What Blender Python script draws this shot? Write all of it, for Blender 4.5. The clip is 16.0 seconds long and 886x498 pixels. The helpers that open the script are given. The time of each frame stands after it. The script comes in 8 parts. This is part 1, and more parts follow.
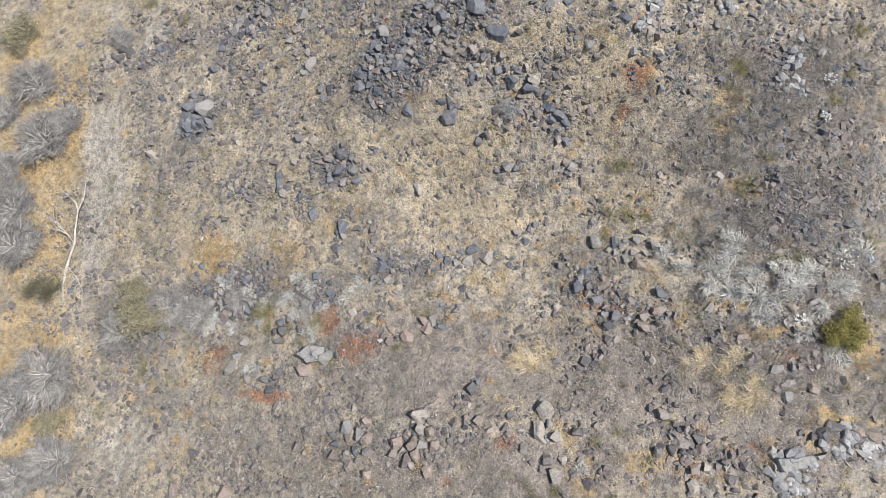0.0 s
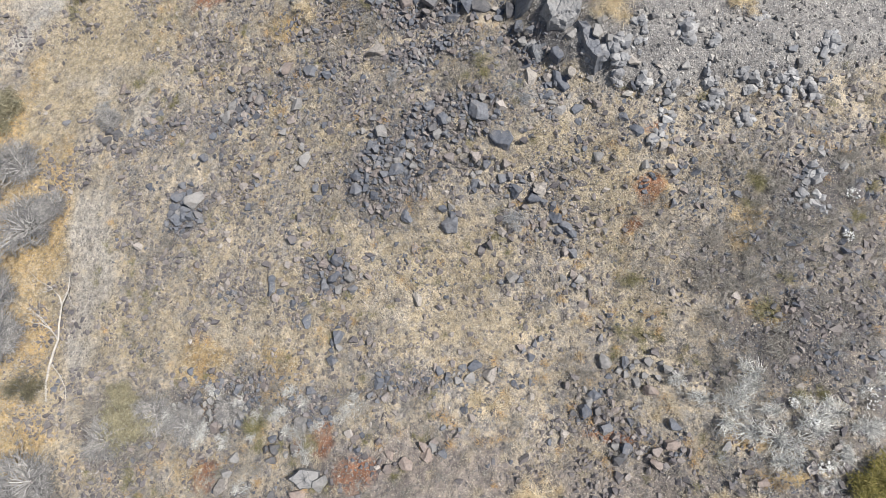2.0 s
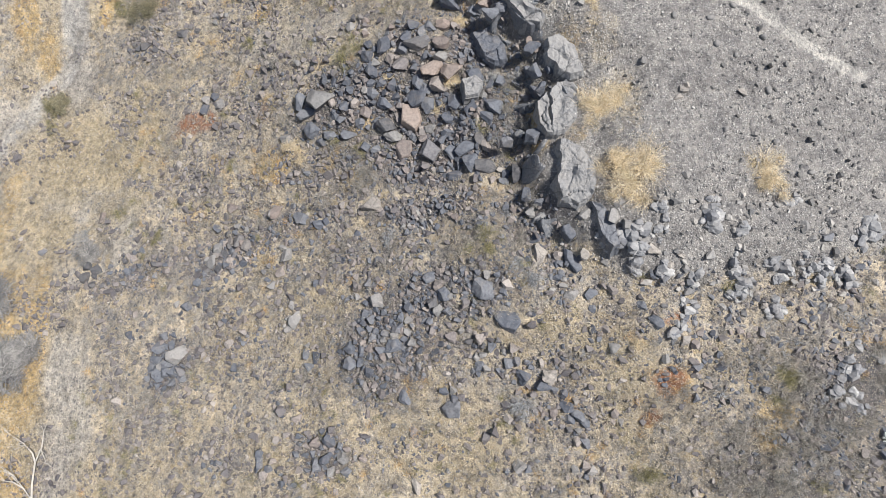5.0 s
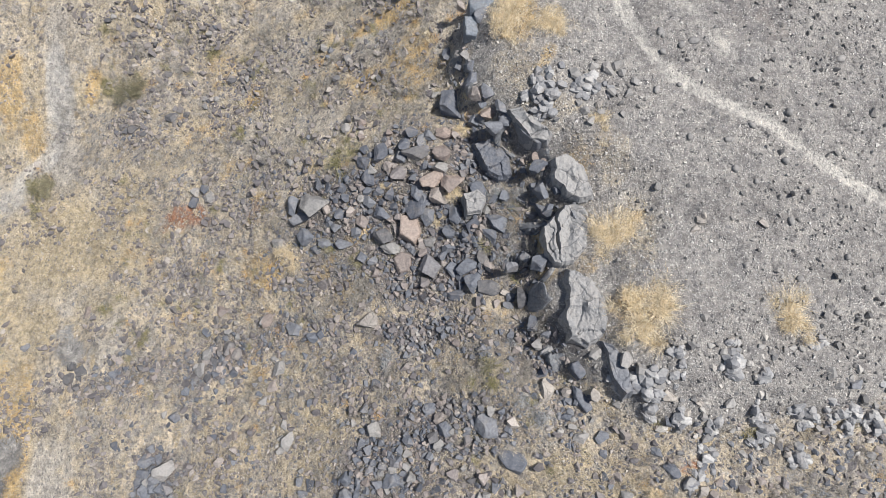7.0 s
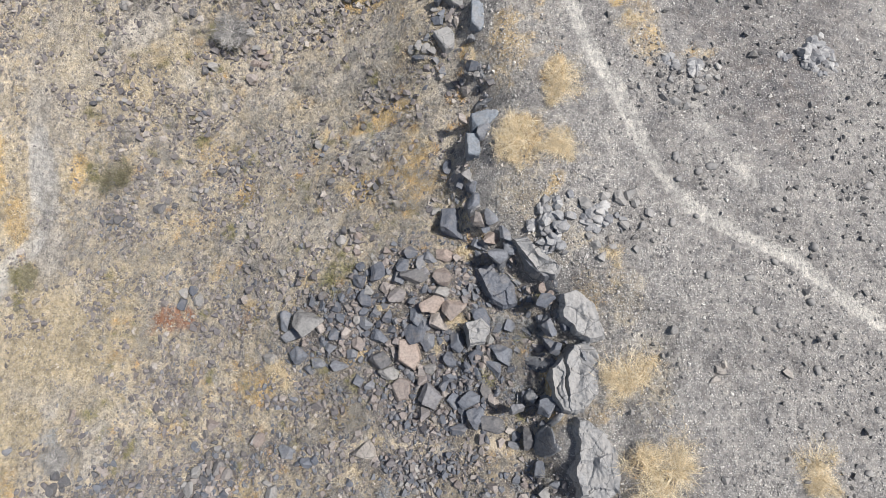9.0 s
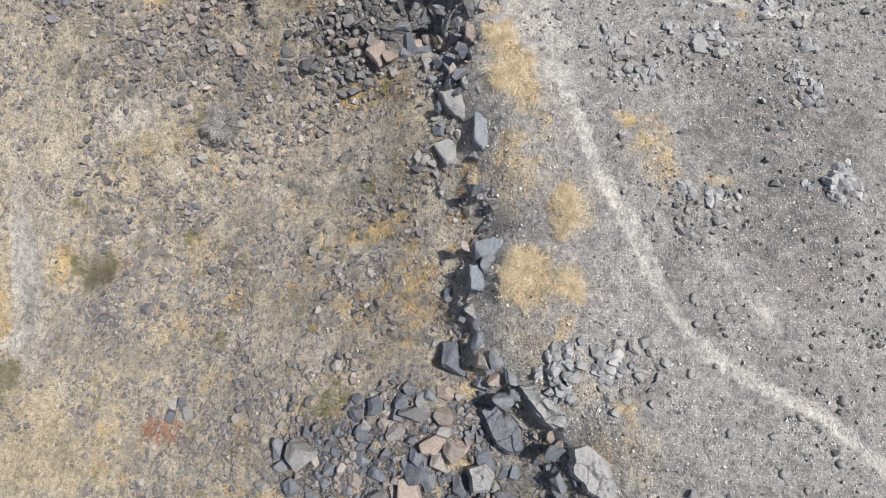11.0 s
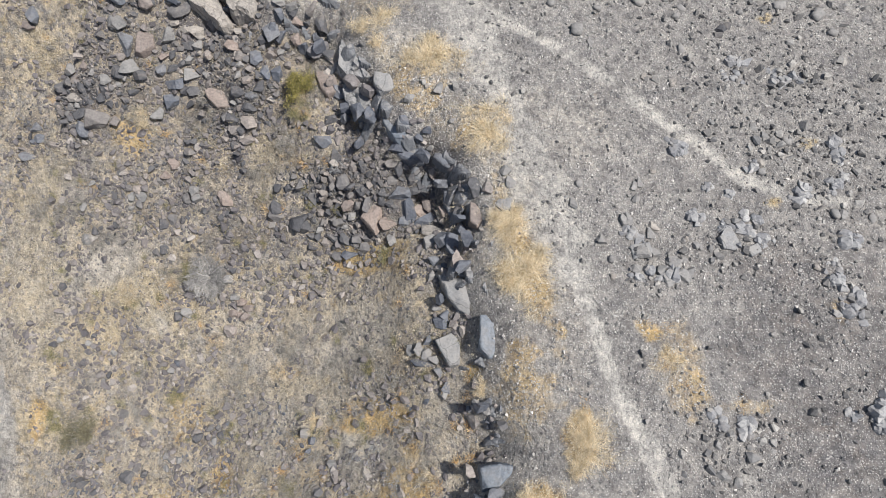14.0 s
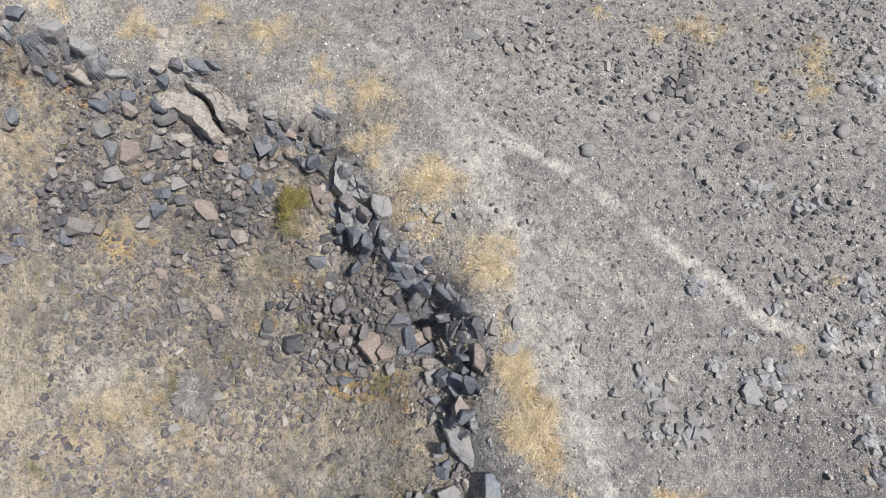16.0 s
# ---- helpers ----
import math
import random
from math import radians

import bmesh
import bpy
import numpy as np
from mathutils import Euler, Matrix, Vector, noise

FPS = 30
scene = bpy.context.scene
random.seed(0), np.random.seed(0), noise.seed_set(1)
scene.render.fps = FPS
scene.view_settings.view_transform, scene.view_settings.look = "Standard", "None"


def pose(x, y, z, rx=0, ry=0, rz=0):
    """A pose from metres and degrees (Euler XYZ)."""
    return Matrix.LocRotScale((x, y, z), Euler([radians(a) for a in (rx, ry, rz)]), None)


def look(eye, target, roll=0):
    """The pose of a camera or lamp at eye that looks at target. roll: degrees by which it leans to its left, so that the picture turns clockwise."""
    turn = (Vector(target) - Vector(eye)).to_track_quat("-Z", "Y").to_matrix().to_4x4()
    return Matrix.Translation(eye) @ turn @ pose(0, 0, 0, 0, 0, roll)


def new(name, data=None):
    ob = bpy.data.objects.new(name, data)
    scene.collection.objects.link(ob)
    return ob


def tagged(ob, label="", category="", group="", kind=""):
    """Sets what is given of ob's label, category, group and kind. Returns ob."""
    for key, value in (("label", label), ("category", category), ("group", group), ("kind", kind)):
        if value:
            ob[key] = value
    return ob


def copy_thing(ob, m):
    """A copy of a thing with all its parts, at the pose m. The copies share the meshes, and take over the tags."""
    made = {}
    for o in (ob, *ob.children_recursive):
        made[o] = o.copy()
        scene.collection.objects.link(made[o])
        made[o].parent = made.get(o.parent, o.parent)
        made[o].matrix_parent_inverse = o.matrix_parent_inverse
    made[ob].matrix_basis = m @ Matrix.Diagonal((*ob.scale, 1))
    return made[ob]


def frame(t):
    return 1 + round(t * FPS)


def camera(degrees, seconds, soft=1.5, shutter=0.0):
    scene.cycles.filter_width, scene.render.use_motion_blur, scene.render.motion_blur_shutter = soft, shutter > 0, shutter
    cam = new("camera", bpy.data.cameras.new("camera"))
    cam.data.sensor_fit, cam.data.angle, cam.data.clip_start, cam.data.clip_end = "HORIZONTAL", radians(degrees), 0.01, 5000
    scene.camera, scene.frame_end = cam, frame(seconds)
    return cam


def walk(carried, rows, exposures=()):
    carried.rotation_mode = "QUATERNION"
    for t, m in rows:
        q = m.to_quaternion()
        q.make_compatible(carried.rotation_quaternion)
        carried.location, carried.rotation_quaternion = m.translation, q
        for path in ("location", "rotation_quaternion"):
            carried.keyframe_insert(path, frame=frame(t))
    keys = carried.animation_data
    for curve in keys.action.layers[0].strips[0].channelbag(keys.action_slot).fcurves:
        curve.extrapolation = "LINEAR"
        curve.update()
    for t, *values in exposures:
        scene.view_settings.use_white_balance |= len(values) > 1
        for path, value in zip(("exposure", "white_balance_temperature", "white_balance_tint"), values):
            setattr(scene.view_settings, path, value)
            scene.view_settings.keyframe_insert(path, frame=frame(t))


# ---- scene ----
cam = camera(70.0, 16.0, 0.7)
ROWS = [
    (0.0, 0.000, 0.000, 18.200, 16.637, -0.000, 0.000),
    (0.5, -0.022, 1.137, 18.206, 16.685, -0.035, 0.002),
    (1.0, -0.041, 2.277, 18.212, 16.724, -0.064, 0.001),
    (1.5, -0.058, 3.419, 18.218, 16.754, -0.088, -0.004),
    (2.0, -0.073, 4.563, 18.223, 16.777, -0.108, -0.012),
    (2.5, -0.086, 5.709, 18.228, 16.792, -0.123, -0.024),
    (3.0, -0.098, 6.856, 18.233, 16.799, -0.134, -0.038),
    (3.5, -0.107, 8.005, 18.237, 16.801, -0.142, -0.054),
    (4.0, -0.116, 9.155, 18.240, 16.796, -0.146, -0.073),
    (4.5, -0.123, 10.306, 18.244, 16.786, -0.146, -0.094),
    (5.0, -0.128, 11.457, 18.246, 16.771, -0.144, -0.116),
    (5.5, -0.133, 12.609, 18.249, 16.752, -0.139, -0.139),
    (6.0, -0.137, 13.762, 18.251, 16.729, -0.132, -0.164),
    (6.5, -0.139, 14.915, 18.252, 16.703, -0.123, -0.189),
    (7.0, -0.141, 16.068, 18.253, 16.675, -0.112, -0.215),
    (7.5, -0.143, 17.220, 18.254, 16.644, -0.100, -0.241),
    (8.0, -0.144, 18.373, 18.254, 16.612, -0.087, -0.267),
    (8.5, -0.144, 19.524, 18.254, 16.579, -0.073, -0.292),
    (9.0, -0.144, 20.675, 18.254, 16.546, -0.058, -0.317),
    (9.5, -0.145, 21.825, 18.253, 16.512, -0.043, -0.341),
    (10.0, -0.145, 22.974, 18.251, 16.480, -0.028, -0.364),
    (10.5, -0.145, 24.122, 18.250, 16.448, -0.013, -0.386),
    (11.0, -0.146, 25.268, 18.247, 16.418, 0.001, -0.406),
    (11.5, -0.147, 26.412, 18.245, 16.391, 0.014, -0.423),
    (12.0, -0.149, 27.554, 18.241, 16.367, 0.026, -0.439),
    (12.5, -0.151, 28.694, 18.238, 16.346, 0.037, -0.452),
    (13.0, -0.154, 29.832, 18.234, 16.329, 0.045, -0.462),
    (13.5, -0.158, 30.968, 18.229, 16.317, 0.052, -0.468),
    (14.0, -0.163, 32.100, 18.224, 16.310, 0.056, -0.472),
    (14.5, -0.169, 33.230, 18.219, 16.308, 0.058, -0.472),
    (15.0, -0.177, 34.356, 18.213, 16.313, 0.057, -0.467),
    (15.5, -0.186, 35.480, 18.207, 16.325, 0.052, -0.459),
    (16.0, -0.196, 36.599, 18.200, 16.343, 0.045, -0.446),
]
walk(cam, [(t, pose(x, y, z, rx, ry, rz)) for t, x, y, z, rx, ry, rz in ROWS], [(0.0, 0.08), (8.0, 0.14), (11.5, 0.1), (16.0, 0.0)])

# ---- sky and sun: hazy daylight from the plateau's side ----
world = bpy.data.worlds.new("sky")
scene.world = world
world.use_nodes = True
sky = world.node_tree.nodes.new("ShaderNodeTexSky")
sky.sky_type, sky.sun_disc = "NISHITA", False
SUN_UP, SUN_AROUND = 63.0, 94.0  # degrees above the horizon, and clockwise from +y
sky.sun_elevation, sky.sun_rotation = radians(SUN_UP), radians(SUN_AROUND)
sky.dust_density = 2.0
background = world.node_tree.nodes["Background"]
background.inputs["Strength"].default_value = 0.07
world.node_tree.links.new(sky.outputs[0], background.inputs[0])
sun = new("sun", bpy.data.lights.new("sun", "SUN"))
sun.data.energy, sun.data.angle, sun.data.color = 4.7, radians(3), (1.0, 0.965, 0.92)
away = Vector((math.sin(radians(SUN_AROUND)) * math.cos(radians(SUN_UP)), math.cos(radians(SUN_AROUND)) * math.cos(radians(SUN_UP)), math.sin(radians(SUN_UP))))
sun.matrix_basis = look(away * 80, (0, 0, 0))

def fade(a, b, v):
    k = np.clip((v - a) / (b - a), 0, 1)
    return k * k * (3 - 2 * k)


def vnoise(x, y, size, seed=0):
    """Smooth value noise between 0 and 1, with bumps about size metres wide."""
    x, y = np.asarray(x, float) / size + 1000.5, np.asarray(y, float) / size + 1000.5
    i, j = np.floor(x).astype(np.int64), np.floor(y).astype(np.int64)
    u, v = x - i, y - j
    u, v = u * u * (3 - 2 * u), v * v * (3 - 2 * v)

    def lattice(a, b):
        h = (a * 374761393 + b * 668265263 + seed * 974634777) & 0x7FFFFFFF
        h = ((h ^ (h >> 13)) * 1274126177) & 0x7FFFFFFF
        return ((h ^ (h >> 16)) & 0xFFFF) / 65535.0
    top = lattice(i, j) * (1 - u) + lattice(i + 1, j) * u
    low = lattice(i, j + 1) * (1 - u) + lattice(i + 1, j + 1) * u
    return top * (1 - v) + low * v


def fbm(x, y, size, seed=0, octaves=4):
    total, gain, norm = 0, 1.0, 0
    for k in range(octaves):
        total, norm = total + gain * vnoise(x, y, size / 2 ** k, seed + 17 * k), norm + gain
        gain *= 0.55
    return total / norm


# ---- the lie of the land ----
RIM = [(-60, 62), (-30, 56), (-18, 51.5), (-15.2, 50.8), (-13.1, 50.1), (-12.2, 49.0), (-10.0, 48.7), (-8.5, 49.1),
       (-7.3, 48.0), (-6.4, 46.9), (-5.0, 46.9), (-3.6, 47.2), (-3.4, 45.1), (-2.5, 43.9), (-2.3, 42.8), (-1.3, 41.8),
       (0.1, 40.8), (0.8, 39.8), (1.2, 38.6), (0.8, 36.8), (1.0, 34.9), (1.3, 32.8), (1.6, 31.4), (0.9, 30.5),
       (0.8, 29.5), (1.2, 27.6), (2.3, 26.4), (3.5, 25.2), (3.6, 24.1), (4.5, 23.3), (3.3, 22.5), (3.4, 20.9),
       (3.6, 19.0), (4.7, 18.0), (5.8, 16.9), (7.5, 16.6), (10, 16.9), (13, 17.2), (18, 18.5), (40, 24)]


def rim_distance(x, y):
    """Metres from the rim of the plateau: plus on the hillside, minus on top."""
    x, y = np.asarray(x, float), np.asarray(y, float)
    best, inside = np.full(x.shape, 1e9), np.zeros(x.shape, bool)
    ring = RIM + [(200, 24), (200, 400), (-60, 400)]
    for i, (ax, ay) in enumerate(ring):
        bx, by = ring[(i + 1) % len(ring)]
        dx, dy = bx - ax, by - ay
        if i < len(RIM) - 1:
            k = np.clip(((x - ax) * dx + (y - ay) * dy) / (dx * dx + dy * dy), 0, 1)
            best = np.minimum(best, np.hypot(x - ax - k * dx, y - ay - k * dy))
        if dy:
            inside ^= ((ay > y) != (by > y)) & (x < ax + (y - ay) / dy * dx)
    return np.where(inside, -best, best)

# swells and hollows of the hillside, on a loose lattice
SWELL_X, SWELL_Y, SWELL_R = (-22, -13, -5, 2, 8, 14), (-3, 3, 9, 16, 25, 34, 43), 5.5
SWELLS = [
    (0.17, 0.03, 0.05, 0.12, -0.90, 0.08, -0.21),
    (0.68, 0.14, 0.15, 0.38, 0.20, 0.44, 0.48),
    (2.16, 0.47, 1.39, 0.42, 0.68, -0.63, 1.17),
    (4.43, 0.30, -0.01, 0.83, 0.55, 0.53, -0.06),
    (3.39, -0.53, -0.73, 0.15, 0.23, 1.12, 0.46),
    (3.05, 3.96, 2.82, -0.16, 0.09, 0.20, 0.10),
]


# the foot of the cliff and the gullies below it
FOOT_X, FOOT_Y, FOOT_R = (-10, -6.5, -3.5, -1, 1.5, 4), (13, 16.5, 19.5, 22, 25, 29, 33, 36.5, 40, 43.5), 2.4
FOOT = [
    (-0.04, -0.15, -0.06, -0.04, -0.09, -0.20, -0.21, 0.04, -0.04, -0.32),
    (-0.07, -0.41, -0.16, 0.03, 0.15, 0.05, -0.02, 0.07, -0.28, 0.10),
    (0.07, -0.24, -0.15, 0.12, 0.20, 0.05, -0.13, -0.08, -0.43, -0.20),
    (0.08, -0.09, -0.29, -0.07, -0.15, -0.40, -0.08, -0.07, -0.05, -0.17),
    (0.06, -0.09, -0.49, -0.39, -0.16, -0.69, -0.18, -0.00, 0.11, -0.03),
    (-0.18, -0.31, -0.39, -0.35, -0.02, -0.38, -0.25, -0.04, 0.03, 0.00),
]


def plateau_height(x, y):
    u, v = np.clip(x, -15, 25) - 8, np.clip(y, 10, 60) - 32
    rise = 0.4 * np.exp(-((x - 12.5) / 3.0) ** 2 - ((y - 34) / 4.5) ** 2) + 0.35 * np.exp(-((x - 12) / 4.0) ** 2 - ((y - 17.5) / 1.8) ** 2)
    return 0.1 + -0.0319 * u + -0.0093 * v + -0.00292 * v ** 2 + rise


def worn(y):
    """Where the rim is low and buried in soil."""
    return fade(26.5, 28.5, y) * (1 - fade(36.0, 38.0, y)) + 0.7 * (1 - fade(19.5, 21.5, y))


def broad_height(x, y):
    """The ground without its small relief."""
    x, y = np.asarray(x, float), np.asarray(y, float)
    s = rim_distance(x, y)
    z = plateau_height(x, y) - 0.85 * np.exp(np.minimum(s, 0) / 1.6)
    z = z - 0.38 * fade(18.2, 19.2, y) * (1 - fade(24.2, 25.2, y)) * fade(-2.6, -1.5, s) * (1 - fade(-0.7, 0.2, s))
    z = z - (0.1 + 0.55 * fade(17, 22, y)) * (fade(-0.5, 2.2, s) + worn(y) * (fade(-1.4, 3.2, s) - fade(-0.5, 2.2, s))) - 12.5 * (1 - np.exp(-np.maximum(s, 0) / 13))
    add = np.zeros(x.shape)
    for i, cx in enumerate(SWELL_X):
        for j, cy in enumerate(SWELL_Y):
            add += SWELLS[i][j] * np.exp(-((x - cx) ** 2 + (y - cy) ** 2) / (2 * SWELL_R ** 2))
    foot = np.zeros(x.shape)
    for i, cx in enumerate(FOOT_X):
        for j, cy in enumerate(FOOT_Y):
            foot += FOOT[i][j] * np.exp(-((x - cx) ** 2 + (y - cy) ** 2) / (2 * FOOT_R ** 2))
    return z + add * fade(0, 2.5, s) + foot * fade(-1.6, 1.6, s)


def ground_height(x, y):
    """The ground with its small relief."""
    x, y = np.asarray(x, float), np.asarray(y, float)
    wob = 0.55 * (fbm(x, y, 1.3, 5, 3) - 0.5)
    hill = fade(0.2, 2.0, rim_distance(x, y))
    rough = (0.06 + 0.30 * hill) * (fbm(x, y, 1.6, 11, 4) - 0.5) + (0.02 + 0.07 * hill) * (vnoise(x, y, 0.28, 23) - 0.5)
    pit = 0.9 * np.exp(-(((x - -0.64) / 0.8) ** 2 + ((y - 40.23) / 1.3) ** 2))
    return broad_height(x + wob * (1 - hill), y + wob * (1 - hill)) + rough - 0.05 * trail_weight(x, y) - pit


def line_distance(x, y, line):
    best = np.full(np.shape(x), 1e9)
    for (ax, ay), (bx, by) in zip(line, line[1:]):
        dx, dy = bx - ax, by - ay
        k = np.clip(((x - ax) * dx + (y - ay) * dy) / (dx * dx + dy * dy), 0, 1)
        best = np.minimum(best, np.hypot(x - ax - k * dx, y - ay - k * dy))
    return best


def trail_weight(x, y):
    w = np.zeros(np.shape(x))
    for line, half, strength in TRAILS:
        d = line_distance(x, y, line) + half * (0.5 * (vnoise(x, y, 0.5, 31) - 0.5) + 0.6 * (vnoise(x, y, 2.0, 32) - 0.5))
        w = np.maximum(w, strength * (1 - fade(0.5 * half, 1.25 * half, d)))
    return w


def patches(x, y, spots):
    """How strongly a soft-edged, ragged set of patches covers a place. A spot: x, y, two radii, strength."""
    x, y = np.asarray(x, float), np.asarray(y, float)
    wx, wy = 1.6 * (fbm(x, y, 2.2, 41, 3) - 0.5), 1.6 * (fbm(x, y, 2.2, 43, 3) - 0.5)
    w = np.zeros(x.shape)
    for px, py, ra, rb, strength in spots:
        r = np.hypot((x - px + wx) / ra, (y - py + wy) / rb)
        w = np.maximum(w, strength * (1 - fade(0.45, 1.35, r)))
    return w


# ---- trails and patches of ground ----
TRAILS = [
    ([(5.65, 31.36), (5.94, 30.19), (6.41, 28.97), (7.08, 27.91), (7.93, 27.08), (9.25, 26.37), (10.56, 25.74), (11.36, 24.9), (12.58, 23.85), (13.88, 23.08)], 0.24, 1.0),
    ([(6.87, 28.29), (6.5, 29.1), (6.14, 30.14), (5.69, 31.07), (5.41, 31.79), (4.88, 32.85), (4.56, 33.87), (4.17, 35.36), (3.82, 36.47), (3.6, 37.74)], 0.24, 0.9),
    ([(3.54, 36.99), (3.44, 37.83), (2.88, 39.43), (2.43, 40.91), (1.96, 42.45), (1.46, 43.85), (0.95, 45.57), (-0.17, 47.44), (-1.76, 48.97)], 0.85, 0.55),
    ([(-3.84, 50.71), (-1.96, 49.1), (-0.56, 47.94), (1.17, 46.48), (2.46, 45.45), (4.08, 44.36), (5.63, 43.11), (6.94, 41.9), (8.05, 40.94), (8.59, 40.37), (9.19, 39.75), (10.74, 39.11), (12.52, 38.86)], 0.26, 0.66),
    ([(7.94, 31.13), (8.28, 30.13), (8.8, 29.3), (9.55, 28.1)], 0.22, 0.5),
    ([(-19.53, 34.63), (-19.2, 31.84), (-19.63, 29.67), (-21.59, 27.82), (-23.55, 25.89)], 0.7, 0.6),
]
# broken rock on the slope
TALUS_SPOTS = [
    (-1.98, 14.48, 2.21, 2.56, 0.9), (-0.09, 16.25, 3.38, 1.35, 0.9), (-11.84, 14.82, 1.07, 1.21, 1.3), (-4.67, 11.09, 1.32, 0.77, 0.9), (-5.94, 9.93, 0.61, 1.22, 0.8),
    (-9.42, 19.09, 1.62, 1.21, 0.9), (-14.61, 18.12, 2.27, 0.99, 0.6), (3.96, 12.77, 1.23, 1.67, 0.6), (1.28, 6.9, 1.37, 0.5, 0.7), (-4.29, 6.38, 3.5, 0.47, 0.5),
    (-10.06, 5.86, 2.12, 0.87, 0.5), (5.59, 5.76, 1.31, 0.98, 0.8), (6.74, 4.27, 1.65, 0.83, 0.7), (-7.25, 2.67, 1.62, 0.81, 0.5), (12.93, 13.2, 2.35, 1.71, 0.5),
    (-1.27, -0.27, 2.57, 1.19, 0.5), (7.6, -0.5, 0.89, 0.98, 0.7), (11.8, -0.16, 1.24, 0.53, 0.5),
]
TALUS_SPOTS += [
    (-3.41, 24.15, 3.05, 1.76, 1), (-0.13, 22.53, 2.81, 2.16, 1.1), (-0.57, 19.83, 2.32, 0.74, 1), (-9.03, 19.83, 1.13, 1.25, 1), (-0.13, 16.61, 1.43, 1.02, 1.1),
    (-2.08, 15.01, 1.6, 0.85, 1), (-6.79, 19.91, 1.21, 1.45, 0.7), (-11.8, 18.88, 2.32, 0.9, 0.6), (3.88, 16.54, 0.87, 1.74, 0.7), (5.29, 17.94, 0.96, 1.15, 0.8),
    (7.52, 16.75, 1.71, 0.95, 0.7), (8.98, 17.97, 1.14, 0.95, 0.7), (9.2, 16.16, 1.16, 0.97, 0.5), (12.75, 16.76, 1.17, 1.17, 0.6), (-3.57, 24.62, 2.36, 1.5, 1.2),
    (-0.36, 23.49, 2.4, 2.4, 1.2), (1.28, 25.78, 1.76, 1.37, 1.1), (-1.18, 26.59, 1.21, 1.01, 0.8),
]
TALUS_SPOTS += [
    (-14.79, 30.19, 2.17, 1.49, 0.45), (-9.33, 31.99, 1.56, 1.3, 0.4), (-6.19, 32.59, 1.5, 1.5, 0.35), (-8.04, 26.55, 2.15, 1.67, 0.35), (-12.53, 26.86, 2.05, 0.77, 0.45),
    (2.74, 26.04, 1.13, 0.94, 0.7), (0.88, 29.14, 0.68, 1.56, 0.8), (-2.81, 29.25, 1.09, 1.09, 0.4), (-3.17, 39.49, 1.57, 1.57, 1), (-0.56, 39.8, 1.41, 1.61, 1.2),
    (-14.61, 44.5, 1.42, 1.42, 1), (-17.87, 43.67, 1, 1.5, 0.8), (-10.81, 42.29, 2.8, 2.57, 0.6), (-8.0, 43.73, 0.78, 2, 1.1), (-8.34, 37.0, 0.93, 1.16, 0.7),
    (-0.19, 34.72, 1.03, 0.94, 0.7), (-3.57, 40.81, 1.24, 0.83, 0.7), (0.01, 36.78, 0.76, 1.14, 0.6),
]
TALUS_SPOTS += [
    (0.8, 29.07, 0.66, 1.48, 0.8), (-14.84, 41.96, 0.96, 1.93, 0.6), (-13.14, 45.26, 2.08, 0.93, 0.9), (-7.92, 46.56, 2.62, 1.61, 1.1), (-14.77, 44.82, 1.52, 1.3, 1.1),
    (-6.09, 46.41, 1.17, 1.37, 1.1), (-10.18, 45.82, 1.85, 1.03, 0.8), (-11.51, 48.3, 1.41, 1.21, 0.9), (-12.83, 50.36, 1.2, 0.8, 0.6), (-17.33, 44.15, 0.91, 1.14, 0.8),
    (-8.05, 43.35, 0.71, 1.22, 1), (-7.4, 45.05, 1.18, 1.18, 1), (-3.32, 41.98, 1.12, 1.12, 0.6), (-11.75, 42.51, 2.15, 1.72, 0.6), (-8.34, 40.96, 1.88, 1.46, 0.6),
    (6.79, 14.64, 2.55, 1.28, 0.4), (1.07, 10.57, 5.8, 1.62, 0.22), (-7.26, 14.42, 3.26, 2.26, 0.3),
]
TALUS_SPOTS += [
    (-5.15, 14.74, 4.91, 3.35, 0.22), (-10.55, 13.1, 4.81, 1.93, 0.1), (-7.46, 29.06, 5.35, 3.89, 0.25), (-12.02, 22.18, 4.92, 2.95, 0.2), (-3.97, 18.96, 4.1, 2.46, 0.45),
    (-8.99, 32.53, 5.7, 2.97, 0.22), (-1.79, 34.24, 2.34, 2.34, 0.2), (-10.71, 40.23, 5.39, 3.45, 0.4), (-4.6, 40.66, 2.3, 1.72, 0.5), (-14.49, 36.48, 3.6, 1.8, 0.25),
    (10.45, 14.42, 3.84, 1.92, 0.3), (-5.02, 22.36, 3.09, 1.77, 0.5), (-9.2, 44.06, 5.34, 2.67, 0.5), (-12.22, 46.8, 2.48, 1.65, 0.7), (-5.44, 41.45, 1.55, 1.55, 0.6),
    (-8.03, 44.75, 2.82, 1.95, 0.85), (-10.64, 42.98, 2.98, 2.75, 0.5), (-3.09, 40.35, 2.24, 1.83, 1.2),
]
TALUS_SPOTS += [
    (-14.67, 44.76, 1.64, 1.4, 1.1), (-13.96, 41.08, 1.9, 1.9, 0.6), (-8.2, 40.14, 1.8, 2.03, 0.7), (-1.39, 40.53, 1.41, 1.61, 1.2), (-8.94, 6.01, 2.7, 1.1, 0.9),
    (-5.23, 5.72, 1.87, 0.93, 0.8), (-13.75, 4.58, 1.54, 1.03, 0.5), (-1.46, 6.48, 1.83, 0.69, 0.7), (12.53, 7.71, 3.46, 1.83, 0.3), (14.28, 12.85, 2.57, 1.93, 0.35),
    (9.84, 3.21, 2.29, 1.14, 0.35), (2.71, 19.03, 1.26, 1.44, 0.8), (2.06, 17.32, 1.07, 0.89, 0.5),
]
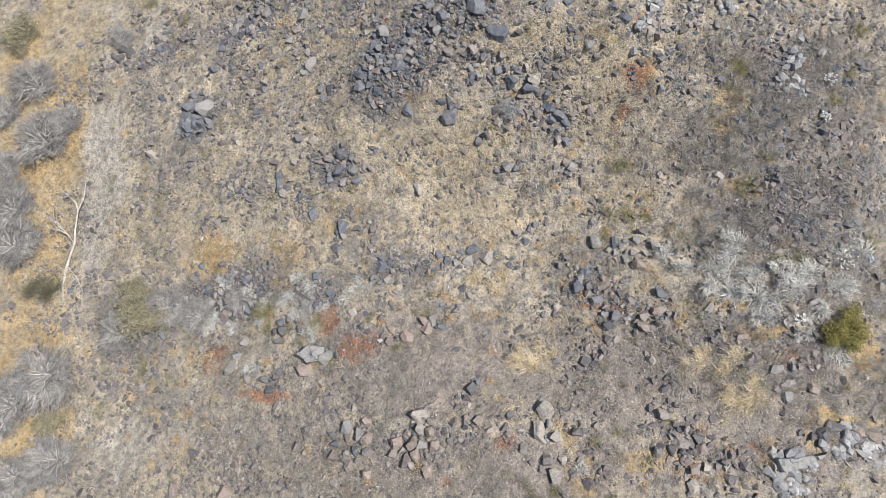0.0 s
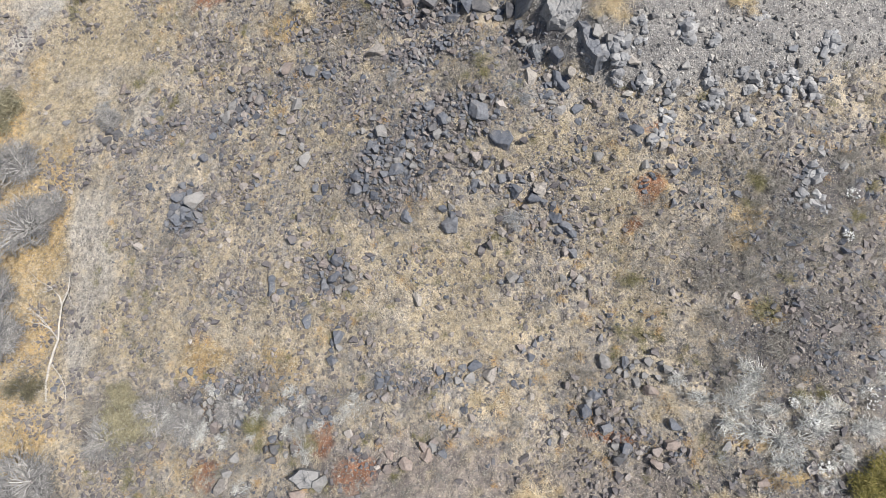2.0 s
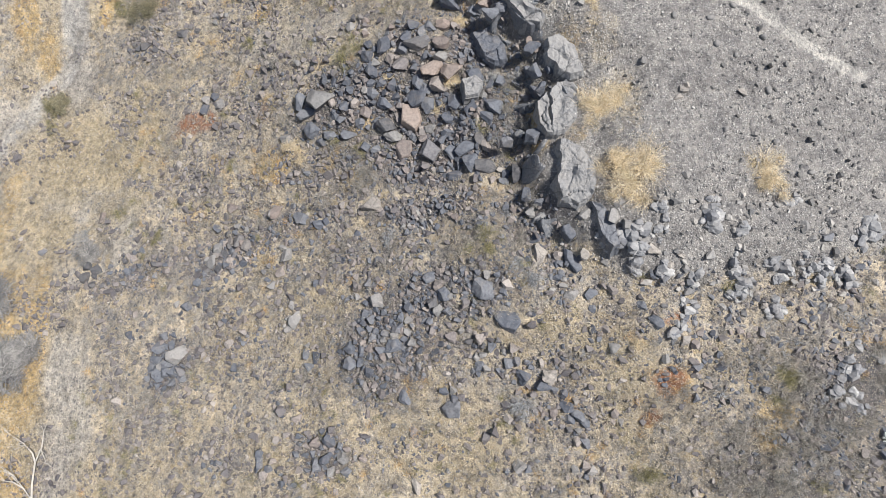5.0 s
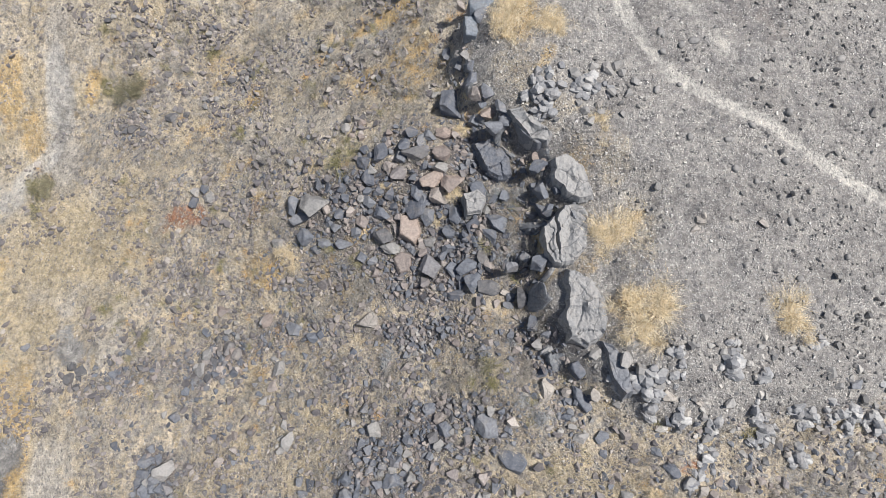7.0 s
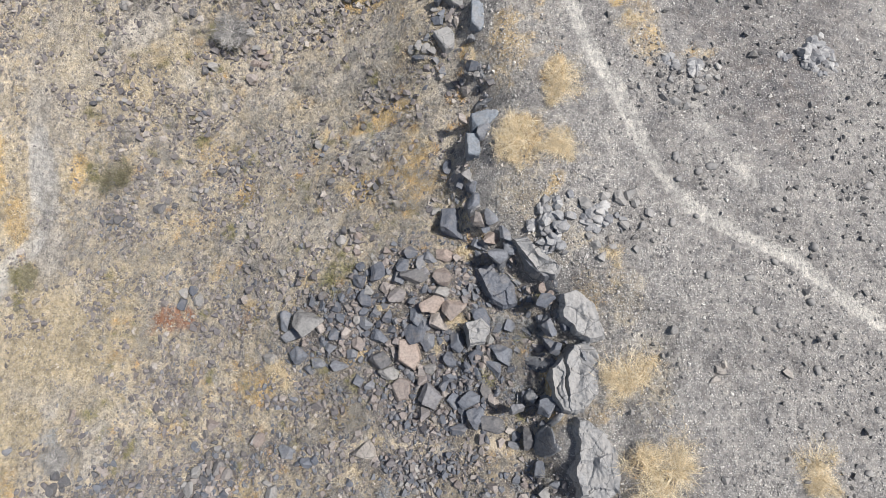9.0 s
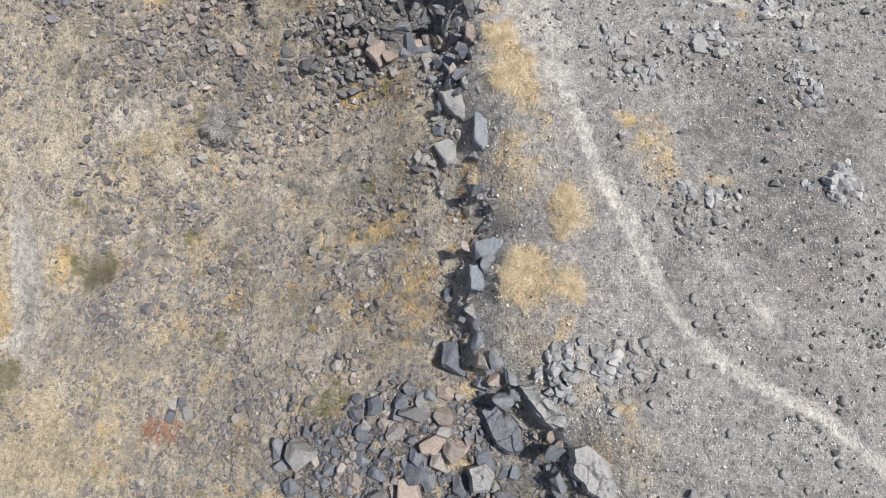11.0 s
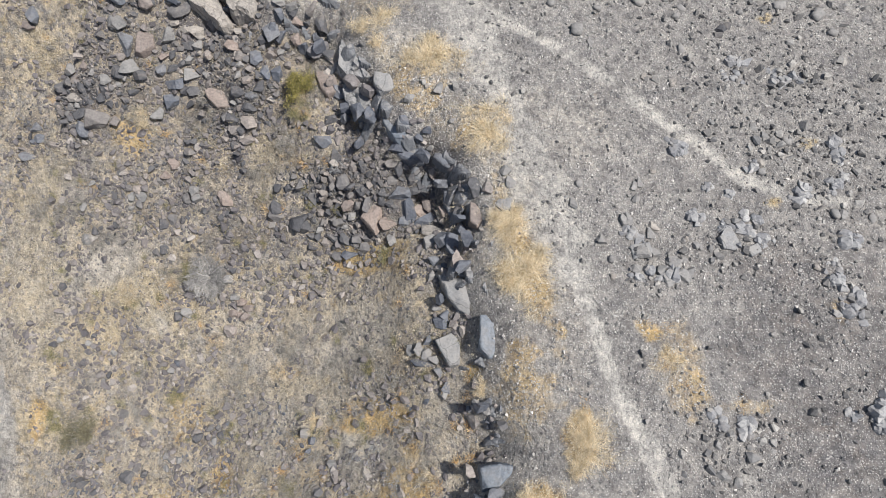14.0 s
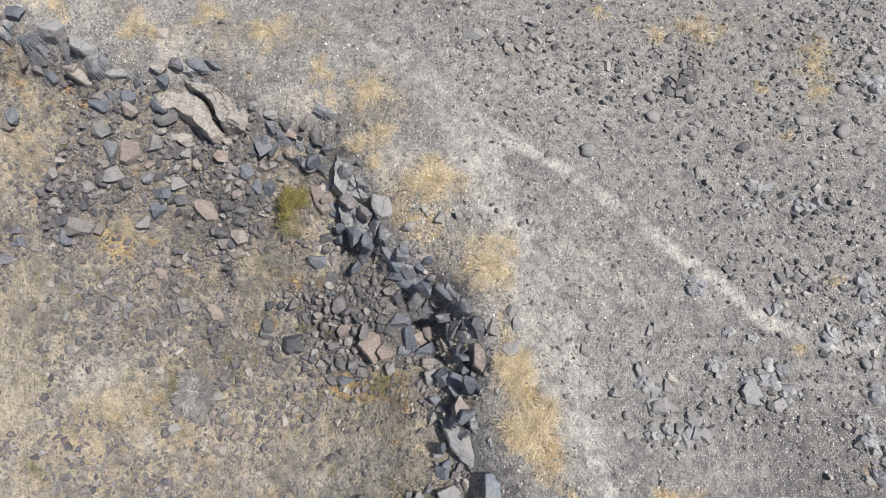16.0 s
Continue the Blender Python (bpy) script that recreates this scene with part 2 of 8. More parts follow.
TALUS_SPOTS += [(9.9, 13.6, 1.8, 1.5, 0.45), (13.2, 14.0, 2.6, 1.8, 0.5), (16.3, 14.6, 1.6, 1.6, 0.5), (12.6, 10.8, 2.6, 1.7, 0.45), (15.8, 10.0, 1.6, 2.0, 0.5), (12.2, 7.2, 2.4, 1.2, 0.4)]
# stony places on the plateau
RUBBLE_SPOTS = [
    (10.73, 43.74, 1.98, 1.08, 0.7), (14.19, 49.51, 2.2, 2.2, 1.2), (2.18, 49.84, 1.98, 1.19, 0.6), (5.61, 48.43, 1.16, 0.77, 0.6), (7.83, 47.53, 1.53, 1.53, 0.5),
    (10.62, 40.58, 2.72, 1.19, 0.9), (11.88, 38.54, 0.98, 0.98, 0.6), (8.67, 37.29, 1.28, 0.96, 0.9), (6.34, 36.69, 1.26, 0.79, 0.7), (7.8, 41.29, 1.03, 0.68, 0.6),
    (7.08, 49.16, 2.36, 0.98, 0.4), (7.84, 31.62, 1.81, 1.31, 0.8), (11.71, 32.62, 0.84, 0.84, 0.6), (5.45, 27.41, 1.12, 0.93, 0.6), (12.19, 27.23, 2.99, 2.99, 0.3),
    (12.53, 22.37, 2.11, 2.64, 0.35), (11.73, 18.59, 3.25, 1.34, 0.5), (9.49, 18.08, 3.39, 1.02, 0.6),
]
RUBBLE_SPOTS += [
    (9.86, 48.01, 3.09, 2.32, 0.5), (9.61, 38.88, 2.3, 0.99, 0.6), (12.06, 42.39, 2.11, 2.11, 0.7), (4.09, 48.89, 2.34, 1.17, 0.4), (11.78, 36.65, 0.95, 1.27, 0.6),
    (10.9, 36.65, 2.86, 2.14, 0.35),
]
# low outcrops and their rubble
OUTCROP_SPOTS = [
    (5.29, 17.94, 1.15, 1.24, 1), (7.06, 17.93, 1.13, 0.95, 0.9), (8.79, 18.15, 1.42, 0.95, 1), (7.54, 16.59, 1.81, 0.95, 1), (9.4, 16.25, 1.45, 1.16, 0.9),
    (12.34, 16.74, 1.56, 1.17, 1), (11.08, 16.85, 1.16, 0.77, 0.7), (13.83, 16.26, 1.18, 1.18, 0.8), (4.31, 16.95, 0.78, 1.36, 0.6), (12.12, 18.23, 1.72, 0.77, 0.4),
    (14.19, 49.51, 2.2, 2.2, 1), (10.65, 40.75, 2.21, 1.02, 0.9), (8.68, 37.36, 1.2, 0.8, 0.9), (6.42, 36.69, 1.1, 0.71, 0.8), (2.38, 49.84, 1.78, 0.99, 0.7),
    (7.84, 31.62, 1.64, 1.15, 0.9), (11.88, 38.54, 0.98, 0.82, 0.8), (12.31, 40.4, 1.02, 1.02, 0.7),
]
OUTCROP_SPOTS += [
    (5.61, 48.43, 0.97, 0.68, 0.7), (7.8, 41.29, 0.86, 0.68, 0.7), (3.97, 27.26, 1.31, 1.12, 0.7), (11.71, 32.62, 0.75, 0.75, 0.8), (11.64, 36.05, 0.63, 0.94, 0.6),
    (11.92, 44.14, 1.63, 0.91, 0.5),
]
# dry straw
STRAW_SPOTS = [
    (-20.86, 13.13, 3.17, 9.51, 1), (-18.77, 7.24, 1.65, 5.49, 1), (-1.98, 11.41, 4.48, 2.83, 0.55), (6.09, 13.16, 1.75, 2.62, 0.6), (-8.56, 8.48, 5.48, 1.49, 0.5),
    (1.07, 9.02, 3.71, 1.39, 0.6), (7.24, 8.63, 1.33, 1.33, 0.6), (-8.01, 16.51, 3.33, 2.82, 0.45), (-16.5, 24.76, 3.16, 2.01, 1), (-21.14, 21.4, 1.75, 7.58, 0.7),
    (-15.42, 22.1, 2.22, 1.11, 0.6), (-16.08, 24.93, 3.45, 2.39, 1), (-21.09, 30.62, 1.72, 5.74, 0.6), (5.9, 22.03, 0.79, 1.23, 0.9), (6.14, 19.9, 1.02, 1.02, 0.9),
    (2.94, 29.58, 1.15, 0.96, 0.8), (5.05, 25.07, 1.09, 0.73, 0.7), (2.2, 29.9, 0.97, 0.97, 0.7),
]
STRAW_SPOTS += [
    (4.1, 31.98, 0.83, 1.16, 0.5), (2.54, 37.34, 0.9, 1.81, 1), (1.22, 41.89, 0.97, 0.97, 0.6), (-13.65, 36.77, 2.2, 1.96, 0.7), (-17.69, 37.69, 2, 3.75, 0.6),
    (-3.09, 32.88, 2.62, 0.81, 0.5), (6.11, 34.03, 1.02, 0.51, 0.5), (-6.11, 50.1, 3.56, 0.89, 0.8), (-2.49, 47, 1.33, 1.71, 0.9), (-0.22, 44.17, 1.26, 0.9, 1),
    (1.49, 41.73, 0.87, 1.04, 1), (2.31, 37.34, 0.97, 1.77, 1), (8.84, 50.18, 2.81, 1, 0.7), (12.93, 48.52, 1.37, 1.76, 0.7), (-17.44, 40.45, 1.6, 4.58, 0.6),
    (-10.8, 37.32, 2.62, 1.31, 0.6), (-5.42, 42.93, 1.17, 1.95, 0.5), (-16.45, 42.75, 1.35, 1.35, 0.6),
]
STRAW_SPOTS += [
    (2.32, 38.02, 0.85, 1.14, 1), (2.78, 36.23, 0.64, 0.92, 1), (3.85, 31.98, 0.6, 1.03, 0.8), (2.3, 29.75, 0.75, 0.83, 0.9), (3.75, 29.38, 0.41, 0.41, 0.7),
    (3.69, 28.25, 0.81, 0.32, 0.8), (-12.32, 37.69, 0.99, 0.99, 0.8), (-17.32, 32.43, 1.53, 1.53, 0.7), (-15.87, 35.52, 1.52, 1.26, 0.6), (-5.36, 34.0, 2.67, 0.89, 0.5),
    (-15.01, 26.3, 1.43, 1.19, 1), (-6.6, 42.49, 1.14, 1.36, 0.7), (-1.39, 33.14, 1.57, 0.59, 0.5), (-15.11, 26.42, 1.77, 1.52, 1), (-18.99, 21.11, 1.27, 1.52, 0.9),
    (-14.09, 23.41, 0.98, 1.22, 0.6), (5.14, 25.06, 0.91, 0.73, 0.9), (6, 22.21, 0.7, 1.05, 1),
]
STRAW_SPOTS += [
    (6.31, 19.9, 0.77, 1.02, 1), (4.74, 18.9, 0.43, 0.34, 0.9), (2.36, 29.42, 0.96, 0.86, 0.8), (3.68, 29.32, 0.57, 0.76, 0.8), (3.82, 28.16, 0.47, 0.28, 0.7),
    (-4.79, 16.6, 1.22, 1.01, 0.7), (-9.1, 15.73, 1.97, 0.87, 0.5), (-18.65, 16.53, 1, 1.5, 0.8), (-3.14, 21.33, 1.05, 0.42, 0.6), (-19.25, 24.05, 2.35, 1.76, 0.9),
    (-15.33, 26.65, 1.72, 1.15, 0.8), (6.17, 19.66, 0.86, 1.14, 0.9), (10.42, 19.91, 0.58, 0.58, 0.8), (3.88, 14.86, 1.37, 0.98, 0.7), (6.42, 13.5, 1.18, 1.18, 0.7),
    (0.29, 10.83, 2.97, 1.27, 0.7), (-8.8, 14.9, 2.37, 1.42, 0.6), (-5.08, 13.59, 1.78, 1.11, 0.5),
]
STRAW_SPOTS += [
    (7.34, 8.75, 1.21, 1.01, 0.7), (-8.91, 9.32, 2.77, 1.39, 0.5), (-20.61, 20.66, 0.92, 2.45, 0.8), (-5.34, 9.27, 2.14, 1.43, 0.6), (-0.56, 10.57, 2.31, 1.16, 0.7),
    (5.48, 14.34, 1.48, 1.06, 0.7), (7.17, 9.3, 1.54, 1.32, 0.7), (-1.48, 8.34, 1.84, 0.92, 0.6), (9.47, 1.42, 0.9, 0.9, 0.6), (-5.0, 14.75, 1.44, 1.44, 0.5),
    (-11.13, -0.51, 0.94, 0.7, 0.6), (-16.75, 47.31, 1.36, 1.59, 0.7), (-17.02, 41.62, 1.4, 1.4, 0.6), (-6.45, 43.55, 1.23, 0.82, 0.6), (-12.34, 37.71, 1.14, 1.37, 0.7),
    (-15.36, 36.01, 2.09, 1.39, 0.6), (-2.95, 47.92, 1.19, 1, 0.8), (-0.37, 44.54, 1.12, 0.75, 1),
]
STRAW_SPOTS += [
    (1.41, 41.89, 0.72, 0.9, 0.9), (2.27, 37.53, 0.84, 1.34, 1), (-6.75, 43.52, 1.09, 1.31, 0.6), (-12.19, 44.07, 1.15, 0.92, 0.7), (-16.48, 40.91, 1.22, 1.22, 0.5),
    (-6.74, 30.03, 1.95, 1.3, 0.5), (-10.75, 34.73, 1.95, 1.47, 0.5), (-12.67, 28.12, 2.1, 1.4, 0.5), (-8.79, 32.47, 2.59, 1.56, 0.5), (-11.93, 29.26, 2.08, 1.56, 0.5),
]
# orange leaf litter
ORANGE_SPOTS = [
    (-20.28, 13.68, 1.44, 1.15, 0.9), (-20.23, 10.47, 1.13, 1.7, 0.6), (-18.75, 5.32, 1.08, 1.08, 0.8), (-18.6, -0.36, 2.06, 1.8, 0.9), (-16.37, 3.91, 0.79, 0.52, 0.6),
    (-17.35, 0.88, 1.03, 1.03, 0.8), (-22.62, 15.76, 0.89, 1.78, 0.7), (-10.56, 8.2, 1.28, 0.89, 0.5), (12.48, 0.78, 1.08, 0.25, 0.9), (14.06, 2.59, 0.74, 0.93, 0.7),
    (9.87, 4.87, 0.6, 0.28, 0.8), (10.7, 3.36, 0.95, 0.3, 0.8), (11.1, 9.01, 1.06, 0.63, 0.6), (10.37, 12.3, 0.54, 0.86, 0.7), (-2.64, 32.62, 1.39, 0.44, 0.8),
    (-0.96, 30.46, 0.53, 0.71, 0.7), (-3.23, 38.04, 1.49, 0.38, 0.9), (6.54, 33.32, 0.67, 0.67, 0.5),
]
ORANGE_SPOTS += [
    (8.34, 32.79, 1, 0.33, 0.5), (-8.31, 30.48, 0.55, 0.44, 0.6), (-3.02, 37.96, 1.15, 0.34, 0.8), (-0.94, 42.22, 0.53, 0.35, 0.3), (-2.21, 24.29, 0.46, 0.46, 0.3),
    (-10.37, 7.55, 1.4, 0.58, 0.7), (-19.71, 12.56, 1.59, 1.85, 0.8), (2.91, 21.88, 0.37, 0.55, 0.6), (-19.67, 18.26, 0.77, 1.28, 0.6), (3.61, 29.38, 0.54, 0.25, 0.4),
    (11.67, 35.45, 0.47, 0.31, 0.5), (-7.01, 23.01, 1.14, 0.46, 0.5), (-1.44, 29.62, 0.84, 0.63, 0.5), (-2.98, 32.87, 0.93, 0.58, 0.6), (-20.28, 8.74, 1.96, 2.24, 0.6),
    (-21.77, 14.73, 1.76, 1.76, 0.8), (-19.12, 3.99, 1.34, 1.61, 0.7), (-20.56, 15.82, 1.09, 1.63, 0.7),
]
ORANGE_SPOTS += [
    (-19.11, 18.36, 0.59, 1.78, 0.4), (-10.8, 37.32, 1.31, 0.87, 0.3), (-2.69, 32.63, 1.23, 0.51, 0.9), (-1.75, 30.02, 0.93, 0.93, 0.7), (-0.96, 30.44, 0.55, 0.55, 0.8),
    (-8.15, 30.74, 0.56, 0.9, 0.8), (-3.29, 38.23, 1.31, 0.55, 0.9), (-1.64, 37.94, 0.83, 0.62, 0.7), (-1.82, 34.27, 0.4, 0.81, 0.5), (2.9, 35.02, 0.36, 0.27, 0.7),
    (5.56, 35.04, 0.45, 0.27, 0.8), (6.9, 33.4, 0.44, 0.7, 0.6), (0.85, 33.47, 0.37, 0.37, 0.8), (-12.41, 43.78, 0.96, 0.6, 0.7), (-19.76, 28.54, 0.64, 0.77, 0.7),
    (-9.39, 35.54, 0.6, 0.6, 0.5), (-7.01, 22.86, 0.87, 0.76, 0.8), (-0.97, 30.02, 0.79, 0.98, 0.8),
]
ORANGE_SPOTS += [
    (-8.4, 30.64, 0.72, 0.48, 0.7), (-20.94, 30.91, 0.69, 1.38, 0.8), (-7.25, 25.65, 0.44, 0.33, 0.7), (-10.22, 23.04, 0.57, 0.46, 0.6), (3.02, 22.1, 0.34, 0.51, 0.8),
    (6.66, 33.18, 0.47, 0.75, 0.5), (2.28, 29.17, 0.36, 0.36, 0.7), (3.55, 28.16, 0.44, 0.35, 0.6), (-5.03, 26.16, 0.45, 0.45, 0.5), (2.98, 21.85, 0.46, 0.73, 0.8),
    (-19.67, 18.26, 0.77, 1.28, 0.8), (-9.75, 22.45, 1.43, 0.48, 0.4), (5.65, 19.99, 0.34, 0.25, 0.6), (7.55, 13.26, 0.69, 0.78, 0.7), (6.75, 11.76, 0.5, 0.4, 0.8),
    (10.43, 12.47, 0.59, 0.78, 0.6), (-19.28, 9.24, 1.29, 1.55, 0.8), (-20.4, 13.1, 0.8, 1.6, 0.9),
]
ORANGE_SPOTS += [
    (-10.41, 8.04, 1.26, 0.75, 0.7), (10.54, 12.27, 0.74, 0.85, 0.7), (11.15, 9.05, 0.73, 0.62, 0.5), (7.23, 13.02, 0.43, 0.75, 0.6), (-15.73, 49.61, 0.66, 1.1, 0.5),
    (-12.58, 43.74, 0.88, 0.44, 0.7), (-5.72, 44.56, 0.81, 0.61, 0.5), (-2.23, 38.39, 1.35, 0.39, 0.8), (-5.57, 42.24, 0.6, 0.6, 0.4), (9.89, 4.98, 0.8, 0.4, 0.9),
    (10.66, 3.56, 1.05, 0.42, 1), (12.89, 0.79, 1.26, 0.29, 1.1), (6.63, 4.17, 0.83, 0.41, 0.6), (14.22, 2.79, 0.56, 0.93, 0.9), (4.1, -1.12, 0.73, 0.73, 0.6),
    (6.21, -0.76, 1.08, 0.54, 0.7), (3.86, 0.1, 0.37, 0.37, 0.7), (11.65, 0.26, 0.53, 0.71, 0.6),
]
ORANGE_SPOTS += [
    (-10.2, 7.39, 1.51, 1.01, 0.7), (0.37, 7.15, 1.15, 0.57, 0.5), (3.3, 22.03, 0.42, 0.59, 0.9), (-10.64, 29.2, 1.14, 0.69, 0.5), (-4.95, 31.64, 1.28, 0.53, 0.5),
    (-9.06, 27.58, 1.1, 0.66, 0.5), (-6.16, 34.83, 0.91, 0.57, 0.5), (-4.78, 22.37, 0.83, 0.52, 0.6), (-3.01, 23.29, 0.6, 0.5, 0.5), (-11.08, 21.14, 1.2, 0.6, 0.5),
    (-3.42, 21.38, 0.93, 0.58, 0.5), (-7.78, 18.5, 0.96, 0.48, 0.5),
]
ORANGE_SPOTS += [(-21.03, 18.19, 1.20, 1.79, 0.90), (-19.43, 12.95, 1.14, 1.42, 1.00), (-19.17, 8.35, 1.10, 1.66, 0.90), (-18.55, 4.75, 1.07, 1.07, 1.00), (-18.64, 0.38, 1.54, 1.80, 0.90), (-10.15, 7.48, 1.51, 0.65, 0.90), (-20.42, 30.01, 0.76, 1.51, 0.80), (-21.97, 22.90, 0.64, 1.76, 0.70)]
# rust-red low plants
ORANGE_SPOTS += [(-2.41, 32.43, 1.32, 0.57, 1.1), (-8.25, 30.43, 0.48, 0.63, 1), (-0.95, 29.43, 0.69, 1.50, 0.9), (-17.25, 32.75, 0.55, 1.14, 1), (-12.29, 43.80, 0.64, 0.67, 1), (-2.74, 38.52, 1.06, 0.52, 1), (2.54, 36.76, 0.64, 1.74, 0.8), (2.49, 29.73, 0.61, 1.10, 0.8), (3.64, 32.22, 0.32, 0.85, 0.7), (-1.45, 31.51, 0.52, 0.55, 0.7), (6.44, 34.34, 1.12, 1.17, 0.45), (-10.58, 32.83, 1.04, 0.81, 0.6), (-4.71, 30.67, 0.89, 0.70, 0.5), (-22.95, 19.97, 1.36, 2.84, 1), (-21.71, 14.51, 1.20, 2.51, 1.1), (-21.15, 9.76, 1.09, 2.76, 1.1), (-19.88, 4.52, 1.33, 3.09, 1.1), (-18.94, -0.38, 1.27, 2.68, 1.1), (-6.68, 7.01, 1.45, 1.38, 0.6), (-10.91, 3.66, 1.08, 0.85, 0.6), (-18.95, 15.84, 0.83, 4.06, 1), (-22.07, 32.99, 0.80, 2.34, 0.8), (-2.95, 29.54, 1.61, 1.04, 0.7), (2.00, 20.48, 0.65, 0.90, 0.3), (5.59, 19.69, 0.66, 1.08, 0.3), (4.78, 25.51, 0.71, 0.64, 0.3)]
RUST_SPOTS = [
    (-9.82, 3.62, 0.61, 0.85, 0.85), (-5.15, 4.64, 0.58, 0.64, 0.8), (-3.61, 3.18, 0.66, 0.44, 0.6), (-8.23, 1.91, 0.81, 0.35, 0.7), (-6.13, 4.35, 0.28, 0.25, 0.85),
    (7.43, 13.03, 0.48, 0.87, 0.7), (6.8, 11.72, 0.44, 0.31, 0.7), (7.53, 15.26, 0.26, 0.26, 0.8), (-0.27, -1.54, 0.57, 0.25, 0.6), (5.66, 4.7, 0.64, 0.26, 0.7),
    (-11.59, 25.27, 1.25, 0.55, 0.85), (-7.34, 25.01, 0.33, 0.7, 0.5), (-11.72, 25.28, 1.36, 0.6, 0.8), (1.86, 0.57, 0.39, 0.25, 0.4), (7.36, 15.23, 0.39, 0.29, 0.8),
    (-4.78, 4.5, 0.91, 0.91, 0.85), (-9.68, 3.62, 0.73, 0.97, 0.85), (-7.14, 1.65, 1.14, 0.45, 0.85),
]
RUST_SPOTS += [
    (-3.16, 3.27, 0.88, 0.55, 0.85), (5.85, 4.68, 1.27, 0.42, 0.85), (9.67, -0.16, 0.42, 0.28, 0.8), (1.64, -0.08, 0.46, 0.31, 0.8), (11.36, 2.57, 0.74, 0.37, 0.7),
    (7.37, 13.19, 0.59, 0.79, 0.85), (6.93, 11.85, 0.6, 0.4, 0.85),
]
# bare brownish-mauve earth
MAUVE_SPOTS = [
    (-0.51, 2.74, 6.97, 2.32, 0.9), (6.98, 1.75, 4.96, 2.29, 0.9), (-6.17, -0.51, 6.52, 2.17, 0.7), (2.15, -0.97, 7.43, 1.49, 0.9), (9.23, 0.27, 3.58, 1.61, 0.8),
    (12.62, 8.16, 3.89, 2.46, 0.5), (12.42, 0.27, 2.86, 2.14, 0.9), (11.67, 2.38, 2.2, 1.1, 0.7),
]
# bare pale dust
PALE_SPOTS = [
    (-16.61, 13.28, 1.26, 3.08, 0.9), (-20.68, 20.15, 0.77, 1.84, 0.6), (-13.37, -0.1, 1.47, 1.47, 0.7), (2.22, 9.88, 2.78, 1.39, 0.3), (-22.64, 27.77, 1.85, 1.23, 0.9),
    (-21.92, 27.85, 1.15, 2.01, 0.9), (-18.57, 35.34, 1.13, 3.4, 0.5), (-18.02, 38.54, 1.36, 2.44, 0.8), (-17.98, 38.68, 1.5, 2.76, 0.7), (-14.29, 38.83, 1.46, 1.22, 0.6),
    (-16.93, 38.68, 1.6, 2.74, 0.8), (-13.13, 39.46, 1.99, 1.33, 0.6), (4.21, 1.41, 2.53, 1.75, 0.35), (-6.24, 0.33, 2.86, 1.32, 0.4), (-14.69, 19.87, 1.08, 0.81, 0.6),
    (-14.99, 42.82, 0.88, 0.66, 0.6), (3.01, 36.12, 1.06, 4.42, 0.4), (3.52, 41.32, 1.88, 2.05, 0.4),
]
PALE_SPOTS += [
    (0.18, 47.95, 3.82, 1.15, 0.35), (4.88, 21.8, 0.98, 3.27, 0.3), (2.91, 29.51, 1.62, 2.16, 0.3), (-17.83, 39.08, 1.54, 2.56, 0.9), (-13.81, 39.14, 1.49, 1.49, 0.8),
    (-19.65, 36.28, 0.78, 3.11, 0.7), (-16.45, 42.44, 1, 1.26, 0.7), (-18.58, 29.25, 1.02, 1.78, 0.8), (-17.37, 39.21, 1.35, 2.16, 0.9), (-13.56, 38.51, 1.58, 1.32, 0.7),
    (-19.56, 33.45, 0.68, 3.28, 0.8), (-17.45, 24.56, 1.55, 2.06, 0.8), (-14.74, 21.54, 0.97, 0.97, 0.7), (-17.68, 39.21, 1.41, 2.83, 0.9), (-14.22, 38.62, 1.37, 1.14, 0.7),
    (-16.02, 43.03, 0.92, 1.14, 0.7), (-4.23, 41.07, 0.97, 0.78, 0.5), (11.05, 5.57, 2.54, 1.17, 0.4),
]
PALE_SPOTS += [
    (4.01, 47.95, 3.83, 2.3, 0.25), (2.22, 50.59, 4, 1, 0), (2.69, 41.6, 1.14, 2.27, 0.4), (-3.97, 31.82, 3.29, 2.88, 0.6), (-6.48, 28.6, 4.16, 2.29, 0.5),
    (-3.12, 35.82, 2.86, 2.25, 0.35), (-5.38, 33.05, 3.77, 2.59, 0.55), (-4.17, 35.35, 3.06, 1.97, 0.6), (-9.93, 35.87, 3.08, 2.83, 0.4), (-0.96, 29.86, 1.07, 2.85, 0.5),
    (-0.19, 32.89, 1.12, 1.49, 0.5), (-5.49, 31.34, 3.39, 2.18, 0.4), (-6.37, 42.29, 1.52, 1.3, 0.6), (-16.39, 42.49, 1.21, 1.21, 0.6), (-12.81, 39.96, 1.42, 1.19, 0.5),
    (-9.43, 41.14, 1.14, 0.91, 0.45), (-3.95, 42.67, 1.03, 0.83, 0.5), (-16.91, 14.49, 1.13, 1.69, 1.2),
]
PALE_SPOTS += [
    (-16.15, 11.8, 1.11, 1.94, 1.2), (-16.52, 9.06, 0.96, 1.64, 0.9), (-20.55, 19.74, 0.76, 1.83, 1),
]
PALE_SPOTS += [(12.09, -1.34, 1.94, 0.60, 1.10), (-16.52, 13.21, 1.11, 1.67, 0.90), (-13.95, -0.57, 1.23, 1.47, 0.60), (-21.89, 27.38, 1.51, 1.51, 1.00), (-16.99, 25.28, 1.71, 1.14, 0.80), (-10.76, 0.35, 1.42, 0.95, 0.50)]
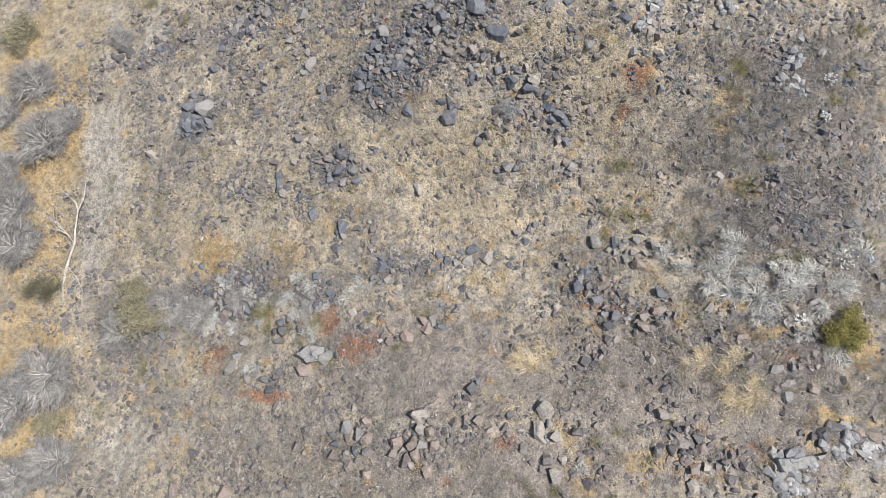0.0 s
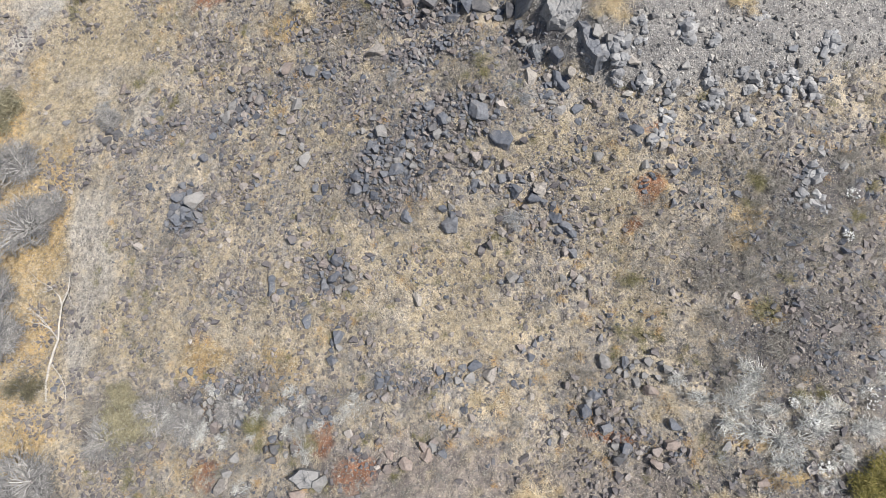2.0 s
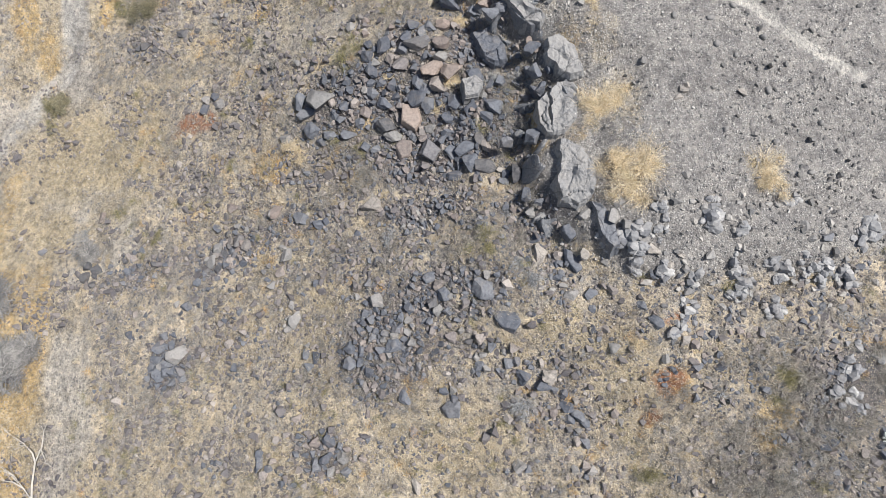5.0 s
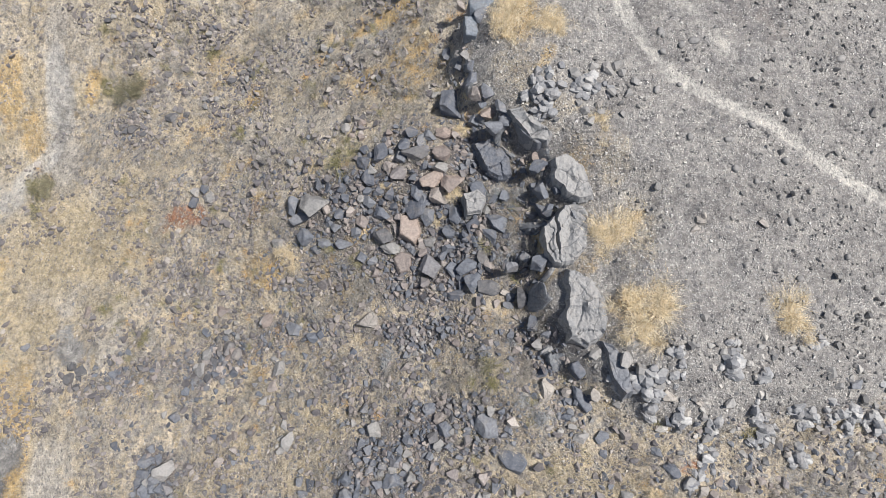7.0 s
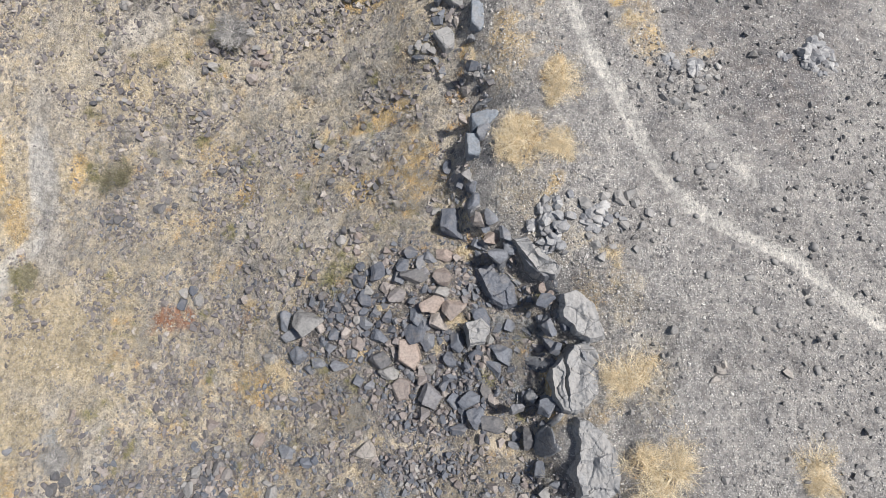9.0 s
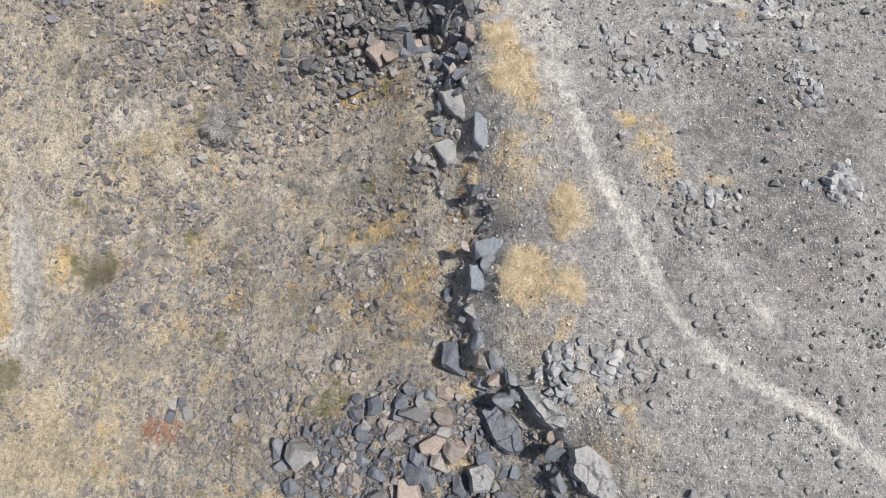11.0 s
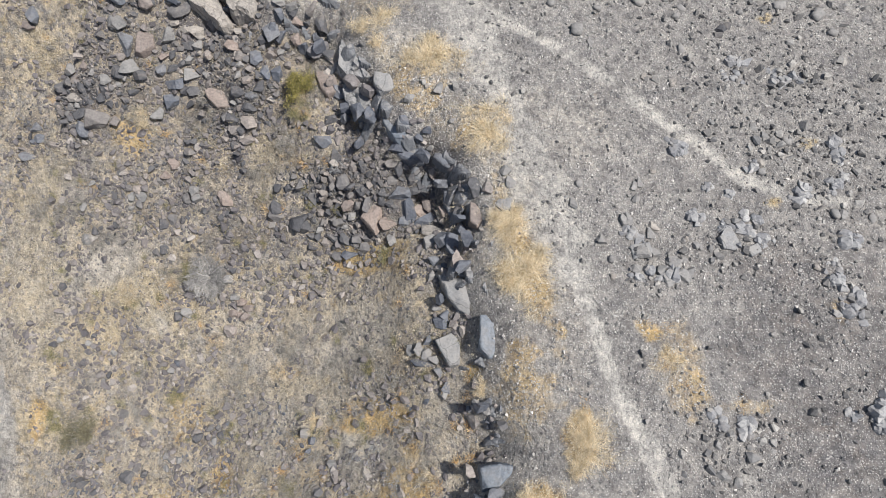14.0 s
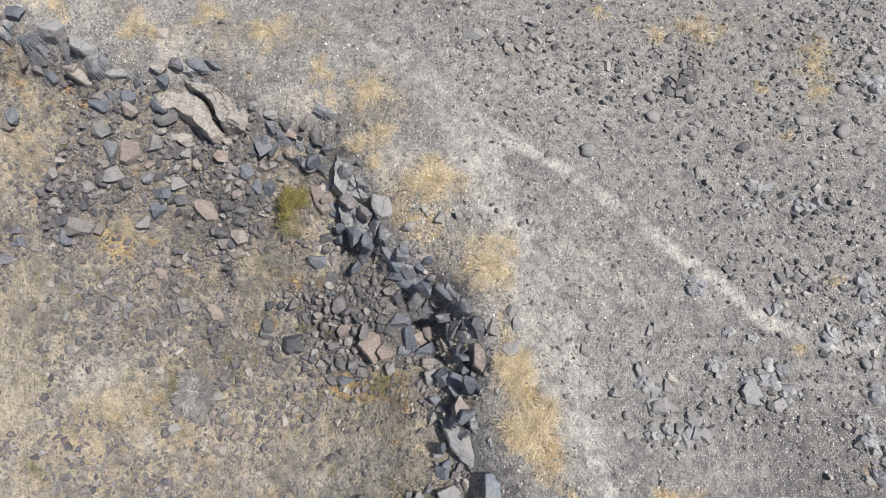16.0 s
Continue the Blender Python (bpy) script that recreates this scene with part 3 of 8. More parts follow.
# dark soil and shade-loving scrub; among talus, painted shade of the gaps
PALE_SPOTS += [(-17.59, 37.88, 1.91, 3.71, 0.9), (-12.27, 37.23, 1.33, 1.80, 0.9), (-15.62, 42.25, 1.06, 1.94, 0.7), (-6.76, 35.24, 1.24, 0.78, 0.5), (-18.19, 24.58, 3.01, 3.46, 0.9), (-16.95, 13.49, 1.19, 1.14, 0.6), (-16.57, 13.64, 1.23, 2.08, 0.7), (-8.80, 8.47, 1.37, 1.14, 0.5), (-1.97, 9.78, 1.55, 1.08, 0.4)]
PALE_SPOTS += [(-16.37, 13.06, 0.86, 1.79, 0.9), (-22.80, 27.94, 1.37, 1.43, 0.9)]
STRAW_SPOTS += [(-18.48, 25.11, 3.26, 3.23, 1), (-14.06, 9.22, 3.01, 2.29, 0.6), (-6.49, 10.76, 1.50, 1.05, 0.6)]
DARK_SPOTS = [
    (12.62, 8.16, 3.48, 2.25, 0.98), (13.14, 13.2, 2.77, 1.71, 1.1), (-14.42, 5.13, 1.56, 1.56, 0.7), (-1.98, 14.48, 2.1, 2.33, 0.5), (5.56, 5.53, 1.3, 1.09, 0.7),
    (6.89, 4.04, 1.85, 1.03, 0.6), (-21.15, 14.99, 1.46, 0.88, 0.5), (-19.12, 2.42, 1.58, 1.32, 0.5), (9.84, 3.21, 2.29, 1.14, 0.56), (-3.41, 24.15, 3.05, 1.88, 0.6),
    (-3.57, 24.62, 2.36, 1.72, 0.6), (-0.15, 23.85, 2.41, 3.01, 0.7), (-0.77, 40.04, 1.62, 1.82, 1), (-3.63, 39.58, 1.68, 1.26, 0.7), (-7.24, 46.07, 2.39, 1.79, 0.6),
    (-14.77, 44.82, 1.3, 1.3, 0.5), (-0.19, 34.72, 0.94, 0.94, 0.5), (-6.28, 6.28, 3.33, 0.71, 0.35),
]
DARK_SPOTS += [
    (2.23, 25.77, 1.16, 1.16, 0.6), (-11.83, 14.68, 0.94, 1.07, 0.6), (-0.81, 40.34, 1.27, 1.64, 1), (11.65, 10.74, 3.84, 2.77, 0.7), (15.33, 10.78, 1.93, 4.28, 0.84),
    (13.31, 4.68, 2.29, 1.15, 0.7), (8.16, 5.05, 2.47, 0.62, 0.5), (12.63, 13.53, 3.29, 3.09, 0.45), (-9.61, 45.46, 5.79, 4.14, 0.5), (-4.6, 40.66, 3.06, 2.49, 0.5),
    (-14.17, 41.14, 2.64, 1.98, 0.3), (-0.55, 17.08, 3.3, 2.47, 0.4), (12.84, -1.28, 1.79, 0.72, 0.5), (12.05, 1.66, 2.17, 1.09, 0.4), (13.84, 1.33, 0.92, 2.2, 0.4),
    (-10.59, 42.86, 5.93, 3.39, 0.45), (-2.24, 40.04, 2.22, 1.61, 0.8), (-8.56, 44.9, 2.63, 1.53, 0.5),
]
DARK_SPOTS += [
    (11.79, -0.41, 3.19, 2.12, 0.45), (15.05, 13.37, 3.03, 2.59, 0.45), (12.05, 5.54, 3.91, 1.17, 0.3), (8.59, 1.34, 3.69, 1.66, 0.25), (10.37, 36.06, 2.82, 1.88, 0.5),
    (10.13, 39.88, 2.68, 1.68, 0.35), (12.75, 43.75, 2.16, 2.16, 0.35), (12.53, 7.71, 3.66, 2.03, 0.5), (-7.18, 45.23, 3.95, 2.37, 0.7), (-13.81, 44.34, 2.57, 1.93, 0.6),
    (-2.91, 42.11, 1.68, 1.68, 0.6), (11.61, 34.55, 2.11, 3.52, 0.45), (10.49, 30.81, 2.08, 2.4, 0.45), (9.51, 34.41, 2.52, 1.58, 0.4), (-14.46, 5.39, 2.09, 1.83, 1.2),
    (-9.5, 6.06, 2.72, 0.99, 1), (-5.73, 5.75, 1.41, 0.94, 0.8), (14.15, 3.92, 1.52, 3.79, 0.8),
]
DARK_SPOTS += [
    (12.16, 2.2, 2.37, 1.28, 0.7), (14.28, 12.85, 3.43, 3.22, 0.7), (12.67, 8.38, 3.5, 2.47, 0.7), (9.19, 4.07, 2.37, 0.79, 0.5), (10.27, 30.5, 2.39, 2.39, 0.65),
    (9.83, 34.41, 2.68, 1.73, 0.65), (10.37, 36.06, 2.82, 1.72, 0.65), (12.22, 34.93, 1.95, 3.54, 0.6), (10.25, 31.84, 2.51, 1.72, 0.65), (12.54, 32.82, 2.84, 1.89, 0.5),
    (2.7, 18.84, 1.44, 1.62, 0.75),
]


# ---- materials ----
def material(name):
    m = bpy.data.materials.new(name)
    m.use_nodes = True
    nt = m.node_tree
    return m, nt, nt.nodes["Principled BSDF"]


def node(nt, kind, **values):
    n = nt.nodes.new("ShaderNode" + kind)
    for key, v in values.items():
        n.inputs[key.replace("_", " ")].default_value = v
    return n


def mix(nt, fac, a, b, blend="MIX"):
    n = nt.nodes.new("ShaderNodeMix")
    n.data_type, n.blend_type = "RGBA", blend
    for socket, v in ((n.inputs[0], fac), (n.inputs[6], a), (n.inputs[7], b)):
        if isinstance(v, bpy.types.NodeSocket):
            nt.links.new(v, socket)
        elif isinstance(v, (int, float)):
            socket.default_value = v
        else:
            socket.default_value = (*v, 1)
    return n.outputs[2]


def remap(nt, value, a, b, c=0.0, d=1.0):
    n = node(nt, "MapRange", From_Min=a, From_Max=b, To_Min=c, To_Max=d)
    n.interpolation_type = "SMOOTHSTEP"
    nt.links.new(value, n.inputs["Value"])
    return n.outputs[0]


def maths(nt, op, a, b):
    n = nt.nodes.new("ShaderNodeMath")
    n.operation = op
    for socket, v in ((n.inputs[0], a), (n.inputs[1], b)):
        if isinstance(v, bpy.types.NodeSocket):
            nt.links.new(v, socket)
        else:
            socket.default_value = v
    return n.outputs[0]


def noise_of(nt, coords, scale, detail=4.0, rough=0.6):
    n = node(nt, "TexNoise", Scale=scale, Detail=detail, Roughness=rough)
    nt.links.new(coords, n.inputs["Vector"])
    return n.outputs["Fac"]


def cells_of(nt, coords, scale, out="Color", feature="F1"):
    n = node(nt, "TexVoronoi", Scale=scale)
    n.feature = feature
    nt.links.new(coords, n.inputs["Vector"])
    return n.outputs[out]


def grey(nt, colour):
    n = nt.nodes.new("ShaderNodeRGBToBW")
    nt.links.new(colour, n.inputs[0])
    return n.outputs[0]


def bump(nt, height, bsdf, strength, distance):
    n = node(nt, "Bump", Strength=strength, Distance=distance)
    nt.links.new(height, n.inputs["Height"])
    nt.links.new(n.outputs[0], bsdf.inputs["Normal"])


def ramp(nt, fac, stops):
    n = nt.nodes.new("ShaderNodeValToRGB")
    el = n.color_ramp.elements
    while len(el) < len(stops):
        el.new(0.5)
    for e, (p, c) in zip(el, stops):
        e.position, e.color = p, (*c, 1)
    nt.links.new(fac, n.inputs[0])
    return n.outputs[0]


def ground_material():
    m, nt, bsdf = material("stony_ground")
    co = nt.nodes.new("ShaderNodeTexCoord").outputs["Object"]
    broad, mid, fine, grain = (noise_of(nt, co, s, d) for s, d in ((0.5, 5.0), (2.2, 5.0), (9.0, 4.0), (38.0, 3.0)))

    def weight(name, wobble, lo, hi):
        a = nt.nodes.new("ShaderNodeAttribute")
        a.attribute_name = name
        mixed = maths(nt, "ADD", maths(nt, "MULTIPLY", mid, 0.75), maths(nt, "MULTIPLY", fine, 0.25))
        v = maths(nt, "ADD", a.outputs["Fac"], maths(nt, "MULTIPLY", maths(nt, "SUBTRACT", mixed, 0.5), wobble))
        return remap(nt, v, lo, hi)
    patch, blotch = noise_of(nt, co, 1.3, 6.0, 0.65), noise_of(nt, co, 3.4, 6.0, 0.7)
    shifted = nt.nodes.new("ShaderNodeVectorMath")
    shifted.inputs[1].default_value = (37.0, 11.0, 5.0)
    nt.links.new(co, shifted.inputs[0])
    other, spots = noise_of(nt, shifted.outputs[0], 1.7, 6.0, 0.65), noise_of(nt, shifted.outputs[0], 5.5, 5.0, 0.7)
    soil = mix(nt, remap(nt, patch, 0.44, 0.56), SOIL_A, SOIL_B)
    soil = mix(nt, remap(nt, other, 0.5, 0.58, 0.0, 0.9), soil, SOIL_C)
    soil = mix(nt, remap(nt, blotch, 0.54, 0.62, 0.0, 0.75), soil, SOIL_D)
    soil = mix(nt, remap(nt, other, 0.38, 0.46, 0.8, 0.0), soil, SOIL_E)
    top = mix(nt, remap(nt, broad, 0.35, 0.65), GRAVEL_A, GRAVEL_B)
    top = mix(nt, remap(nt, patch, 0.5, 0.64, 0.0, 0.75), top, GRAVEL_C)
    top = mix(nt, remap(nt, other, 0.52, 0.68, 0.0, 0.5), top, GRAVEL_D)
    top = mix(nt, remap(nt, spots, 0.55, 0.7, 0.0, 0.4), top, GRAVEL_E)
    flat = weight("plateau", 0.6, 0.2, 0.8)
    colour = mix(nt, flat, soil, top)
    colour = mix(nt, weight("pale", 1.2, 0.1, 0.9), colour, PALE)
    colour = mix(nt, weight("straw", 1.2, 0.15, 1.0), colour, mix(nt, remap(nt, spots, 0.4, 0.6), STRAW, STRAW_B))
    colour = mix(nt, weight("mauve", 1.6, 0.2, 1.1), colour, MAUVE)
    # dark soil and scrub, plus shade between talus rocks put into the colour
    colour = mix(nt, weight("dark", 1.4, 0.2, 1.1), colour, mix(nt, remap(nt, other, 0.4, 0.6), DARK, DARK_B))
    colour = mix(nt, weight("orange", 1.3, 0.15, 0.95), colour, ORANGE)
    colour = mix(nt, weight("rust", 1.5, 0.2, 1.0), colour, RUST)
    def scatter(scale, lo, hi, reach, strength):
        """Single stones: round spots in some cells of a loose pattern."""
        cell = node(nt, "TexVoronoi", Scale=scale)
        nt.links.new(co, cell.inputs["Vector"])
        shape = remap(nt, cell.outputs["Distance"], reach, reach * 0.6)
        return maths(nt, "MULTIPLY", maths(nt, "MULTIPLY", remap(nt, grey(nt, cell.outputs["Color"]), lo, hi), shape), strength)
    dark_stone, grey_stone, pale_stone, speck = scatter(7.0, 0.66, 0.72, 0.5, 0.6), scatter(11.0, 0.62, 0.7, 0.5, 0.6), scatter(13.0, 0.62, 0.7, 0.45, 0.7), scatter(24.0, 0.62, 0.7, 0.5, 0.7)
    colour = mix(nt, dark_stone, colour, (0.17, 0.168, 0.175))
    colour = mix(nt, grey_stone, colour, (0.2, 0.195, 0.196))
    colour = mix(nt, pale_stone, colour, mix(nt, flat, (0.56, 0.5, 0.41), (0.56, 0.55, 0.53)))
    colour = mix(nt, speck, colour, mix(nt, flat, (0.64, 0.58, 0.48), (0.66, 0.65, 0.63)))
    colour = mix(nt, weight("trail", 0.6, 0.1, 0.8), colour, TRAIL)
    shade = maths(nt, "ADD", maths(nt, "MULTIPLY", fine, 0.6), maths(nt, "MULTIPLY", grain, 0.8))
    tone = ramp(nt, shade, [(0.48, (0.74, 0.74, 0.75)), (0.7, (1.0, 1.0, 1.0)), (0.9, (1.28, 1.27, 1.25))])
    even = ramp(nt, shade, [(0.48, (0.7, 0.7, 0.71)), (0.7, (1.0, 1.0, 1.0)), (0.9, (1.34, 1.33, 1.31))])
    colour = mix(nt, 1.0, colour, mix(nt, flat, tone, even), "MULTIPLY")
    colour = mix(nt, 1.0, colour, ramp(nt, broad, [(0.32, (0.76, 0.76, 0.77)), (0.5, (1, 1, 1)), (0.68, (1.2, 1.19, 1.17))]), "MULTIPLY")
    colour = mix(nt, 1.0, colour, ramp(nt, blotch, [(0.36, (1.27, 1.25, 1.22)), (0.5, (1, 1, 1)), (0.62, (0.68, 0.675, 0.685))]), "MULTIPLY")
    nt.links.new(colour, bsdf.inputs["Base Color"])
    bsdf.inputs["Roughness"].default_value = 0.95
    lumps = maths(nt, "ADD", maths(nt, "MULTIPLY", blotch, 1.2), maths(nt, "ADD", fine, maths(nt, "MULTIPLY", grain, 0.4)))
    stones = maths(nt, "ADD", maths(nt, "ADD", dark_stone, grey_stone), maths(nt, "ADD", pale_stone, speck))
    bump(nt, maths(nt, "ADD", lumps, maths(nt, "MULTIPLY", stones, 0.45)), bsdf, 0.95, 0.085)
    return m


def rock_material(name, tones, island=False, lichen=0.25, dust=0.12, cracks=0.0):
    """Weathered basalt, from block to block in one of several tones."""
    m, nt, bsdf = material(name)
    co = nt.nodes.new("ShaderNodeTexCoord").outputs["Object"]
    if island:
        which = nt.nodes.new("ShaderNodeNewGeometry").outputs["Random Per Island"]
        broad, fine, grain = noise_of(nt, co, 5.0), noise_of(nt, co, 22.0), noise_of(nt, co, 70.0)
    else:
        info = nt.nodes.new("ShaderNodeObjectInfo")
        which = info.outputs["Random"]
        geo = nt.nodes.new("ShaderNodeNewGeometry").outputs["Position"]
        broad, fine, grain = noise_of(nt, geo, 2.6), noise_of(nt, geo, 12.0), noise_of(nt, geo, 55.0)
    base = ramp(nt, which, tones)
    stain = remap(nt, broad, 0.5, 0.72, 0.0, lichen)
    colour = mix(nt, stain, base, (0.34, 0.29, 0.24))
    colour = mix(nt, 1.0, colour, ramp(nt, fine, [(0.3, (0.68, 0.68, 0.7)), (0.52, (1, 1, 1)), (0.75, (1.28, 1.26, 1.23))]), "MULTIPLY")
    colour = mix(nt, remap(nt, grain, 0.6, 0.75, 0.0, 0.3), colour, (0.42, 0.4, 0.38))
    up = nt.nodes.new("ShaderNodeSeparateXYZ")
    nt.links.new(nt.nodes.new("ShaderNodeNewGeometry").outputs["Normal"], up.inputs[0])
    settled = maths(nt, "MULTIPLY", remap(nt, up.outputs[2], 0.72, 0.98, 0.0, dust), remap(nt, broad, 0.3, 0.6))
    colour = mix(nt, settled, colour, DUST)
    if cracks:
        warped = nt.nodes.new("ShaderNodeVectorMath")
        warped.operation = "MULTIPLY_ADD"
        warped.inputs[1].default_value = (0.5, 0.5, 0.5)
        spread = node(nt, "TexNoise", Scale=2.0, Detail=4.0)
        nt.links.new(geo, spread.inputs["Vector"])
        nt.links.new(spread.outputs["Color"], warped.inputs[0])
        nt.links.new(geo, warped.inputs[2])
        seam = cells_of(nt, warped.outputs[0], cracks, "Distance", "DISTANCE_TO_EDGE")
        colour = mix(nt, remap(nt, seam, 0.016, 0.004, 0.0, 0.5), colour, (0.05, 0.05, 0.055))
    nt.links.new(colour, bsdf.inputs["Base Color"])
    bsdf.inputs["Roughness"].default_value = 0.82
    bump(nt, maths(nt, "ADD", fine, maths(nt, "MULTIPLY", grain, 0.4)), bsdf, 0.5, 0.03)
    return m


def plant_material(name, tones):
    m, nt, bsdf = material(name)
    which = nt.nodes.new("ShaderNodeNewGeometry").outputs["Random Per Island"]
    co = nt.nodes.new("ShaderNodeTexCoord").outputs["Object"]
    colour = mix(nt, 0.7, ramp(nt, which, tones), ramp(nt, noise_of(nt, co, 2.6, 6.0), [(0.35, (0.62, 0.63, 0.66)), (0.5, (1.0, 1.0, 1.0)), (0.65, (1.28, 1.25, 1.2))]), "MULTIPLY")
    nt.links.new(colour, bsdf.inputs["Base Color"])
    bsdf.inputs["Roughness"].default_value = 0.8
    return m


SOIL_A, SOIL_B, SOIL_C = (0.435, 0.378, 0.297), (0.345, 0.325, 0.302), (0.54, 0.46, 0.345)
SOIL_D, SOIL_E = (0.2, 0.197, 0.21), (0.455, 0.365, 0.23)
GRAVEL_A, GRAVEL_B, GRAVEL_C = (0.325, 0.31, 0.293), (0.282, 0.272, 0.262), (0.223, 0.218, 0.217)
GRAVEL_D, GRAVEL_E, DUST = (0.345, 0.327, 0.304), (0.315, 0.292, 0.264), (0.345, 0.336, 0.325)
PALE, STRAW, STRAW_B, ORANGE, RUST = (0.5, 0.463, 0.408), (0.49, 0.41, 0.285), (0.45, 0.375, 0.245), (0.52, 0.385, 0.2), (0.33, 0.16, 0.095)
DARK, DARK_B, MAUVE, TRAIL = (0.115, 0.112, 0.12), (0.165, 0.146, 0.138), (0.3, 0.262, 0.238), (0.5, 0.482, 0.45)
STRAW_BASE = 0.45
GROUND = ground_material()
BLUE_GREY = [(0.0, (0.095, 0.105, 0.13)), (0.4, (0.14, 0.155, 0.185)), (0.65, (0.19, 0.2, 0.222)), (0.82, (0.25, 0.215, 0.2)), (1.0, (0.36, 0.32, 0.295))]
DARK_ROCK = rock_material("dark_basalt", [(0.0, (0.105, 0.117, 0.145)), (0.6, (0.155, 0.17, 0.2)), (1.0, (0.205, 0.212, 0.23))])
GREY_ROCK = rock_material("grey_basalt", [(0.0, (0.22, 0.218, 0.215)), (1.0, (0.31, 0.3, 0.29))], dust=0.45)
SLAB_ROCK = rock_material("dusty_slab", [(0.0, (0.27, 0.274, 0.28)), (1.0, (0.32, 0.32, 0.32))], dust=0.85, cracks=0.9)
BEDROCK = rock_material("bedrock", [(0.0, (0.19, 0.2, 0.217)), (1.0, (0.19, 0.2, 0.217))], dust=0.95, cracks=0.9)
PINK_ROCK = rock_material("brown_basalt", [(0.0, (0.23, 0.195, 0.18)), (1.0, (0.36, 0.29, 0.25))])
PALE_ROCK = rock_material("pale_basalt", [(0.0, (0.31, 0.285, 0.26)), (1.0, (0.42, 0.385, 0.345))], cracks=1.1)
BLUE_ROCK = rock_material("blue_basalt", [(0.0, (0.18, 0.21, 0.25)), (1.0, (0.24, 0.268, 0.305))], dust=0.3)
MIXED_ROCK = rock_material("mixed_basalt", BLUE_GREY)
OUTCROP_TONES = [(0.0, (0.17, 0.172, 0.178)), (0.35, (0.29, 0.285, 0.278)), (0.75, (0.38, 0.368, 0.35)), (1.0, (0.52, 0.495, 0.46))]
OUTCROP, OUTCROP_BLOCK = rock_material("outcrop_rock", OUTCROP_TONES, True), rock_material("outcrop_block", OUTCROP_TONES)
TALUS = rock_material("talus_basalt", BLUE_GREY, True)
BROWN_TONES = [(0.0, (0.078, 0.08, 0.09)), (0.45, (0.13, 0.13, 0.138)), (0.75, (0.185, 0.176, 0.172)), (1.0, (0.36, 0.315, 0.285))]
BROWN_TALUS, BROWN_BLOCK = rock_material("brown_talus", BROWN_TONES, True), rock_material("brown_block", BROWN_TONES)
CRAG_ROCK = rock_material("crag_rock", [(0.0, (0.2, 0.206, 0.222)), (0.4, (0.28, 0.286, 0.3)), (0.8, (0.38, 0.382, 0.388)), (1.0, (0.55, 0.545, 0.535))], dust=0.4)
HILL_STONE = rock_material("hillside_stone", [(0.0, (0.125, 0.118, 0.127)), (0.5, (0.19, 0.175, 0.177)), (0.85, (0.27, 0.243, 0.228)), (1.0, (0.46, 0.42, 0.385))], True)
HILL_GRAVEL = rock_material("hillside_gravel", [(0.0, (0.17, 0.16, 0.165)), (0.4, (0.29, 0.265, 0.25)), (0.8, (0.4, 0.365, 0.325)), (1.0, (0.58, 0.53, 0.47))], True)
TOP_GRAVEL = rock_material("plateau_gravel", [(0.0, (0.12, 0.12, 0.126)), (0.3, (0.26, 0.255, 0.25)), (0.6, (0.42, 0.405, 0.385)), (1.0, (0.8, 0.77, 0.73))], True)
TOP_STONE = rock_material("plateau_stone", [(0.0, (0.101, 0.101, 0.104)), (0.3, (0.187, 0.184, 0.181)), (0.7, (0.274, 0.264, 0.252)), (1.0, (0.403, 0.389, 0.367))], True)
STRAW_BLADES = plant_material("straw_blades", [(0.0, (0.47, 0.385, 0.26)), (0.4, (0.6, 0.51, 0.36)), (1.0, (0.73, 0.665, 0.54))])
TUFT_BLADES = plant_material("tuft_blades", [(0.0, (0.5, 0.37, 0.2)), (0.4, (0.68, 0.56, 0.37)), (1.0, (0.82, 0.74, 0.57))])
GREY_BLADES = plant_material("grey_blades", [(0.0, (0.2, 0.185, 0.165)), (0.6, (0.33, 0.31, 0.28)), (1.0, (0.5, 0.475, 0.425))])
ORANGE_BLADES = plant_material("orange_blades", [(0.0, (0.4, 0.23, 0.09)), (0.5, (0.58, 0.38, 0.17)), (1.0, (0.72, 0.56, 0.33))])
OLIVE_BLADES = plant_material("olive_blades", [(0.0, (0.13, 0.13, 0.06)), (0.6, (0.26, 0.24, 0.12)), (1.0, (0.42, 0.37, 0.22))])
SILVER_BLADES = plant_material("silver_blades", [(0.0, (0.24, 0.25, 0.26)), (0.6, (0.37, 0.38, 0.39)), (1.0, (0.52, 0.53, 0.53))])
WHITE_BLADES = plant_material("white_blades", [(0.0, (0.36, 0.365, 0.35)), (0.5, (0.56, 0.56, 0.54)), (1.0, (0.8, 0.79, 0.75))])
BARE_WOOD = plant_material("bare_twigs", [(0.0, (0.17, 0.168, 0.165)), (0.7, (0.35, 0.34, 0.33)), (1.0, (0.54, 0.52, 0.5))])
OLIVE_LEAVES = plant_material("olive_leaves", [(0.0, (0.17, 0.155, 0.1)), (0.7, (0.3, 0.275, 0.18)), (1.0, (0.42, 0.39, 0.28))])
GREEN_LEAVES = plant_material("green_leaves", [(0.0, (0.15, 0.145, 0.04)), (0.6, (0.31, 0.275, 0.085)), (1.0, (0.5, 0.42, 0.17))])
BLOSSOM = plant_material("white_blossom", [(0.0, (0.72, 0.72, 0.7)), (1.0, (0.86, 0.86, 0.84))])
DEAD_WOOD = plant_material("dead_wood", [(0.0, (0.45, 0.42, 0.38)), (1.0, (0.6, 0.56, 0.5))])

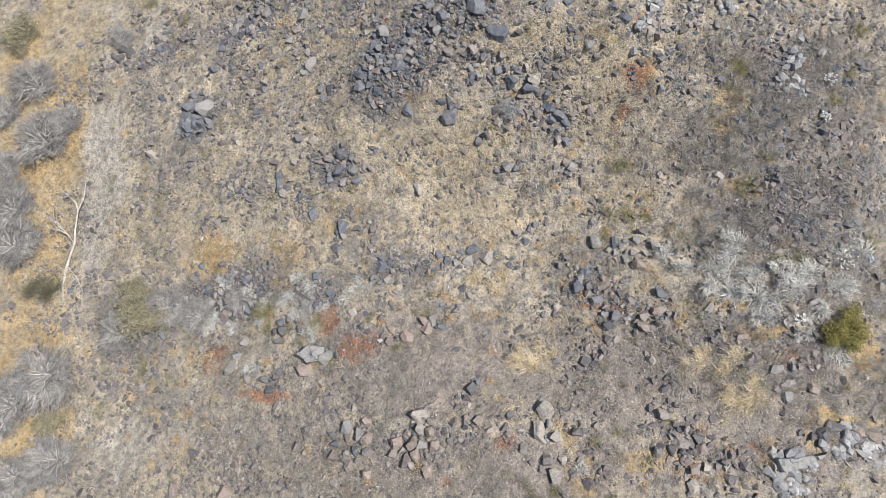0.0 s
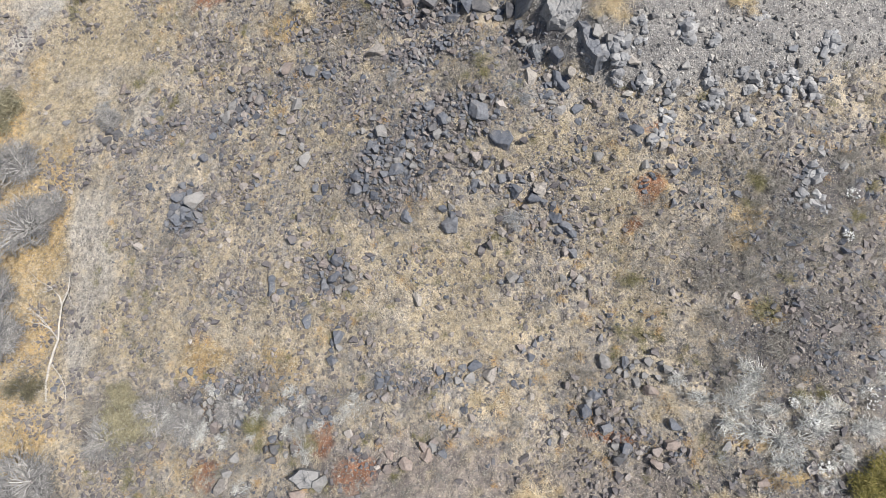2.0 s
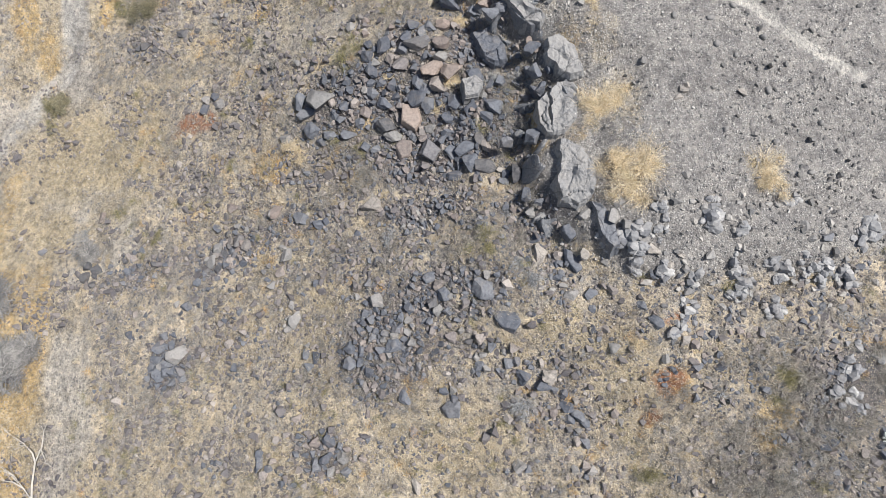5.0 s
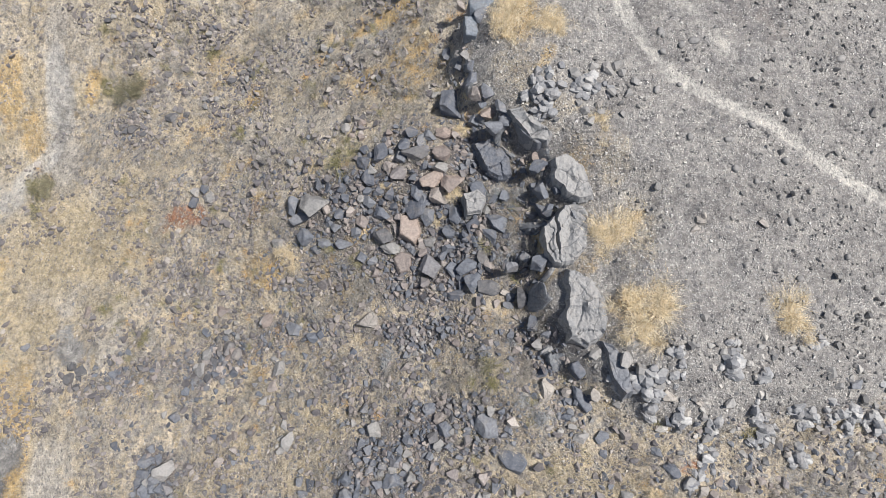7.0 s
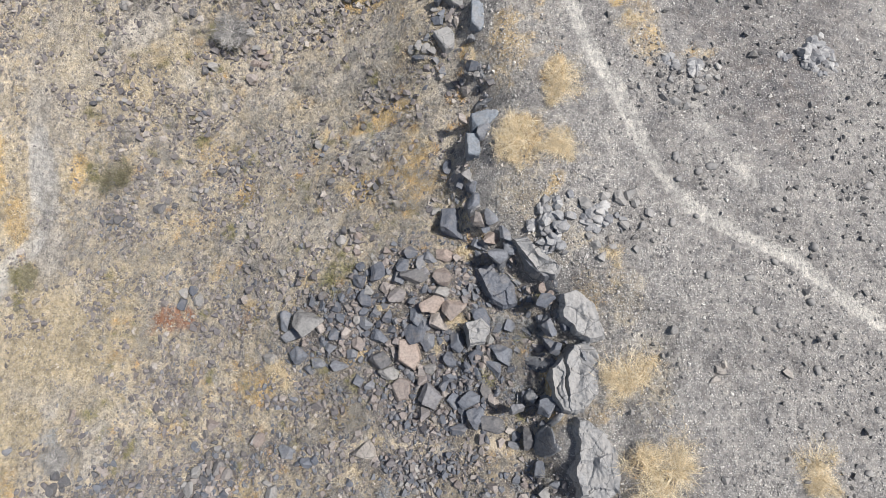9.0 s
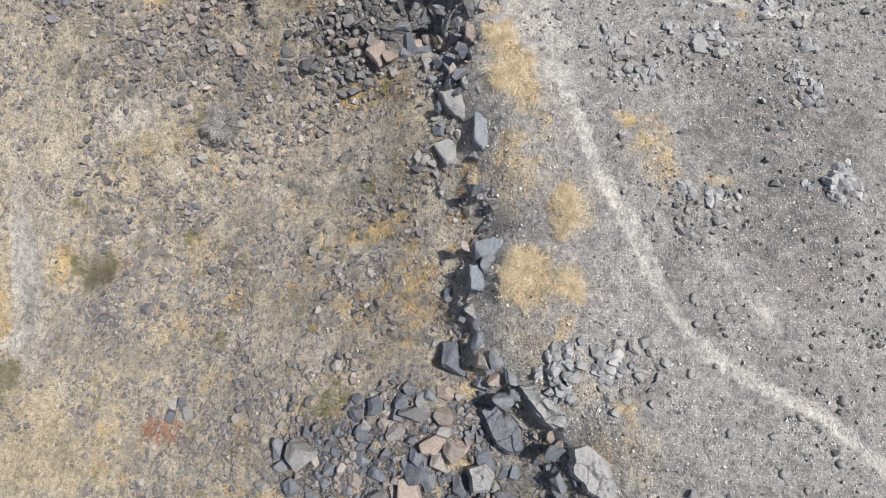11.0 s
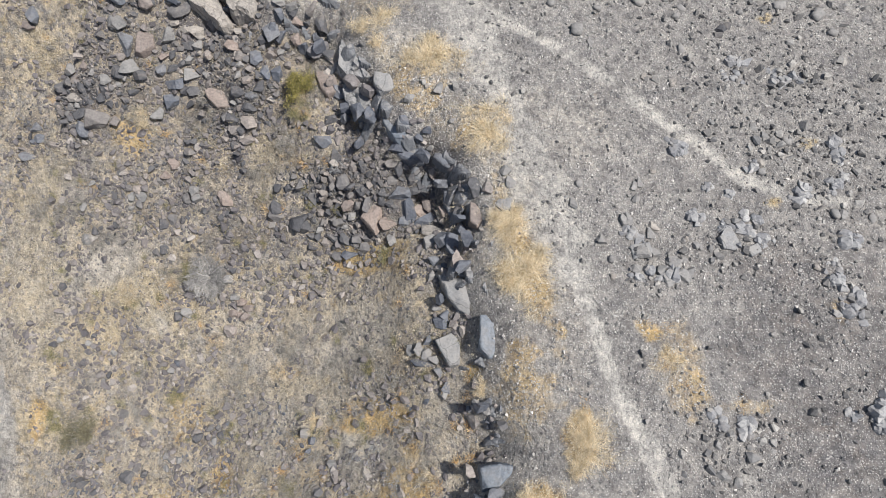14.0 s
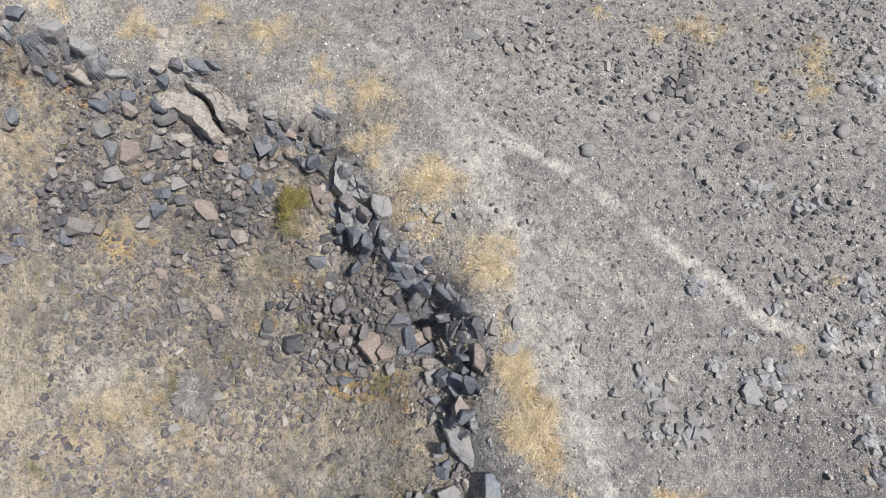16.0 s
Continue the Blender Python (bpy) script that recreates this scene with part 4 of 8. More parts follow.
# name, label, category, material, library
ROCK_KINDS = {
    "d": ("dark_boulder", "angular dark blue-grey basalt boulder, partly sunk in the ground", "boulder", DARK_ROCK, "hull"),
    "g": ("grey_boulder", "angular mid-grey weathered basalt boulder on stony ground", "boulder", GREY_ROCK, "hull"),
    "p": ("brown_boulder", "angular brownish-pink weathered basalt boulder among smaller rocks", "boulder", PINK_ROCK, "hull"),
    "w": ("pale_boulder", "pale sunlit tan-grey rock with broken faces", "boulder", PALE_ROCK, "hull"),
    "b": ("blue_slab", "smooth blue-grey basalt slab on the cliff edge", "boulder", BLUE_ROCK, "hull"),
    "s": ("pale_block", "pale grey weathered basalt block with a cracked, dusty top", "boulder", SLAB_ROCK, "hull"),
    "r": ("rounded_boulder", "rounded grey boulder lying on the plateau gravel", "boulder", GREY_ROCK, "round"),
    "t": ("talus_rock", "angular basalt rock in the talus below the rim", "rock", MIXED_ROCK, "hull"),
    "o": ("outcrop_rock", "weathered grey rock broken from a low outcrop", "rock", OUTCROP_BLOCK, "hull"),
    "n": ("brown_rock", "angular brownish-grey basalt rock below the rim", "rock", BROWN_BLOCK, "hull"),
    "r0": ("rim_block", "dark jointed basalt block at the plateau's broken rim", "rock", MIXED_ROCK, "hull"),
}
LEDGE_LABELS = {
    "s": "pale grey weathered basalt block with a cracked, dusty top",
    "d": "large dark grey basalt slab with a broken outline", "g": "flat weathered grey rock slab along the plateau rim",
    "p": "large brownish-pink basalt block in the talus", "w": "large pale cracked rock slab leaning from the rim",
    "b": "smooth blue-grey basalt slab on the cliff edge"}


# ---- ground, one sheet out to the horizon ----
def talus_density(x, y):
    s = rim_distance(x, y)
    foot = 0.8 * (1 - 0.8 * worn(y)) * fade(18, 19, y) * fade(-0.1, 0.4, s) * (1 - fade(0.8, 2.4, s))
    return np.maximum(patches(x, y, TALUS_SPOTS), foot)


def lines(lo, hi, pitch, far):
    """Grid lines, close together in the place itself, wider and wider outside."""
    inner, out, gap, left, right = list(np.arange(lo, hi, pitch)), pitch, pitch, [lo], [hi]
    while right[-1] < hi + far:
        gap *= 1.35
        right.append(right[-1] + gap)
        left.insert(0, left[0] - gap)
    return np.array(left[:-1] + inner + right)


def build_ground():
    xs, ys = lines(-27.0, 19.0, 0.135, 1500), lines(-8.0, 56.0, 0.135, 1500)
    gx, gy = np.meshgrid(xs, ys)
    x, y = gx.ravel(), gy.ravel()
    z = ground_height(x, y)
    out = np.maximum(np.hypot(np.maximum(np.abs(x + 4) - 26, 0), np.maximum(np.abs(y - 24) - 35, 0)), 0)
    z = z + 0.03 * out * (fbm(x, y, 60, 71, 3) - 0.55)
    nx, ny = len(xs), len(ys)
    me = bpy.data.meshes.new("ground")
    a = (np.arange(ny - 1)[:, None] * nx + np.arange(nx - 1)[None]).ravel()
    quads = np.stack([a, a + 1, a + nx + 1, a + nx], 1)
    me.vertices.add(len(x))
    me.vertices.foreach_set("co", np.stack([x, y, z], 1).ravel())
    me.loops.add(quads.size)
    me.loops.foreach_set("vertex_index", quads.ravel())
    me.polygons.add(len(quads))
    me.polygons.foreach_set("loop_start", np.arange(0, quads.size, 4))
    me.update(calc_edges=True)
    s = rim_distance(x, y)
    hill = fade(-0.4, 1.2, s + 1.2 * (fbm(x, y, 1.8, 51, 3) - 0.5))
    verge = np.exp(-((s + 1.1) / 1.3) ** 2) * fade(19, 22, y)
    litter = verge * fade(0.44, 0.66, fbm(x, y, 1.5, 141, 4))
    layers = {
        "plateau": 1 - hill,
        "straw": np.maximum(hill * STRAW_BASE * fbm(x, y, 5.0, 61, 4), np.maximum(patches(x, y, STRAW_SPOTS) * (0.45 + 0.55 * hill), 0.5 * litter)),
        "orange": np.maximum(patches(x, y, ORANGE_SPOTS), 0.6 * verge * fade(0.56, 0.7, fbm(x, y, 1.2, 143, 4))), "rust": patches(x, y, RUST_SPOTS), "mauve": patches(x, y, MAUVE_SPOTS),
        # the dark layer follows the talus too: painted shade for the gaps between rocks
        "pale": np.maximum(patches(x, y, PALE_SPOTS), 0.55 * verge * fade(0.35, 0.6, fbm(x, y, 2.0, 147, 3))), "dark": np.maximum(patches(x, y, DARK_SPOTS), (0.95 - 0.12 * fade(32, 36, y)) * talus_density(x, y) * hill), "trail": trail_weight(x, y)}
    for name, v in layers.items():
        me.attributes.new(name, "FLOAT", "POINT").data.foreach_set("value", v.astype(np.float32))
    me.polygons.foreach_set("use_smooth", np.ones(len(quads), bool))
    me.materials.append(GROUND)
    return tagged(new("ground", me), "dry stony desert ground with a flat gravel plateau and a grassy hillside", "ground", kind="structure")


build_ground()


# ---- rocks ----
def cut_rock(seed, cuts=9, long=1.0, fine=0):
    """An angular block, split along random planes like basalt; fine blocks also get worn edges and a rough skin."""
    rng = random.Random(seed)
    bm = bmesh.new()
    bmesh.ops.create_cube(bm, size=2.6)
    turn = Matrix.Rotation(rng.uniform(0, 6.283), 3, Vector((rng.gauss(0, 1), rng.gauss(0, 1), rng.gauss(0, 1))))
    for v in bm.verts:
        v.co = turn @ v.co + Vector((rng.gauss(0, 0.25), rng.gauss(0, 0.25), rng.gauss(0, 0.25)))
    ways = []
    while len(ways) < cuts:
        n = Vector((rng.gauss(0, 1), rng.gauss(0, 1), rng.gauss(0, 1))).normalized()
        if all(n.dot(w) < 0.82 for w in ways):
            ways.append(n)
    for n in ways:
        bmesh.ops.bisect_plane(bm, geom=bm.verts[:] + bm.edges[:] + bm.faces[:], plane_co=n * rng.uniform(0.55, 1.05), plane_no=n, clear_outer=True)
        rim = [e for e in bm.edges if e.is_boundary]
        if rim:
            bmesh.ops.contextual_create(bm, geom=rim)
    for v in bm.verts:
        v.co.x *= long
    if fine:
        bmesh.ops.remove_doubles(bm, verts=bm.verts, dist=0.12)
        bmesh.ops.dissolve_limit(bm, angle_limit=0.12, verts=bm.verts, edges=bm.edges)
        bmesh.ops.bevel(bm, geom=bm.edges[:], offset=0.055, segments=1, affect="EDGES", profile=0.6)
        bmesh.ops.triangulate(bm, faces=bm.faces)
        for _ in range(fine):
            long_edges = [e for e in bm.edges if e.calc_length() > (0.28 if fine > 1 else 0.8)]
            bmesh.ops.subdivide_edges(bm, edges=long_edges, cuts=1)
            bmesh.ops.triangulate(bm, faces=bm.faces)
        bm.normal_update()
        off = Vector((seed * 1.7, seed * 0.9, 3.0))
        for v in bm.verts:
            v.co += v.normal * (0.09 * noise.noise(v.co * 1.6 + off) + 0.035 * noise.noise(v.co * 5.0 + off))
    bmesh.ops.recalc_face_normals(bm, faces=bm.faces)
    bmesh.ops.triangulate(bm, faces=bm.faces)
    return unit(bm)


def chip(seed):
    """A small sharp pebble."""
    rng = random.Random(seed)
    bm = bmesh.new()
    for base in ((1, 0, 0), (-1, 0, 0), (0, 1, 0), (0, -1, 0), (0, 0, 1), (0.2, 0.2, -1)):
        bm.verts.new(Vector(base) * rng.uniform(0.6, 1) + Vector((rng.gauss(0, 0.3), rng.gauss(0, 0.3), rng.gauss(0, 0.2))))
    bmesh.ops.convex_hull(bm, input=bm.verts)
    bmesh.ops.delete(bm, geom=[v for v in bm.verts if not v.link_faces], context="VERTS")
    bmesh.ops.triangulate(bm, faces=bm.faces)
    return unit(bm)


def round_rock(seed, subdiv=2):
    bm = bmesh.new()
    bmesh.ops.create_icosphere(bm, subdivisions=subdiv, radius=1)
    off = Vector((seed * 3.7, seed * 1.3, 0))
    for v in bm.verts:
        near = noise.voronoi(v.co * 1.3 + off)[0]
        v.co *= 0.8 + 0.35 * noise.noise(v.co * 1.1 + off) + 0.4 * min(0.5, near[1] - near[0]) + 0.1 * noise.noise(v.co * 4.0 + off)
    return unit(bm)


def unit(bm):
    co = np.array([v.co[:] for v in bm.verts])
    lo, hi = co.min(0), co.max(0)
    co = (co - (lo + hi) / 2) / (hi - lo)
    co[:, 2] += 0.15
    bm.verts.index_update()
    tris = np.array([[v.index for v in f.verts] for f in bm.faces])
    bm.free()
    return co, tris


def mesh_of(name, co, tris, mat, smooth=False):
    me = bpy.data.meshes.new(name)
    me.from_pydata(co.tolist(), [], tris.tolist())
    if smooth:
        me.polygons.foreach_set("use_smooth", np.ones(len(me.polygons), bool))
    me.materials.append(mat)
    me.update()
    return me


SHAPES = [cut_rock(k, 8 + k % 5, (1.0, 1.3, 1.7)[k % 3]) for k in range(30)]
CHIPS = [chip(100 + k) for k in range(10)]
BOULDERS = [cut_rock(200 + k, 8 + k % 6, 1.0, 2) for k in range(32)]
LITTLE = [cut_rock(300 + k, 8 + k % 5, 1.0, 1) for k in range(24)]
COBBLES = [round_rock(k) for k in range(14)]


def strew(name, shapes, x, y, size, mat, label, category, sink=0.0, seed=1, flat=(0.5, 0.9)):
    """Many stones as one mesh, lying on the ground."""
    rng = np.random.default_rng(seed)
    z = ground_height(x, y)
    cos, tris, start = [], [], 0
    which = rng.integers(0, len(shapes), len(x))
    for k, (co, tri) in enumerate(shapes):
        pick = np.nonzero(which == k)[0]
        if not len(pick):
            continue
        n = len(pick)
        a, t1, t2 = rng.uniform(0, 6.283, n), rng.normal(0, 0.35, n), rng.normal(0, 0.35, n)
        sx = size[pick]
        c = co[None] * np.stack([sx, sx * rng.uniform(0.6, 1, n), sx * rng.uniform(*flat, n)], 1)[:, None]
        c[:, :, 2] += c[:, :, 0] * t1[:, None] + c[:, :, 1] * t2[:, None]
        ca, sa = np.cos(a)[:, None], np.sin(a)[:, None]
        px = c[:, :, 0] * ca - c[:, :, 1] * sa + x[pick][:, None]
        py = c[:, :, 0] * sa + c[:, :, 1] * ca + y[pick][:, None]
        pz = c[:, :, 2] + (z[pick] - (sink if np.isscalar(sink) else sink[pick]) * sx)[:, None]
        cos.append(np.stack([px, py, pz], 2).reshape(-1, 3))
        tris.append((tri[None] + (start + np.arange(n) * len(co))[:, None, None]).reshape(-1, 3))
        start += n * len(co)
    co, tri = np.concatenate(cos), np.concatenate(tris)
    me = bpy.data.meshes.new(name)
    me.vertices.add(len(co))
    me.vertices.foreach_set("co", co.ravel())
    me.loops.add(tri.size)
    me.loops.foreach_set("vertex_index", tri.ravel())
    me.polygons.add(len(tri))
    me.polygons.foreach_set("loop_start", np.arange(0, tri.size, 3))
    me.polygons.foreach_set("use_smooth", np.zeros(len(tri), bool))
    me.materials.append(mat)
    me.update(calc_edges=True)
    return tagged(new(name, me), label, category, kind="stuff")


def throw(count, density, seed, box=(-26.5, 18.5, -7.5, 55.5)):
    """Random places, kept as often as density(x, y) says."""
    rng = np.random.default_rng(seed)
    x, y = rng.uniform(box[0], box[1], count), rng.uniform(box[2], box[3], count)
    keep = rng.random(count) < density(x, y)
    return x[keep], y[keep]


ROCK_MESHES, PLACED, HEAPED = {}, [], {}


def boulder(kind, x, y, across, deep, turn):
    """One boulder, resting partly sunk in the ground."""
    if kind == "d" and float(rim_distance(x, y)) < -1.2:
        kind = "r"
    name, label, category, mat, library = ROCK_KINDS[kind]
    if max(across, deep) > 1.55 * min(across, deep):
        even = math.sqrt(across * deep)
        across, deep = (1.25 * even, 0.8 * even) if across > deep else (0.8 * even, 1.25 * even)
    little = max(across, deep) < 0.45
    pool = COBBLES if library == "round" else LITTLE if little else BOULDERS
    rng = random.Random(round(x * 71 + y * 131, 2))
    k = rng.randrange(len(pool))
    if (kind, k, little) not in ROCK_MESHES:
        ROCK_MESHES[kind, k, little] = mesh_of(name, *pool[k], mat, library == "round")
    ob = new(name, ROCK_MESHES[kind, k, little])
    tall = min(across, deep) * rng.uniform(0.55, 0.8) if max(across, deep) > 0.35 else min(across, deep) * rng.uniform(0.7, 1.0)
    sunk = 0.02 if float(rim_distance(x, y)) < -0.3 else -0.04
    ob.matrix_basis = pose(x, y, float(ground_height(x, y)) - sunk * tall, rng.uniform(-10, 10), rng.uniform(-10, 10), turn + rng.choice((0, 180))) @ Matrix.Diagonal((across, deep, tall, 1))
    PLACED.append((x, y, 0.42 * (across + deep) / 2))
    tagged(ob, label, category, group="loose boulders")
    return ob


def block(kind, outline, top, thick, cx, cy):
    """A joint block: a broken prism with chipped corners and a worn, slightly tilted top."""
    name, label, category, mat, _ = ROCK_KINDS[kind]
    rng = random.Random(round(cx * 53 + cy * 37, 2))
    reach = sum(math.hypot(p[0] - cx, p[1] - cy) for p in outline) / len(outline)
    base = float(np.median(ground_height(*np.array(outline).T)))
    high = min(max(top, 0.12), 0.42 * reach)
    tx, ty = rng.uniform(-0.12, 0.28), rng.uniform(-0.15, 0.15)
    bm = bmesh.new()
    for x, y in outline:
        u, v = x - cx, y - cy
        for grow, z in ((1.08, -0.5), (1.02, 0.15 * high), (0.98, 0.7 * high), (rng.uniform(0.78, 0.92), high)):
            if grow > 0.9 or rng.random() < 0.8:
                bm.verts.new((u * grow, v * grow, z + (tx * u + ty * v if z > 0 else 0)))
    bmesh.ops.convex_hull(bm, input=bm.verts)
    bmesh.ops.delete(bm, geom=[v for v in bm.verts if not v.link_faces], context="VERTS")
    for _ in range(3):
        n = Vector((rng.gauss(0, 1), rng.gauss(0, 1), abs(rng.gauss(0, 0.8)))).normalized()
        far = max(v.co.dot(n) for v in bm.verts)
        bmesh.ops.bisect_plane(bm, geom=bm.verts[:] + bm.edges[:] + bm.faces[:], plane_co=n * (far * rng.uniform(0.72, 0.92)), plane_no=n, clear_outer=True)
        edge = [e for e in bm.edges if e.is_boundary]
        if edge:
            bmesh.ops.contextual_create(bm, geom=edge)
    bmesh.ops.remove_doubles(bm, verts=bm.verts, dist=0.1 * reach)
    bmesh.ops.dissolve_limit(bm, angle_limit=0.2, verts=bm.verts, edges=bm.edges)
    bmesh.ops.bevel(bm, geom=bm.edges[:], offset=0.045 * reach, segments=1, affect="EDGES", profile=0.6)
    bmesh.ops.triangulate(bm, faces=bm.faces)
    for _ in range(3):
        bmesh.ops.subdivide_edges(bm, edges=[e for e in bm.edges if e.calc_length() > 0.3 * reach], cuts=1)
        bmesh.ops.triangulate(bm, faces=bm.faces)
    bm.normal_update()
    off = Vector((cx, cy, 0))
    for v in bm.verts:
        v.co += v.normal * (0.05 * reach * noise.noise((v.co + off) * 2.2 / reach) + 0.025 * reach * noise.noise((v.co + off) * 6.0 / reach))
    bmesh.ops.recalc_face_normals(bm, faces=bm.faces)
    me = bpy.data.meshes.new(name)
    bm.to_mesh(me)
    bm.free()
    me.materials.append(mat)
    ob = new(name, me)
    ob.location = (cx, cy, base)
    PLACED.append((cx, cy, 0.8 * reach))
    return tagged(ob, label, category, group="loose boulders")


def ledge(kind, outline, top, thick, lean=(0.0, 0.0)):
    """A big slab or block with a broken outline: top above its middle's ground, thick below that."""
    name, label, category, mat, _ = ROCK_KINDS[kind]
    cx, cy = sum(p[0] for p in outline) / len(outline), sum(p[1] for p in outline) / len(outline)
    big = min(1.0, 1.1 * sum(math.hypot(p[0] - cx, p[1] - cy) for p in outline) / len(outline))
    if big < 0.72 and kind != "g":
        return block(kind, outline, top, thick, cx, cy)
    ring = []
    for (ax, ay), (bx, by) in zip(outline, outline[1:] + outline[:1]):
        n = max(3, round(math.hypot(bx - ax, by - ay) / 0.07))
        for k in range(n):
            x, y = ax + (bx - ax) * k / n, ay + (by - ay) * k / n
            w = noise.noise_vector(Vector((x * 2.1, y * 2.1, 4.0))) * 0.12 + noise.noise_vector(Vector((x * 7, y * 7, 4.0))) * 0.04
            ring.append((x - cx + w.x * big, y - cy + w.y * big))
    base = float(np.median(ground_height(*np.array(outline).T))) if kind != "g" else float(np.max(ground_height(*np.array(outline).T)))
    if kind in "gs" and float(rim_distance(cx, cy)) > -2.0:
        px, py = np.array(outline).T
        fit = np.linalg.lstsq(np.stack([px - cx, py - cy, np.ones(len(px))], 1), broad_height(px, py), rcond=None)[0]
        lean = (0.3 * fit[0], 0.3 * fit[1])
        base, top = float(fit[2]) + (0.36 if kind == "g" else 0.12), min(top, 0.1)
    bm = bmesh.new()
    loops = []
    flare = 0.16
    steps = [(1 + flare, -thick, 1.0), (1 + 0.8 * flare, -thick * 0.7, 1.0), (1 + 0.5 * flare, -thick * 0.45, 1.0), (1 + 0.25 * flare, -thick * 0.22, 1.0), (1.0, -0.14, 0.8), (0.96, -0.05, 0.5)]
    steps += [(0.93 - 0.055 * k, 0.0, 0.25 - 0.0166 * k) for k in range(16)]
    for grow, z, rough in steps:
        row = []
        for x, y in ring:
            u, v = x * grow, y * grow
            p = Vector((u + cx, v + cy, 0.7 + 1.3 * z))
            w = noise.noise_vector(p * 1.5) * 0.22
            spots, seeds = noise.voronoi(Vector((p.x + w.x, p.y + w.y, 0.3)) * 1.4)
            crack = 1 - min(1.0, (spots[1] - spots[0]) / 0.06)
            c = seeds[0]
            tilt = noise.cell(c * 5.3) - 0.5
            face = (noise.cell(c * 3.1 + Vector((5, 0, 0))) - 0.5) * (p.x + w.x - c.x / 1.4) + (noise.cell(c * 4.7 + Vector((0, 5, 0))) - 0.5) * (p.y + w.y - c.y / 1.4)
            swell = 0.07 * noise.noise(p * 1.3) + 0.05 * noise.noise(p * 3.4) + 0.05 * face + 0.03 * noise.noise(p * 9) + 0.015 * noise.noise(p * 19) + 0.06 * tilt - 0.035 * crack
            side = noise.noise_vector(p * 2.6) * 0.1 * rough + noise.noise_vector(p * 8) * 0.04 * rough
            row.append(bm.verts.new((u + side.x * big, v + side.y * big, z + swell * big + lean[0] * x + lean[1] * y)))
        loops.append(row)
    for a, b in zip(loops, loops[1:]):
        for i in range(len(ring)):
            bm.faces.new((a[i - 1], a[i], b[i], b[i - 1]))
    bm.faces.new(loops[-1])
    bm.faces.new(loops[0][::-1])
    bmesh.ops.recalc_face_normals(bm, faces=bm.faces)
    bmesh.ops.triangulate(bm, faces=bm.faces)
    me = bpy.data.meshes.new(name)
    bm.to_mesh(me)
    bm.free()
    me.materials.append(SLAB_ROCK if kind == "g" else mat)
    ob = new(name, me)
    ob.location = (cx, cy, base + top)
    PLACED.append((cx, cy, 0.8 * sum(math.hypot(p[0] - cx, p[1] - cy) for p in outline) / len(outline)))
    return tagged(ob, LEDGE_LABELS[kind], "rock slab", group="slabs of the rim and talus")


def clear_of(x, y, size):
    """Which of these loose stones lie clear of the placed rocks."""
    free = np.ones(len(x), bool)
    for px, py, r in PLACED:
        free &= np.hypot(x - px, y - py) > r + 0.3 * size
    return free


def crag(cx, cy, ra, rb, tall):
    """A low knobbly outcrop: weathered joint blocks that stand close together out of the ground."""
    rng = random.Random(round(cx * 131 + cy * 717, 2))
    top = new("rock_outcrop")
    foot = Vector((cx, cy, float(ground_height(cx, cy))))
    top.location = foot
    many = int(min(44, 7 + 34 * ra * rb))
    lobes = [(rng.uniform(0, 6.283), rng.uniform(0.2, 0.75)) for _ in range(3 + many // 10)]
    for n in range(many):
        a, r = rng.choice(lobes)
        x, y = ra * (r * math.cos(a) + rng.gauss(0, 0.2)), rb * (r * math.sin(a) + rng.gauss(0, 0.2))
        out = min(1.0, math.hypot(x / ra, y / rb))
        size = rng.uniform(0.18, 0.42) * (1.15 - 0.5 * out) * min(1.0, 0.5 + 0.5 * min(ra, rb) / 0.5)
        k = rng.randrange(len(LITTLE))
        if ("crag", k) not in ROCK_MESHES:
            ROCK_MESHES["crag", k] = mesh_of("joint_block", *(LITTLE[k] if k % 5 < 2 else COBBLES[k % 14]), CRAG_ROCK)
        ob = new("joint_block", ROCK_MESHES["crag", k])
        ob.parent = top
        z = float(ground_height(cx + x, cy + y)) - foot.z - (0.22 if cy < 25 else 0.3) * size + 0.8 * tall * (1 - out) * rng.uniform(0.2, 1.0)
        ob.matrix_basis = pose(x, y, z, rng.gauss(0, 16), rng.gauss(0, 16), rng.uniform(0, 360)) @ Matrix.Diagonal((size * rng.uniform(1.0, 1.5), size, size * rng.uniform(0.7, 1.1), 1))
    PLACED.append((cx, cy, 0.6 * min(ra, rb)))
    tagged(top, "low knobbly outcrop of pale weathered basalt in the gravel", "rock outcrop", group="low outcrops")


def heap(kind, x, y, ra, rb, many):
    """Single stones lying close together."""
    rng = random.Random(round(x * 19 + y * 41, 2))
    mean = 1.15 * math.sqrt(3.14 * ra * rb / many)
    taken = []
    for k in range(many * 4):
        a, r = rng.uniform(0, 6.283), math.sqrt(rng.random()) * rng.uniform(0.75, 1.1)
        u, v = x + ra * r * math.cos(a), y + rb * r * math.sin(a)
        size = min(0.55, max(0.08, mean * math.exp(rng.gauss(0, 0.35)) * (1.1 - 0.35 * r)))
        if len(taken) < many and all(math.hypot(u - p, v - q) > 0.42 * (size + w) for p, q, w in taken) and clear_of(np.array([u]), np.array([v]), np.array([size * 0.6]))[0]:
            taken.append((u, v, size))
    for u, v, size in taken:
        if size > 0.27:
            boulder(rng.choice((kind, kind, kind, "n" if kind == "p" else "t" if v < 30 else "n", "g")), u, v, size, size * rng.uniform(0.7, 1.1), rng.uniform(0, 360))
        else:
            HEAPED.setdefault("brown" if kind in "pn" or v > 33 else "pale" if kind in "gw" else "dark", []).append((u, v, size * 1.05))


